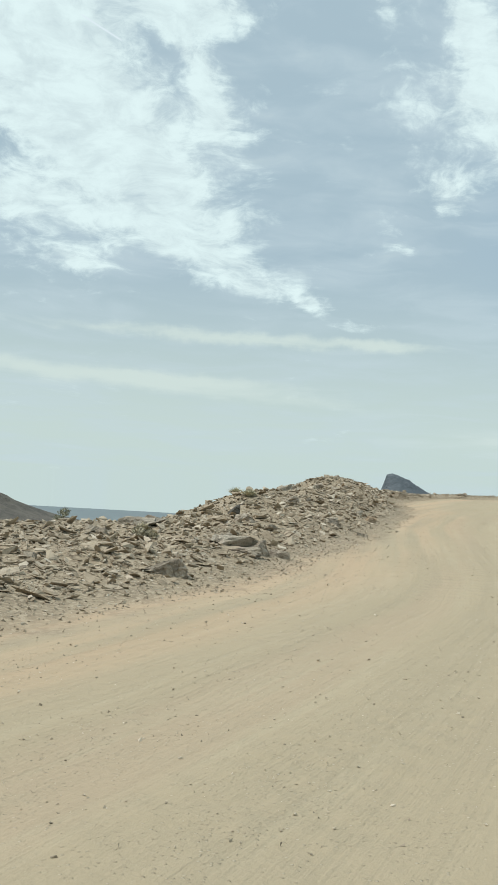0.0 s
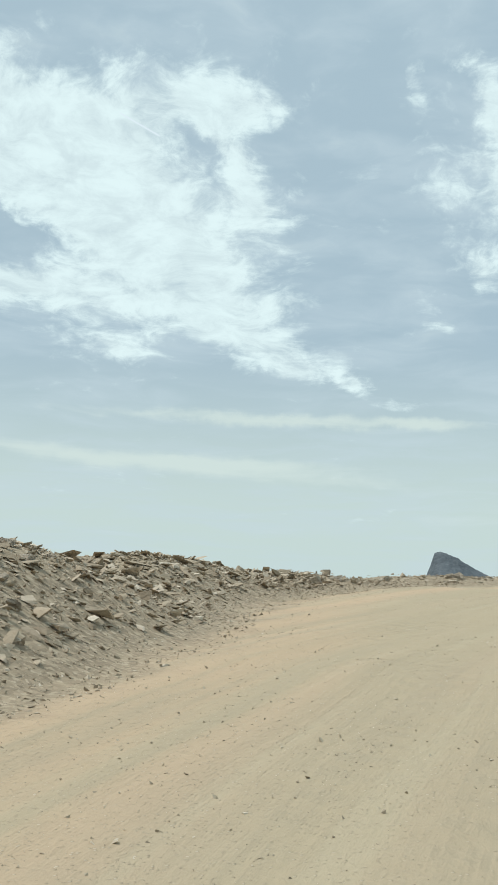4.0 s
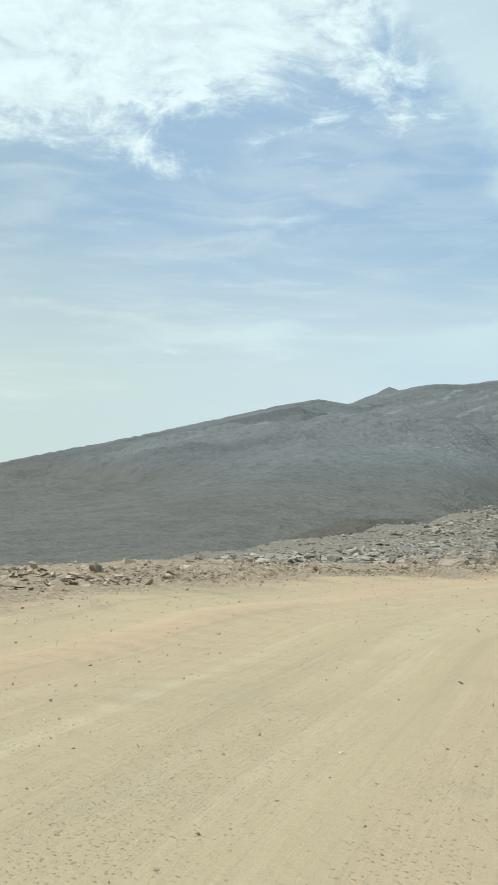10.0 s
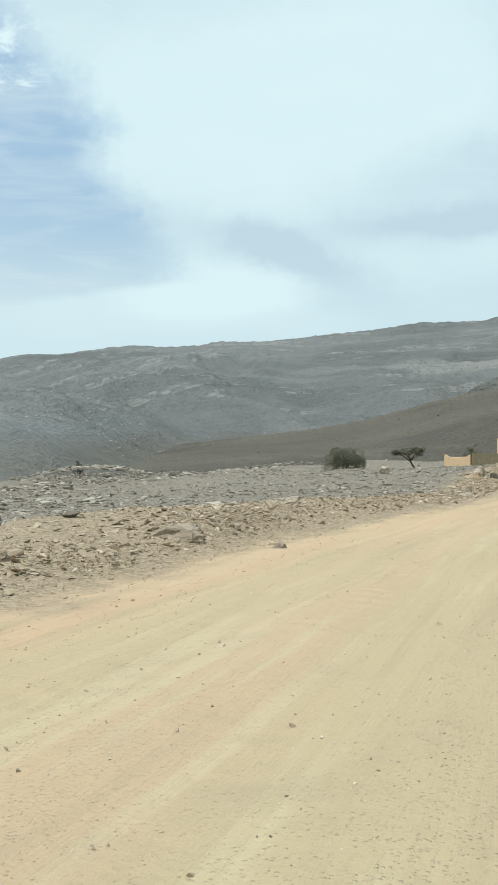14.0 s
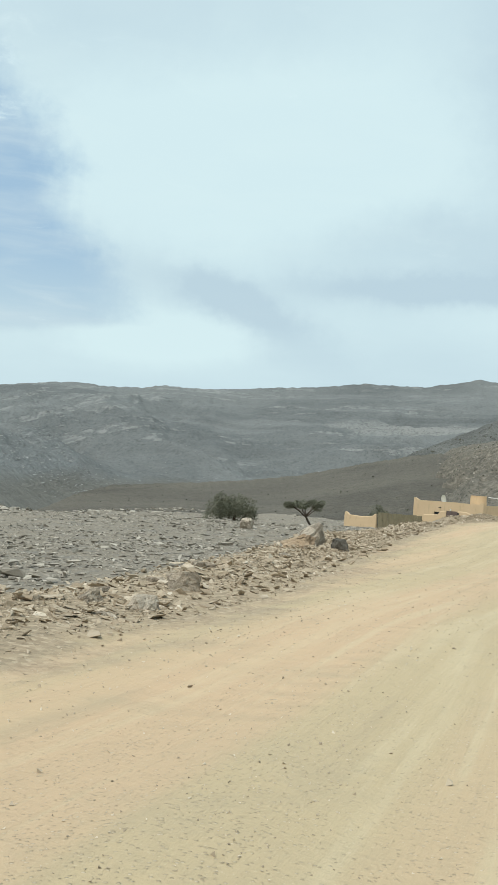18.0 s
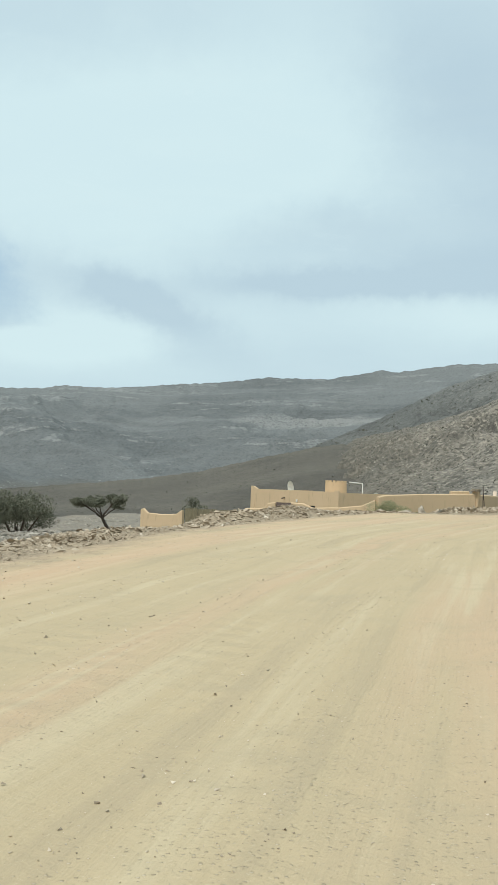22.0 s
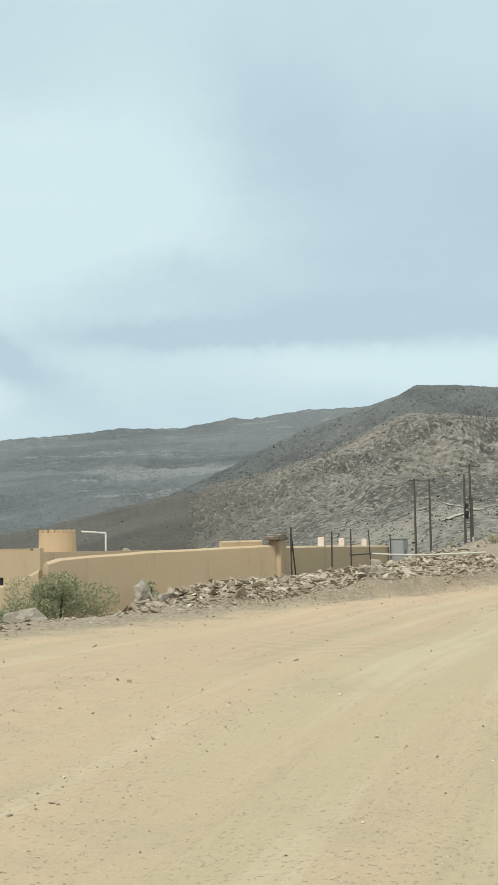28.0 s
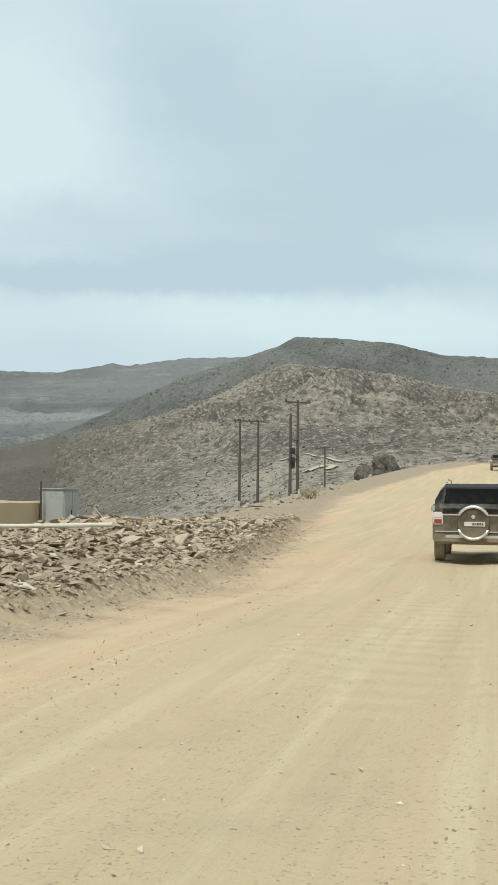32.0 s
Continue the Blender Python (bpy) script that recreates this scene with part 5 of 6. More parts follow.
wall_run("yard_wall", (167.4, 179.0), (167.5, 176.45), 0.25, [(0, -2.52), (0.35, -2.5), (0.62, -2.46), (0.75, -2.1), (1, -2.02)], "sand-plastered yard wall stepping up to the gate")
wall_run("yard_wall", (167.5, 175.15), (169.1, 169.45), 0.25, [(0, -2.0), (0.14, -2.02), (0.26, -2.3), (0.6, -2.2), (0.85, -2.02), (1, -1.62)], "sand-plastered yard wall rising to the compound corner")
wall_run("compound_wall", (169.2, 169.35), (176.75, 166.1), 0.3, [(0, -1.42), (0.05, -1.3), (0.4, -1.14), (1, -1.0)], "long sand-plastered compound wall facing the road")
wall_run("compound_wall", (177.2, 166.1), (202.2, 173.05), 0.3, [(0, -1.06), (0.4, -1.1), (1, -1.2)], "long sand-plastered compound wall with cream merlons")


def metal_fence():
    a, b = Vector((167.25, 184.55, 0)), Vector((167.4, 179.15, 0))
    root = empty("metal_fence", pose(a.x, a.y, height_at(a.x, a.y) - 0.2, 0, 0, math.degrees(math.atan2(b.y - a.y, b.x - a.x))), "grey-green corrugated sheet fence of tall panels", "fence")
    count, w = 9, 0.595
    for k in range(count):
        bm = bmesh.new()
        top = -2.74 - root.location.z + 0.02 * math.sin(k * 2.1)
        prev = None
        for i in range(13):
            x = k * w + i / 12 * (w - 0.02)
            y = 0.025 * (1 if (i // 2) % 2 else -1)
            pair = [bm.verts.new(p) for p in ((x, y, 0), (x, y, top), (x, y + 0.012, top), (x, y + 0.012, 0))]
            if prev:
                for i4 in range(4):
                    bm.faces.new((prev[i4], pair[i4], pair[(i4 + 1) % 4], prev[(i4 + 1) % 4]))
            prev = pair
        part("panel", bm, FENCEM, root)
    part("rail", box(0, 0.045, 1.4, count * w, 0.085, 1.45), DARK, root)
    part("rail", box(0, 0.045, 0.5, count * w, 0.085, 0.55), DARK, root)


FENCEM = material("fence_sheet", plain((0.20, 0.175, 0.11), 0.7, 0.4, 2.0))
PANE = material("window_glass", plain((0.06, 0.06, 0.058), 0.15, 0.1))
GATEM = material("gate_paint", plain((0.13, 0.098, 0.085), 0.7, 0.4, 3.0))
metal_fence()


def gate():
    z = height_at(167.5, 175.8)
    root = empty("metal_gate", pose(167.5, 175.8, z, 0, 0, -90), "dark brown sheet-metal gate in the yard wall", "gate")
    h = -2.03 - z
    part("gate_leaf", box(-0.62, -0.03, 0.03, -0.01, 0.03, h, 0.01), GATEM, root)
    part("gate_leaf", box(0.01, -0.03, 0.03, 0.62, 0.03, h, 0.01), GATEM, root)
    for x in (-0.6, -0.34, -0.08, 0.08, 0.34, 0.6):
        part("rib", box(x - 0.015, -0.045, 0.1, x + 0.015, -0.032, h - 0.08, 0.003), GATEM, root)
    part("handle", tube([(0.06, -0.07, 1.0), (0.06, -0.11, 1.05), (0.06, -0.11, 1.2), (0.06, -0.07, 1.25)], 0.012), STEEL, root, "grey steel handle")
    part("wall_lamp", box(0.78, -0.3, h - 0.35, 0.92, -0.14, h - 0.12, 0.02), DARK, root)


gate()


def house():
    """The flat-roofed house: local x runs along its front, y into it."""
    ax, ay, bx, by = 184.6, 192.0, 182.2, 181.0
    z = -4.9
    turn = math.degrees(math.atan2(by - ay, bx - ax))
    root = empty("house", pose(ax, ay, z, 0, 0, turn), "flat-roofed one-storey sand-plastered house", "house")
    L, D, roof, top = math.hypot(bx - ax, by - ay), 7.5, 3.35, 3.8
    wins = ((3.5, 5.0, 2.12, 2.52), (7.2, 8.5, 2.14, 2.5))
    # front wall in pieces round its two windows
    cuts = [0.0] + [v for w in wins for v in w[:2]] + [L]
    bm = bmesh.new()
    for k in range(0, len(cuts) - 1, 2):
        box(cuts[k], 0, 0, cuts[k + 1], 0.25, roof, bm=bm)
    for x0, x1, z0, z1 in wins:
        box(x0, 0, 0, x1, 0.25, z0, bm=bm)
        box(x0, 0, z1, x1, 0.25, roof, bm=bm)
    part("front_wall", bm, PLASTER, root)
    part("side_wall", box(0, 0.25, 0, 0.25, D, roof), PLASTER, root)
    part("side_wall", box(L - 0.25, 0.25, 0, L, D, roof), PLASTER, root)
    part("back_wall", box(0.25, D - 0.25, 0, L - 0.25, D, roof), PLASTER, root)
    part("roof", box(0.25, 0.25, roof - 0.2, L - 0.25, D - 0.25, roof - 0.05), PLASTER, root)
    # parapet with a raised corner
    bm = bmesh.new()
    prof = [(0, 4.05), (0.25, 4.05), (0.45, 3.98), (0.9, 3.78), (L - 0.5, 3.72), (L - 0.48, 3.84), (L, 3.84)]
    for (x0, z0), (x1, z1) in zip(prof, prof[1:]):
        q = [bm.verts.new(p) for p in ((x0, 0.003, roof), (x1, 0.003, roof), (x1, 0.003, z1), (x0, 0.003, z0), (x0, 0.2, roof), (x1, 0.2, roof), (x1, 0.2, z1), (x0, 0.2, z0))]
        for f in ((0, 1, 2, 3), (5, 4, 7, 6), (3, 2, 6, 7), (0, 3, 7, 4), (1, 5, 6, 2)):
            bm.faces.new([q[i] for i in f])
    part("parapet", bm, PLASTER, root)
    part("parapet", box(L - 0.2, 0.2, roof, L - 0.003, D, 3.66), PLASTER, root)
    part("parapet", box(0.003, 0.2, roof, 0.2, D, 3.78), PLASTER, root)
    for x0, x1, z0, z1 in wins:
        w = part("window", box(x0 + 0.05, 0.13, z0 + 0.04, x1 - 0.05, 0.15, z1 - 0.04), PANE, root, "dark narrow window")
        part("frame", box(x0, 0.1, z0, x1, 0.18, z0 + 0.05), DARK, w)
        part("frame", box(x0, 0.1, z1 - 0.05, x1, 0.18, z1), DARK, w)
        for k in range(7):
            u = x0 + (x1 - x0) * k / 6
            part("bar", box(max(x0, u - 0.02), 0.06, z0, min(x1, u + 0.02), 0.09, z1), DARK, w)
    part("water_spout", tube([(4.6, 0.02, 3.1), (4.6, -0.35, 3.02)], 0.05), DARK, root, "dark metal water spout")
    part("wall_lamp", box(6.2, -0.16, 2.75, 6.34, 0.0, 3.0, 0.03), WHITE, root, "small white wall lamp")
    part("corner_strip", box(0.5, -0.03, 1.2, 0.6, 0.0, 2.9), PLASTER, root)


house()


def tower():
    x, y, top = 188.9, 185.7, -0.15
    z0 = -2.0
    root = empty("round_tower", pose(x, y, z0), "round sand-plastered roof tower with a notched crown", "tower")
    r, h = 0.98, top - z0 - 0.16
    z_low = -2.5
    bm = tube([(0, 0, z_low), (0, 0, 0.4), (0, 0, h)], [r * 1.02, r, r * 0.97], 32)
    part("drum", bm, PLASTER, root)
    for k in range(16):
        a = 2 * math.pi * k / 16
        bm = box(-0.12, -0.09, 0, 0.12, 0.09, 0.16, 0.015)
        bmesh.ops.transform(bm, matrix=pose(math.cos(a) * (r - 0.12), math.sin(a) * (r - 0.12), h - 0.004, 0, 0, math.degrees(a) + 90), verts=bm.verts[:])
        part("merlon", bm, PLASTER, root)
    pipe = empty("water_pipe", pose(190.1, 184.6, -3.2), "white bent water pipe from the roof tower", "pipe")
    part("upright", tube([(0.9, -0.4, 0), (0.9, -0.4, 2.86)], 0.05), WHITE, pipe)
    part("arm", tube([(0.9, -0.4, 2.86), (-0.2, 0.35, 2.95)], 0.045), WHITE, pipe)


tower()


def dish(x, y, z, size, turn, tilt, label):
    root = empty("satellite_dish", pose(x, y, z, 0, 0, turn), label, "dish")
    bm = bmesh.new()
    rings = []
    for k in range(6):
        r = size / 2 * k / 5
        rings.append([bm.verts.new((math.cos(a) * r * 0.92, 0.6 * r * r / size, math.sin(a) * r)) for a in (2 * math.pi * i / 24 for i in range(24))] if k else [bm.verts.new((0, 0, 0))])
    for i in range(24):
        bm.faces.new((rings[0][0], rings[1][i], rings[1][(i + 1) % 24]))
        for k in range(1, 5):
            bm.faces.new((rings[k][i], rings[k + 1][i], rings[k + 1][(i + 1) % 24], rings[k][(i + 1) % 24]))
    bmesh.ops.solidify(bm, geom=bm.faces[:], thickness=0.012)
    bmesh.ops.transform(bm, matrix=pose(0, 0, size * 0.62, tilt, 0, 0), verts=bm.verts[:])
    part("reflector", bm, WHITE, root)
    part("mast", tube([(0, -0.05, 0), (0, -0.05, size * 0.6)], 0.025), STEEL, root)
    part("feed_arm", tube([(0, 0.0, size * 0.2), (0, size * 0.5, size * 0.55)], 0.012), STEEL, root)


dish(187.2, 189.3, -1.56, 1.15, 68, -8, "white satellite dish on the house roof")
dish(190.5, 182.4, -1.75, 0.6, 100, -20, "small white satellite dish on the back roof")
bm = bmesh.new()
bmesh.ops.create_uvsphere(bm, u_segments=16, v_segments=10, radius=0.3)
bmesh.ops.scale(bm, vec=(1, 1, 0.8), verts=bm.verts[:])
dome = part("roof_dome", bm, WHITE, None)
dome.location = (187.6, 190.4, -1.5)
tagged(dome, "small white roof vent dome", "vent")

# a low building behind the house
wing = empty("back_building", pose(190.6, 178.2, -4.6, 0, 0, 97), "low sand-plastered back building with a flat roof", "building")
part("body", box(0, -6, 0, 4.5, 0, 3.0, 0.03), PLASTER, wing)
part("parapet", box(0, -6, 3.0, 4.5, -5.8, 3.25, 0.02), PLASTER, wing)


# ---- fence posts, cabinet, pipe ----
def fence_post(x, y, top, lean, brace=False, label="thin rusty steel angle post"):
    z = height_at(x, y) - 0.1
    root = empty("fence_post", pose(x, y, z, 0, lean, 60), label, "post", "posts along the wall")
    h = top - z
    part("shaft", box(-0.03, -0.03, 0, 0.03, -0.018, h), RUST, root)
    part("flange", box(-0.03, -0.018, 0, -0.018, 0.03, h), RUST, root)
    if brace:
        part("brace", tube([(0.02, -0.03, h - 0.15), (0.5, -0.5, 0.1)], 0.025, 6), RUST, root)


RUST = material("rusty_steel", plain((0.085, 0.065, 0.055), 0.8, 0.5, 12.0))
CABM = material("cabinet_paint", plain((0.36, 0.37, 0.34), 0.6, 0.3, 3.0))
PIPEM = material("pale_pipe", plain((0.62, 0.58, 0.48), 0.55, 0.3, 3.0))
fence_post(177.1, 165.6, -0.42, 1, True, "rusty steel corner post with a slanting brace")
fence_post(184.25, 167.65, -0.53, -1)
fence_post(188.8, 168.95, -0.39, 0)
fence_post(194.35, 170.5, -0.39, 4)
fence_post(201.5, 172.5, -0.59, 2)


def merlon(x, y, top, lean):
    root = empty("wall_merlon", pose(x, y, -1.25, 0, 0, 15.6), "leaning cream-painted block on top of the compound wall", "merlon", "cream blocks on the wall")
    h = top + 1.25
    bm = box(-0.17, -0.13, 0, 0.17, 0.13, h, 0.02)
    for v in bm.verts:
        v.co.x += lean * v.co.z + 0.012 * math.sin(9 * v.co.y + 3 * x)
    part("block", bm, PEACH, root)


merlon(184.1, 168.02, -0.74, 0.32)
merlon(188.6, 169.28, -0.78, 0.25)
merlon(194.64, 170.95, -0.82, 0.22)


def pier():
    z = -1.2
    root = empty("wall_pier", pose(176.97, 166.05, z, 0, 0, 5), "sand-plastered wall pier topped with flat stones", "pier")
    part("shaft", box(-0.24, -0.22, -1.9, 0.24, 0.22, 0.36, 0.03), PLASTER, root)
    for k, (dx, w, h) in enumerate(((-0.1, 0.95, 0.07), (-0.02, 0.7, 0.06), (0.04, 0.5, 0.06))):
        part("flat_stone", box(dx - w / 2, -0.26, 0.36 + 0.068 * k, dx + w / 2, 0.26, 0.36 + 0.068 * k + h, 0.015), STONE, root)


pier()
wall_run("low_parapet", (174.95, 167.02), (176.5, 166.42), 0.2, [(0, -0.86), (1, -0.84)], "low raised parapet behind the compound wall", bottom=-1.6)


def cabinet():
    x, y = 202.3, 172.4
    z = height_at(x, y) - 0.15
    root = empty("electric_cabinet", pose(x, y, z, 0, 0, 8), "grey-green metal electrical cabinet", "cabinet")
    h = -0.8 - z
    part("body", box(-0.5, -0.4, 0.1, 0.62, 0.4, h - 0.05, 0.015), CABM, root)
    part("roof", box(-0.54, -0.44, h - 0.05, 0.66, 0.44, h, 0.015), CABM, root)
    part("plinth", box(-0.5, -0.4, -0.3, 0.62, 0.4, 0.1), PLASTER, root)
    d = part("door", box(-0.46, -0.43, 0.15, 0.05, -0.402, h - 0.1, 0.006), CABM, root)
    part("handle", box(-0.02, -0.46, 0.8, 0.02, -0.43, 1.0, 0.005), DARK, d)
    d = part("door", box(0.08, -0.43, 0.15, 0.58, -0.402, h - 0.1, 0.006), CABM, root)
    part("notice", box(0.42, -0.437, 0.75, 0.52, -0.431, 0.85), WHITE, d, "small white notice")


cabinet()


def white_pipe():
    root = empty("water_pipe", pose(191.4, 166.5, -1.55), "long cream plastic water pipe lying across the rubble", "pipe")
    pts = [(0.2, 2.7, 0.04), (0.15, 1.9, 0.0), (0.05, 0.8, -0.03), (-0.05, -0.4, -0.02), (-0.15, -1.6, 0.02), (-0.3, -2.9, 0.07)]
    part("pipe", tube(pts, 0.045, 10), PIPEM, root)
    part("hose", tube([(-1.8, 2.85, 0.0), (-0.8, 2.8, 0.03), (0.2, 2.7, 0.04)], 0.028, 8), DARK, root, "dark rubber hose end")


white_pipe()


def power_pole(x, y, z, h, lean=0.0, label="weathered wooden power pole", name="power_pole"):
    root = empty(name, pose(x, y, z, 0, lean, 0), label, "power pole", "power poles beside the road")
    part("shaft", tube([(0, 0, -2.0), (0, 0, h * 0.5), (0, 0, h)], [0.18, 0.15, 0.12], 12), WOODPOLE, root)
    return root


def cross_arm(root, x0, x1, z, turn, knobs):
    c, s = math.cos(radians(turn)), math.sin(radians(turn))
    arm = box(x0, -0.06, z - 0.07, x1, 0.06, z + 0.07, 0.01)
    bmesh.ops.transform(arm, matrix=pose(0, 0, 0, 0, 0, turn), verts=arm.verts[:])
    a = part("cross_arm", arm, WOODPOLE, root)
    for u in knobs:
        bm = tube([(u * c, u * s, z + 0.07), (u * c, u * s, z + 0.13), (u * c, u * s, z + 0.2), (u * c, u * s, z + 0.26)], [0.03, 0.07, 0.05, 0.06], 8)
        part("insulator", bm, DARK, a)


# a pair of poles that carry one beam, and the transformer pair beyond
p = power_pole(290.9, 207.0, -3.3, 11.0)
cross_arm(p, -0.9, 3.6, 10.75, -35, (-0.7, 0.5, 1.3, 2.3, 3.3))
q = power_pole(293.1, 205.6, -3.3, 11.0)
p = power_pole(274.8, 193.2, -3.0, 11.2, -0.4, "tall wooden power pole with a cross arm")
cross_arm(p, -1.5, 1.5, 11.05, -35, (-1.35, 0.0, 1.35))
part("stay_pipe", tube([(0.25, -0.2, 0), (0.25, -0.2, 2.6)], 0.06), STEEL, p, "grey steel cable pipe")
part("label_plate", box(-0.75, -0.45, 0.75, -0.4, -0.35, 2.4, 0.02), WHITE, p, "white meter box on the pole")
q = power_pole(274.0, 193.7, -3.0, 9.9, 0.3, "wooden transformer pole with switch gear")
for k, (z0, w) in enumerate(((5.9, 0.5), (5.0, 0.65), (4.5, 0.35))):
    part("switch_gear", box(-w / 2, -0.45, z0, w / 2, -0.1, z0 + 0.55, 0.04), DARK, q)
part("link_beam", box(-0.1, -0.55, 7.2, 0.9, -0.45, 7.3), DARK, q)
part("link_beam", box(-0.1, -0.55, 5.75, 0.9, -0.45, 5.85), DARK, q)
p = power_pole(388.3, 232.3, -1.0, 9.3)
cross_arm(p, -2.6, 2.6, 9.1, -20, (-2.4, 0, 2.4))
q = power_pole(381.6, 229.8, -1.0, 9.3)
cross_arm(q, -1.6, 1.6, 9.1, -20, (-1.4, 0, 1.4))


def cable(a, b, sag, label):
    pts = []
    for k in range(15):
        u = k / 14
        p = Vector(a).lerp(Vector(b), u)
        p.z -= sag * 4 * u * (1 - u)
        pts.append(p)
    ob = part("power_cable", tube(pts, 0.018, 5), DARK, None)
    tagged(ob, label, "cable", "overhead cables")


for k, (u, v) in enumerate(((-0.5, -1.2), (1.4, 0.0), (3.2, 1.2))):
    c, s = math.cos(radians(-35)), math.sin(radians(-35))
    cable((290.9 + u * c, 207.0 + u * s, 7.95), (274.8 + v * c, 193.2 + v * s, 8.3), 0.15, "thin dark overhead cable between power poles")

# ---- plants ----
def m_leaf(dark, pale):
    def build(n, pos, obj):
        isl = n.add("ShaderNodeNewGeometry").outputs["Random Per Island"]
        return n.mix(isl, dark, pale), 0.8, None, 0, {}
    return build


LEAF = material("acacia_leaf", m_leaf((0.095, 0.10, 0.068), (0.175, 0.178, 0.124)))
SCRUB = material("scrub_leaf", m_leaf((0.245, 0.255, 0.135), (0.37, 0.37, 0.215)))
DRY = material("dry_scrub", m_leaf((0.34, 0.30, 0.20), (0.52, 0.46, 0.33)))
OLIVE = material("grey_olive_leaf", m_leaf((0.25, 0.24, 0.165), (0.38, 0.365, 0.26)))
STRAW = material("straw_scrub", m_leaf((0.42, 0.40, 0.28), (0.60, 0.56, 0.42)))
BARK = material("acacia_bark", plain((0.085, 0.065, 0.05), 0.9, 0.5, 10.0))
CLIFFM = material("cliff_stone", m_leaf((0.24, 0.245, 0.235), (0.38, 0.38, 0.36)))
HILLSCRUB = material("hill_shrub", m_leaf((0.05, 0.052, 0.036), (0.095, 0.095, 0.066)))


def leaves(centres, count, size, rng, flat=1.0):
    """Many small leaf pieces round clump centres (x, y, z, radius)."""
    c = np.array(centres, float)
    pick = rng.integers(0, len(c), count)
    d = rng.normal(0, 1, (count, 3))
    d /= np.linalg.norm(d, axis=1)[:, None]
    r = rng.uniform(0.25, 1, count) ** 0.5
    p = c[pick, :3] + d * (r * c[pick, 3])[:, None] * np.array((1, 1, flat))
    a, b = rng.normal(0, 1, (2, count, 3))
    a /= np.linalg.norm(a, axis=1)[:, None]
    b = np.cross(a, b)
    b /= np.linalg.norm(b, axis=1)[:, None]
    k = size * rng.uniform(0.5, 1.4, count)[:, None]
    v = np.stack([p - a * k, p + b * k * 0.45, p + a * k, p - b * k * 0.45], 1).reshape(-1, 3)
    f = np.arange(count * 4).reshape(-1, 4)
    return v, f


def crown_mesh(name, v, f, mat, parent):
    ob = grid_mesh(name, v, f, mat, smooth=False)
    ob.parent = parent
    return ob


def limb(a, b, r0, r1, bend, rnd):
    a, b = Vector(a), Vector(b)
    pts = []
    for k in range(5):
        u = k / 4
        p = a.lerp(b, u)
        w = math.sin(math.pi * u) * bend
        pts.append(p + Vector((rnd.uniform(-w, w), rnd.uniform(-w, w), rnd.uniform(-w, w) * 0.5)))
    return pts, [r0 + (r1 - r0) * k / 4 for k in range(5)]


def acacia(x, y, top, wide, seed, lean, label):
    z = height_at(x, y) - 0.1
    h = top - z
    rnd, rng = random.Random(seed), np.random.default_rng(seed)
    root = empty("acacia_tree", pose(x, y, z), label, "tree")
    fork = Vector((lean * 0.64, -lean * 0.77, h * 0.48))
    pts, rad = limb((0, 0, 0), fork, 0.19, 0.12, 0.08, rnd)
    part("trunk", tube(pts, rad, 10), BARK, root)
    cl = []
    for k in range(9):
        a = 2 * math.pi * k / 9 + rnd.uniform(-0.3, 0.3)
        d = wide / 2 * rnd.uniform(0.45, 0.95)
        e = (lean * 0.9 + math.cos(a) * d, -lean * 1.08 + math.sin(a) * d, h * rnd.uniform(0.78, 0.92))
        pts, rad = limb(fork, e, 0.075, 0.02, 0.15, rnd)
        part("limb", tube(pts, rad, 7), BARK, root)
        cl.append((*e, wide * rnd.uniform(0.11, 0.17)))
        for _ in range(2):
            cl.append((e[0] + rnd.uniform(-1, 1) * wide * 0.13, e[1] + rnd.uniform(-1, 1) * wide * 0.13, e[2] + rnd.uniform(-0.05, 0.1) * h, wide * rnd.uniform(0.07, 0.13)))
    cl.append((lean * 0.85, -lean, h * 0.9, wide * 0.2))
    crown_mesh("crown", *leaves(cl, 9000, 0.085, rng, 0.62), LEAF, root)


def bush(x, y, top, wide, deep, seed, label, mat, count=3200, size=0.05, name="bush", turn=0):
    z = height_at(x, y) - 0.08
    h = top - z
    rnd, rng = random.Random(seed), np.random.default_rng(seed)
    root = empty(name, pose(x, y, z, 0, 0, turn), label, "bush")
    cl = []
    for k in range(16):
        a, d = rnd.uniform(0, 2 * math.pi), rnd.uniform(0, 1) ** 0.6
        px, py = math.cos(a) * d * wide * 0.38, math.sin(a) * d * deep * 0.38
        cl.append((px, py, h * rnd.uniform(0.3, 0.86) * (1 - 0.35 * d * d), min(wide, h * 1.6) * rnd.uniform(0.12, 0.21)))
    for k in range(6):
        c = cl[k]
        pts, rad = limb((c[0] * 0.15, c[1] * 0.15, 0), c[:3], 0.03 * h + 0.008, 0.008, 0.06, rnd)
        part("stem", tube(pts, rad, 6), BARK, root)
    crown_mesh("crown", *leaves(cl, count, size, rng, 0.85), mat, root)


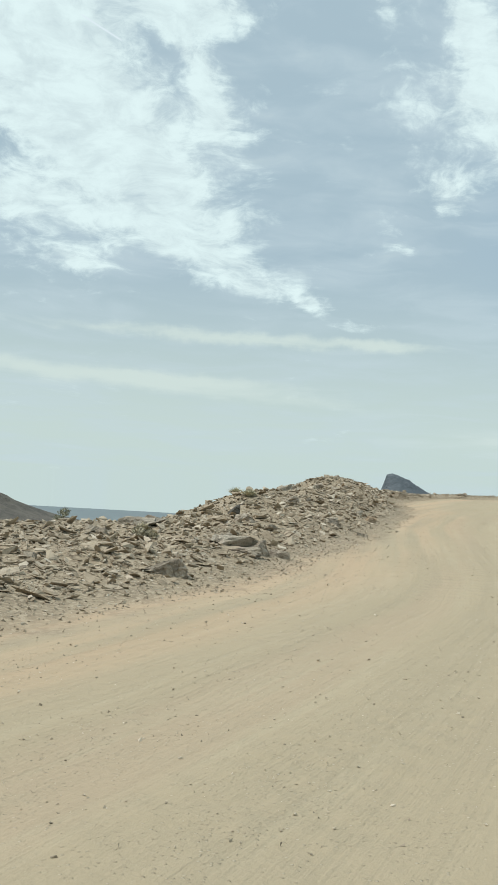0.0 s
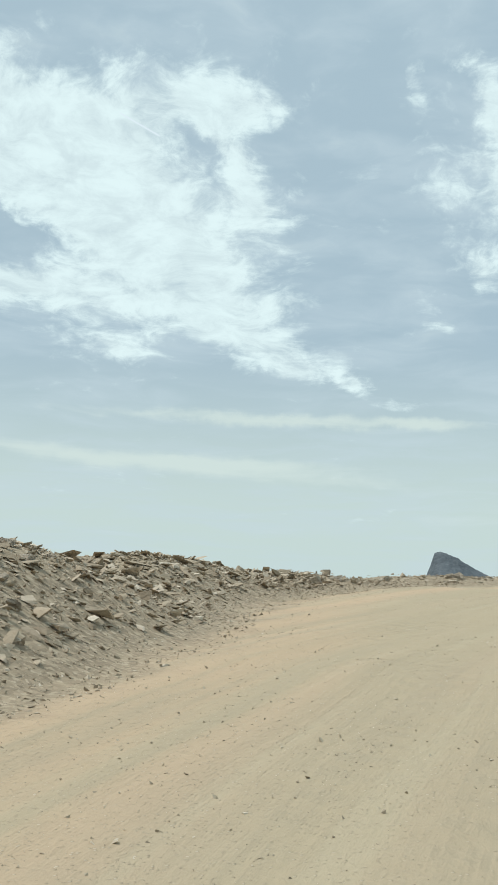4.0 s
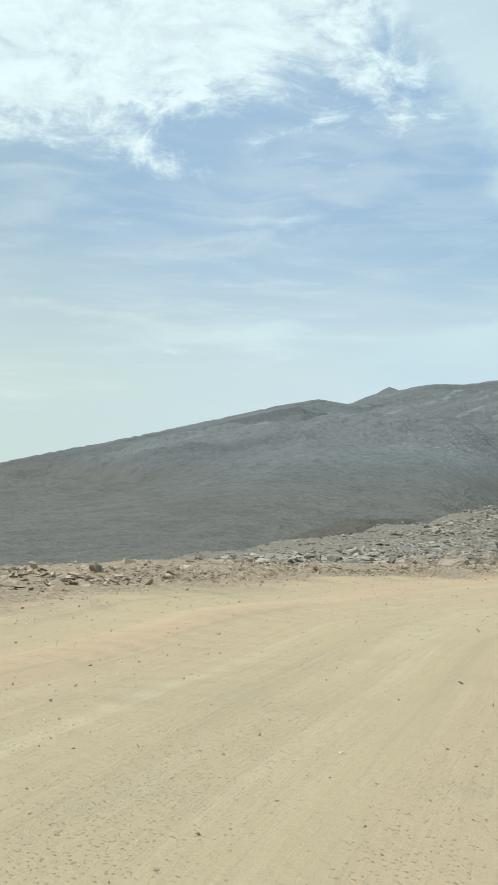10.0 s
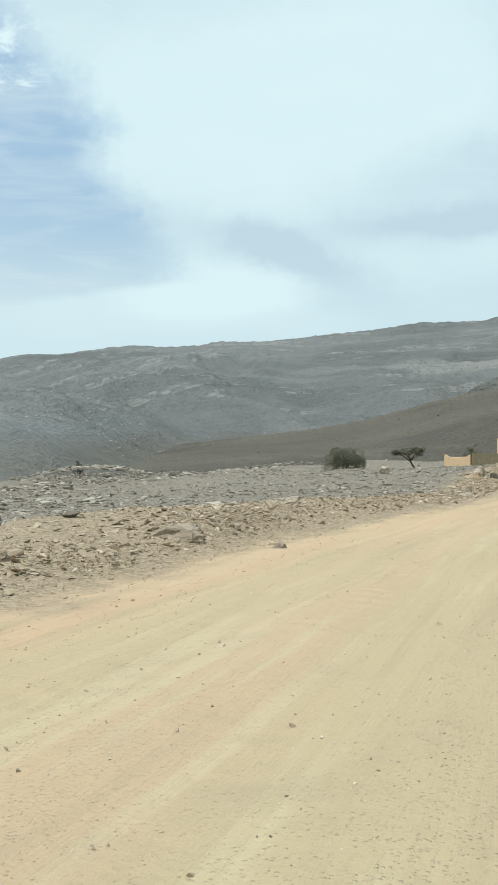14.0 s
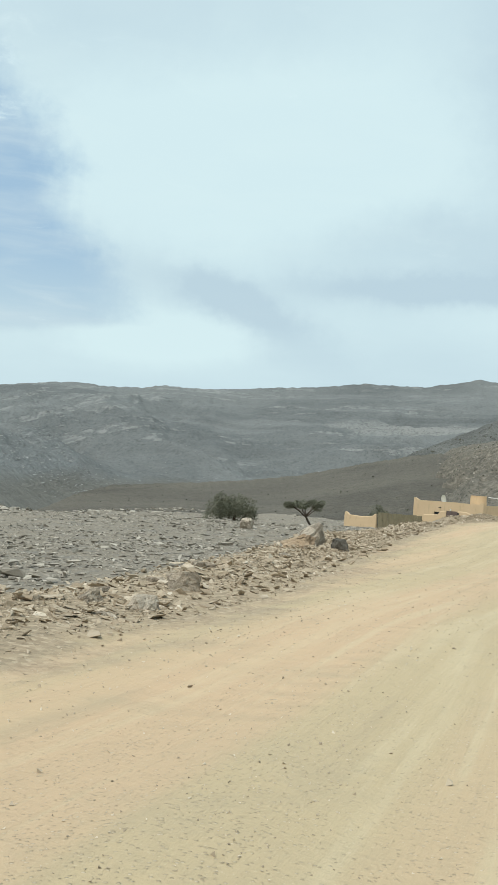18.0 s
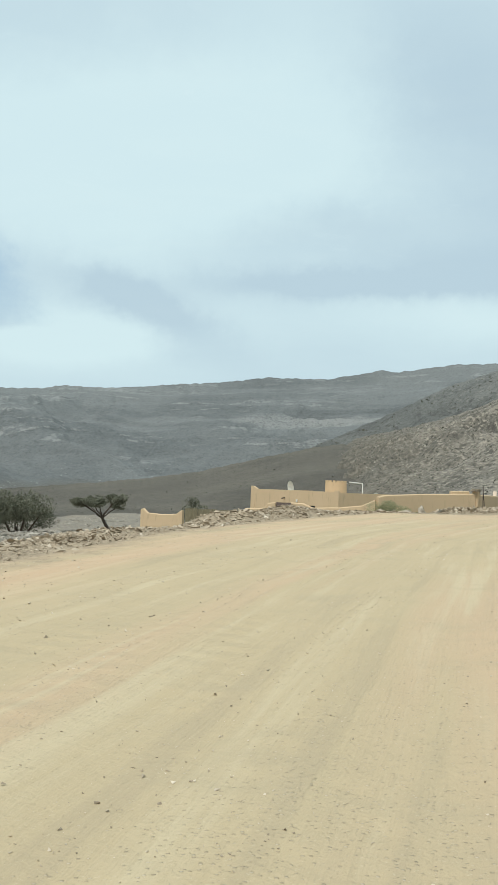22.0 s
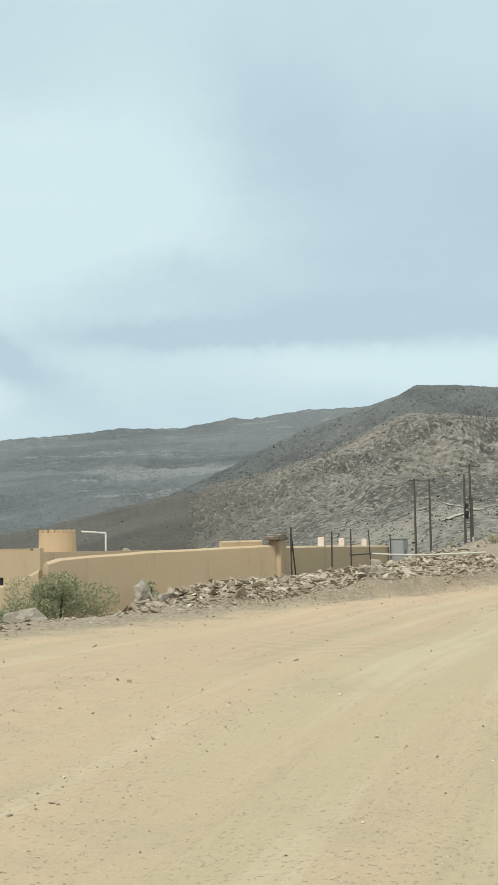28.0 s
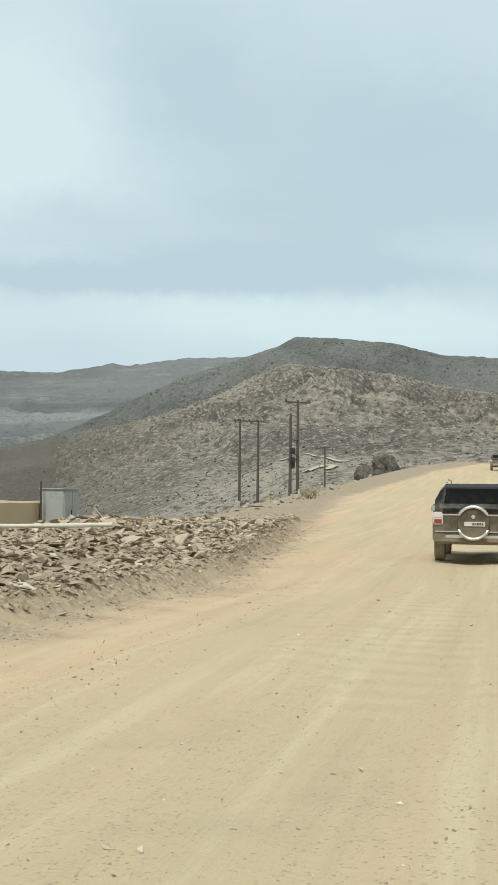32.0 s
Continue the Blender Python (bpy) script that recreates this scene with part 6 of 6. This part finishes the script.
def tuft(x, y, h, w, seed):
    """A tuft of dry straw: thin blades fanning out from the root."""
    rng = np.random.default_rng(seed)
    n = 420
    a, lean = rng.uniform(0, 2 * np.pi, n), rng.uniform(0, 1, n) ** 0.7
    base = np.stack([np.cos(a) * 0.12 * w * lean, np.sin(a) * 0.12 * w * lean, np.zeros(n)], 1)
    tip = np.stack([np.cos(a) * w * lean, np.sin(a) * w * lean, h * (1 - 0.45 * lean ** 2) * rng.uniform(0.6, 1.0, n)], 1)
    side = np.stack([-np.sin(a), np.cos(a), np.zeros(n)], 1) * 0.007
    mid = base * 0.4 + tip * 0.6 + np.array((0, 0, 0.06 * h))
    v = np.stack([base - side, base + side, mid + side, mid - side, tip + side * 0.2, tip - side * 0.2], 1).reshape(-1, 3)
    k = np.arange(n)[:, None] * 6
    f = np.concatenate([k + np.array((0, 1, 2, 3)), k + np.array((3, 2, 4, 5))])
    ob = grid_mesh("grass_tuft", v, f, STRAW, smooth=False)
    ob.location = (x, y, height_at(x, y) - 0.03)
    tagged(ob, "straw-coloured dry grass tuft on the roadside bank", "grass tuft", "dry grass tufts")


acacia(174.0, 198.4, -2.2, 4.4, 3, -1.15, "flat-crowned acacia tree with a leaning trunk")
bush(178.6, 216.6, -1.7, 8.4, 6.5, 4, "large rounded dark acacia bush on the flat", LEAF, 15000, 0.1, "acacia_bush")
bush(172.6, 188.5, -1.85, 3.6, 2.6, 5, "dark green tree crown behind the metal fence", LEAF, 3500, 0.07, "acacia_bush")
bush(145.2, 242.5, -3.0, 2.1, 1.8, 6, "small dark tree on the pale ledges", LEAF, 2200, 0.06, "small_tree")
bush(167.9, 167.9, -1.55, 4.6, 1.6, 7, "pale green wispy bush in front of the compound wall", SCRUB, 20000, 0.03, "bush", -35)
bush(171.3, 167.2, -1.95, 1.2, 0.8, 8, "pale green bush behind an upright stone", SCRUB, 1500, 0.045)
tuft(-4.3, 36.0, 0.32, 0.45, 9)
tuft(-4.9, 37.2, 0.3, 0.4, 29)
bush(-11.9, 40.8, -1.42, 1.3, 1.1, 10, "dark grey-green rounded desert bush by the road", OLIVE, 2600, 0.04)
bush(-5.2, 23.4, height_at(-5.2, 23.4) + 0.4, 0.6, 0.5, 12, "dry desert bush among rubble", DRY, 1500, 0.04)
bush(249.0, 182.0, -0.2, 2.2, 1.4, 13, "grey desert bush at the road bend", DRY, 1500, 0.06)
bush(272.5, 190.5, -1.2, 3.0, 2.0, 14, "dark desert bush below the power poles", SCRUB, 1500, 0.07)
bush(283.0, 199.0, -1.0, 3.5, 2.0, 15, "dark desert bush below the power poles", SCRUB, 1500, 0.07)


def strew_hill(ob_name, name, count, lo, hi, mat, label, category, shapes, seed, part_of=(0.05, 0.98)):
    """Shrubs or boulders too many to count over one hill."""
    me = bpy.data.objects[ob_name].data
    v = np.zeros(len(me.vertices) * 3, np.float32)
    me.vertices.foreach_get("co", v)
    v = v.reshape(-1, 3)
    rng = np.random.default_rng(seed)
    dist = np.hypot(v[:, 0] - 150, v[:, 1] - 145)
    ok = np.where((np.arange(len(v)) < len(v) * 0.9) & (v[:, 2] > -28))[0]
    w = 1 / np.maximum(dist[ok], 200) ** 1.2
    pick = rng.choice(ok, count, p=w / w.sum())
    p = v[pick] + rng.normal(0, 1, (count, 3)) * np.array((3, 3, 0))
    size = rng.uniform(lo, hi, count) * (0.35 + dist[pick] / 1300)
    return scatter(name, p[:, 0], p[:, 1], p[:, 2], size, shapes, rng, 15, mat, label, category, 0.1)


def strew_along(ob_name, name, runs, count, reach, lo, hi, mat, label, seed):
    """Broken pale ledges along lines over one mountain."""
    me = bpy.data.objects[ob_name].data
    v = np.zeros(len(me.vertices) * 3, np.float32)
    me.vertices.foreach_get("co", v)
    v = v.reshape(-1, 3)
    rng = np.random.default_rng(seed)
    share = np.zeros(len(v))
    for run in runs:
        for (ax, ay), (bx, by) in zip(run, run[1:]):
            dx, dy = bx - ax, by - ay
            u = np.clip(((v[:, 0] - ax) * dx + (v[:, 1] - ay) * dy) / (dx * dx + dy * dy), 0, 1)
            share = np.maximum(share, np.exp(-(np.hypot(v[:, 0] - ax - u * dx, v[:, 1] - ay - u * dy) / reach) ** 2))
    share[share < 0.05] = 0
    pick = rng.choice(len(v), count, p=share / share.sum())
    p = v[pick] + rng.normal(0, 4, (count, 3)) * np.array((1, 1, 0))
    return scatter(name, p[:, 0], p[:, 1], p[:, 2], rng.uniform(lo, hi, count), SLABS, rng, 6, mat, label, "rock ledge", 0.05)


strew_along("mountain_range", "far_ledges", (((1556, 1538), (2062, 1752)), ((832, 936), (1165, 1129)), ((894, 1097), (1000, 1300)), ((700, 1100), (1100, 1500))), 4000, 90, 1.0, 4.0, CLIFFM, "broken grey ledges on the far range", 28)
strew_hill("rocky_hill", "hill_shrubs", 13000, 0.4, 1.5, HILLSCRUB, "small dark shrubs dotted over the rocky hill", "shrubs", STUBS, 21)
strew_hill("rocky_hill", "hill_boulders", 14000, 0.3, 1.6, PALE, "pale boulders scattered over the rocky hill", "boulders", STUBS, 22)
strew_hill("dark_ridge", "ridge_shrubs", 5000, 0.8, 2.4, HILLSCRUB, "small dark shrubs dotted over the ridge", "shrubs", STUBS, 23)
strew_hill("brown_hill", "slope_shrubs", 900, 0.5, 1.5, HILLSCRUB, "sparse dark shrubs on the brown hill", "shrubs", STUBS, 24)

# ---- the vehicles on the road ahead ----
def glossy(color, rough, metal=0.0, dust=0.35):
    def build(n, pos, obj):
        z = n.add("ShaderNodeSeparateXYZ", {0: obj}).outputs[2]
        a = n.noise(obj, 5.0, 5, 0.6)
        d = n.math("MULTIPLY", n.spread(n.math("ADD", n.math("MULTIPLY", z, -0.8), a), -0.9, 0.7), dust, clamp=True)
        c = n.mix(d, color, (0.40, 0.33, 0.22))
        return c, n.math("ADD", rough, n.math("MULTIPLY", d, 0.6)), None, 0, {"Metallic": metal}
    return build


PAINT = material("black_paint", glossy((0.012, 0.013, 0.014), 0.22, 0.0, 0.75))
PAINT2 = material("dark_paint", glossy((0.05, 0.05, 0.05), 0.3, 0.0, 0.8))
CARGLASS = material("tinted_glass", glossy((0.012, 0.014, 0.014), 0.08, 0.0, 0.3))
CHROME = material("chrome", glossy((0.75, 0.75, 0.73), 0.2, 0.9, 0.5))
RUBBER = material("tyre_rubber", glossy((0.02, 0.02, 0.02), 0.9, 0.0, 0.8))
REDLAMP = material("red_lamp", glossy((0.30, 0.02, 0.015), 0.15, 0.0, 0.3))
CLEARLAMP = material("clear_lamp", glossy((0.62, 0.60, 0.56), 0.15, 0.0, 0.3))
PLATEM = material("plate", plain((0.60, 0.58, 0.50), 0.5))


def loft(sections, bm=None):
    """A closed skin through rings of points, one ring a section."""
    bm = bm or bmesh.new()
    rings = [[bm.verts.new(p) for p in ring] for ring in sections]
    n = len(rings[0])
    for a, b in zip(rings, rings[1:]):
        for i in range(n):
            bm.faces.new((a[i], a[(i + 1) % n], b[(i + 1) % n], b[i]))
    bm.faces.new(rings[0][::-1])
    bm.faces.new(rings[-1])
    return bm


def ring_at(y, half, z0, z1, r=0.12, top=None):
    """A rounded box outline at y; top narrows its upper part."""
    top = half if top is None else top
    pts = [(-half + r, z0), (half - r, z0), (half, z0 + r), (half, (z0 + z1) / 2), (top, z1 - r), (top - r, z1), (-top + r, z1), (-top, z1 - r), (-half, (z0 + z1) / 2), (-half, z0 + r)]
    return [(x, y, z) for x, z in pts]


def disc(y, r, thick, x, z, mat, root, name, label="", seg=24, inner=0.0):
    bm = bmesh.new()
    outline = [(r * 0.96, -thick / 2), (r, -thick / 4), (r, thick / 4), (r * 0.96, thick / 2)] + ([(inner, thick / 2), (inner, -thick / 2)] if inner else [])
    rings = []
    for i in range(seg):
        a = 2 * math.pi * i / seg
        rings.append([bm.verts.new((x + math.cos(a) * q, y + w, z + math.sin(a) * q)) for q, w in outline])
    for a, b in zip(rings, rings[1:] + rings[:1]):
        m = len(outline)
        for i in range(m if inner else m - 1):
            bm.faces.new((a[i], b[i], b[(i + 1) % m], a[(i + 1) % m]))
    if not inner:
        bm.faces.new([q[0] for q in rings])
        bm.faces.new([q[-1] for q in rings][::-1])
    return part(name, bm, mat, root, label)


def wheel(root, x, y, r=0.37):
    """Axle along x."""
    bm = tube([(x - 0.12, y, r), (x - 0.1, y, r), (x + 0.1, y, r), (x + 0.12, y, r)], [r * 0.93, r, r, r * 0.93], 24)
    w = part("wheel", bm, RUBBER, root)
    out = 1 if x > 0 else -1
    bm = tube([(x + out * 0.121, y, r), (x + out * 0.13, y, r)], [r * 0.62, r * 0.58], 20)
    part("rim", bm, CHROME, w, "silver alloy rim")


def suv(x, y, turn, label, paint, spare=True):
    z = height_at(x, y)
    root = empty("off_road_car", pose(x, y, z + 0.02, 0, 0, turn), label, "car")
    # y points ahead; the tail is at y = -2.3
    W = 0.93
    body = loft([ring_at(-2.30, W - 0.06, 0.50, 1.10, 0.10), ring_at(-2.22, W, 0.42, 1.14, 0.12), ring_at(-1.0, W, 0.36, 1.14, 0.12), ring_at(0.9, W, 0.36, 1.12, 0.12), ring_at(1.9, W - 0.02, 0.40, 1.06, 0.14), ring_at(2.35, W - 0.12, 0.46, 0.92, 0.14)])
    bmesh.ops.bevel(body, geom=body.edges[:], offset=0.015, segments=1, affect="EDGES")
    part("body", body, paint, root)
    cabin = loft([ring_at(-2.24, W - 0.06, 1.08, 1.25, 0.05, W - 0.10), ring_at(-2.06, W - 0.04, 1.08, 1.74, 0.10, W - 0.17), ring_at(-1.9, W - 0.04, 1.08, 1.81, 0.10, W - 0.19), ring_at(0.1, W - 0.04, 1.08, 1.83, 0.10, W - 0.19), ring_at(0.45, W - 0.04, 1.08, 1.76, 0.10, W - 0.19), ring_at(1.15, W - 0.08, 1.06, 1.14, 0.02, W - 0.12)])
    part("cabin", cabin, paint, root)
    # glass, a little proud of the cabin skin
    bm = bmesh.new()
    q = [bm.verts.new(p) for p in ((-0.70, -2.262, 1.16), (0.70, -2.262, 1.16), (0.62, -2.095, 1.70), (-0.62, -2.095, 1.70))]
    bm.faces.new(q)
    bmesh.ops.solidify(bm, geom=bm.faces[:], thickness=0.015)
    part("rear_window", bm, CARGLASS, root, "dark tinted rear window")
    for sgn in (-1, 1):
        for y0, y1 in ((-1.95, -1.15), (-1.08, -0.25), (-0.18, 0.55)):
            bm = bmesh.new()
            xs = sgn * (W - 0.02)
            q = [bm.verts.new(p) for p in ((xs, y0, 1.17), (xs, y1 + (0.25 if y1 > 0.3 else 0), 1.17), (sgn * (W - 0.155), y1 - (0.1 if y1 > 0.3 else 0), 1.66), (sgn * (W - 0.155), y0, 1.66))]
            bm.faces.new(q)
            bmesh.ops.solidify(bm, geom=bm.faces[:], thickness=0.015)
            part("side_window", bm, CARGLASS, root)
        lamp = part("tail_lamp", box(sgn * 0.80 - 0.11, -2.335, 0.86, sgn * 0.80 + 0.11, -2.22, 1.16, 0.03), CLEARLAMP, root, "clear and red tail lamp")
        part("lens", box(sgn * 0.80 - 0.085, -2.345, 0.90, sgn * 0.80 + 0.085, -2.332, 0.99, 0.004), REDLAMP, lamp)
        part("lens", box(sgn * 0.80 - 0.085, -2.345, 1.03, sgn * 0.80 + 0.085, -2.332, 1.12, 0.004), CLEARLAMP, lamp)
        m = part("door_mirror", box(sgn * 1.04 - 0.10, 0.55, 1.10, sgn * 1.04 + 0.10, 0.72, 1.30, 0.04), paint, root)
        part("mirror_glass", box(sgn * 1.04 - 0.08, 0.543, 1.125, sgn * 1.04 + 0.08, 0.549, 1.275), CHROME, m)
        part("roof_rail", tube([(sgn * 0.62, -1.9, 1.84), (sgn * 0.62, -1.7, 1.90), (sgn * 0.62, 0.0, 1.91), (sgn * 0.62, 0.2, 1.85)], 0.02, 8), CHROME, root)
        for y in (-1.45, 1.35):
            wheel(root, sgn * 0.80, y)
    part("rear_bumper", box(-0.90, -2.44, 0.44, 0.90, -2.22, 0.66, 0.05), paint, root)
    part("step_strip", box(-0.62, -2.447, 0.575, 0.62, -2.437, 0.635, 0.004), CHROME, root, "pale metal step strip")
    part("chrome_strip", box(-0.86, -2.325, 0.70, 0.86, -2.295, 0.725, 0.004), CHROME, root)
    if spare:
        s = disc(-2.40, 0.36, 0.2, 0, 0.92, paint, root, "spare_wheel_cover", "round black spare wheel cover")
        # bright bands over and under the cover
        for a0, a1 in ((25, 155), (205, 335)):
            pts = [(math.cos(radians(a)) * 0.365, -2.50, 0.92 + math.sin(radians(a)) * 0.365) for a in np.linspace(a0, a1, 15)]
            part("bright_band", tube(pts, [0.012] + [0.04] * 13 + [0.012], 8), CHROME, s, "chrome band")
        part("badge", tube([(0, -2.515, 1.06), (0, -2.507, 1.06)], 0.045, 12), CHROME, s)
        pl = part("number_plate", box(-0.20, -2.517, 0.845, 0.26, -2.503, 0.945, 0.004), PLATEM, s, "pale number plate")
        for k in range(5):
            part("plate_bar", box(-0.02 + k * 0.052, -2.521, 0.87, 0.015 + k * 0.052, -2.518, 0.92), DARK, pl)
    return root


suv(200.6, 158.9, -79.0, "black off-road car with a chrome-banded spare wheel cover", PAINT)
suv(303.0, 179.0, -79.0, "dark off-road car far ahead in dust", PAINT2, False)

# dark outcrop and pale boulders by the upper bend
crag = random.Random(77)
for k in range(20):
    u = k / 19
    x, y = 303.5 + 18 * u + crag.uniform(-1, 1), 193.4 + 6.0 * u + crag.uniform(-1.5, 1.5)
    top = 0.8 + 3.3 * math.sin(math.pi * min(1.0, 0.15 + 0.75 * u)) ** 0.7 + crag.uniform(-0.9, 0.5)
    w = crag.uniform(1.6, 4.2)
    boulder(x, y, top, w, w * crag.uniform(0.5, 0.8), crag.uniform(4.0, 6.5), crag.uniform(-60, 60), 100 + k, "dark jagged rock outcrop on the slope above the road", OUTCROP, crag.uniform(-14, 14), crag.uniform(0.1, 0.6))


from mathutils.bvhtree import BVHTree


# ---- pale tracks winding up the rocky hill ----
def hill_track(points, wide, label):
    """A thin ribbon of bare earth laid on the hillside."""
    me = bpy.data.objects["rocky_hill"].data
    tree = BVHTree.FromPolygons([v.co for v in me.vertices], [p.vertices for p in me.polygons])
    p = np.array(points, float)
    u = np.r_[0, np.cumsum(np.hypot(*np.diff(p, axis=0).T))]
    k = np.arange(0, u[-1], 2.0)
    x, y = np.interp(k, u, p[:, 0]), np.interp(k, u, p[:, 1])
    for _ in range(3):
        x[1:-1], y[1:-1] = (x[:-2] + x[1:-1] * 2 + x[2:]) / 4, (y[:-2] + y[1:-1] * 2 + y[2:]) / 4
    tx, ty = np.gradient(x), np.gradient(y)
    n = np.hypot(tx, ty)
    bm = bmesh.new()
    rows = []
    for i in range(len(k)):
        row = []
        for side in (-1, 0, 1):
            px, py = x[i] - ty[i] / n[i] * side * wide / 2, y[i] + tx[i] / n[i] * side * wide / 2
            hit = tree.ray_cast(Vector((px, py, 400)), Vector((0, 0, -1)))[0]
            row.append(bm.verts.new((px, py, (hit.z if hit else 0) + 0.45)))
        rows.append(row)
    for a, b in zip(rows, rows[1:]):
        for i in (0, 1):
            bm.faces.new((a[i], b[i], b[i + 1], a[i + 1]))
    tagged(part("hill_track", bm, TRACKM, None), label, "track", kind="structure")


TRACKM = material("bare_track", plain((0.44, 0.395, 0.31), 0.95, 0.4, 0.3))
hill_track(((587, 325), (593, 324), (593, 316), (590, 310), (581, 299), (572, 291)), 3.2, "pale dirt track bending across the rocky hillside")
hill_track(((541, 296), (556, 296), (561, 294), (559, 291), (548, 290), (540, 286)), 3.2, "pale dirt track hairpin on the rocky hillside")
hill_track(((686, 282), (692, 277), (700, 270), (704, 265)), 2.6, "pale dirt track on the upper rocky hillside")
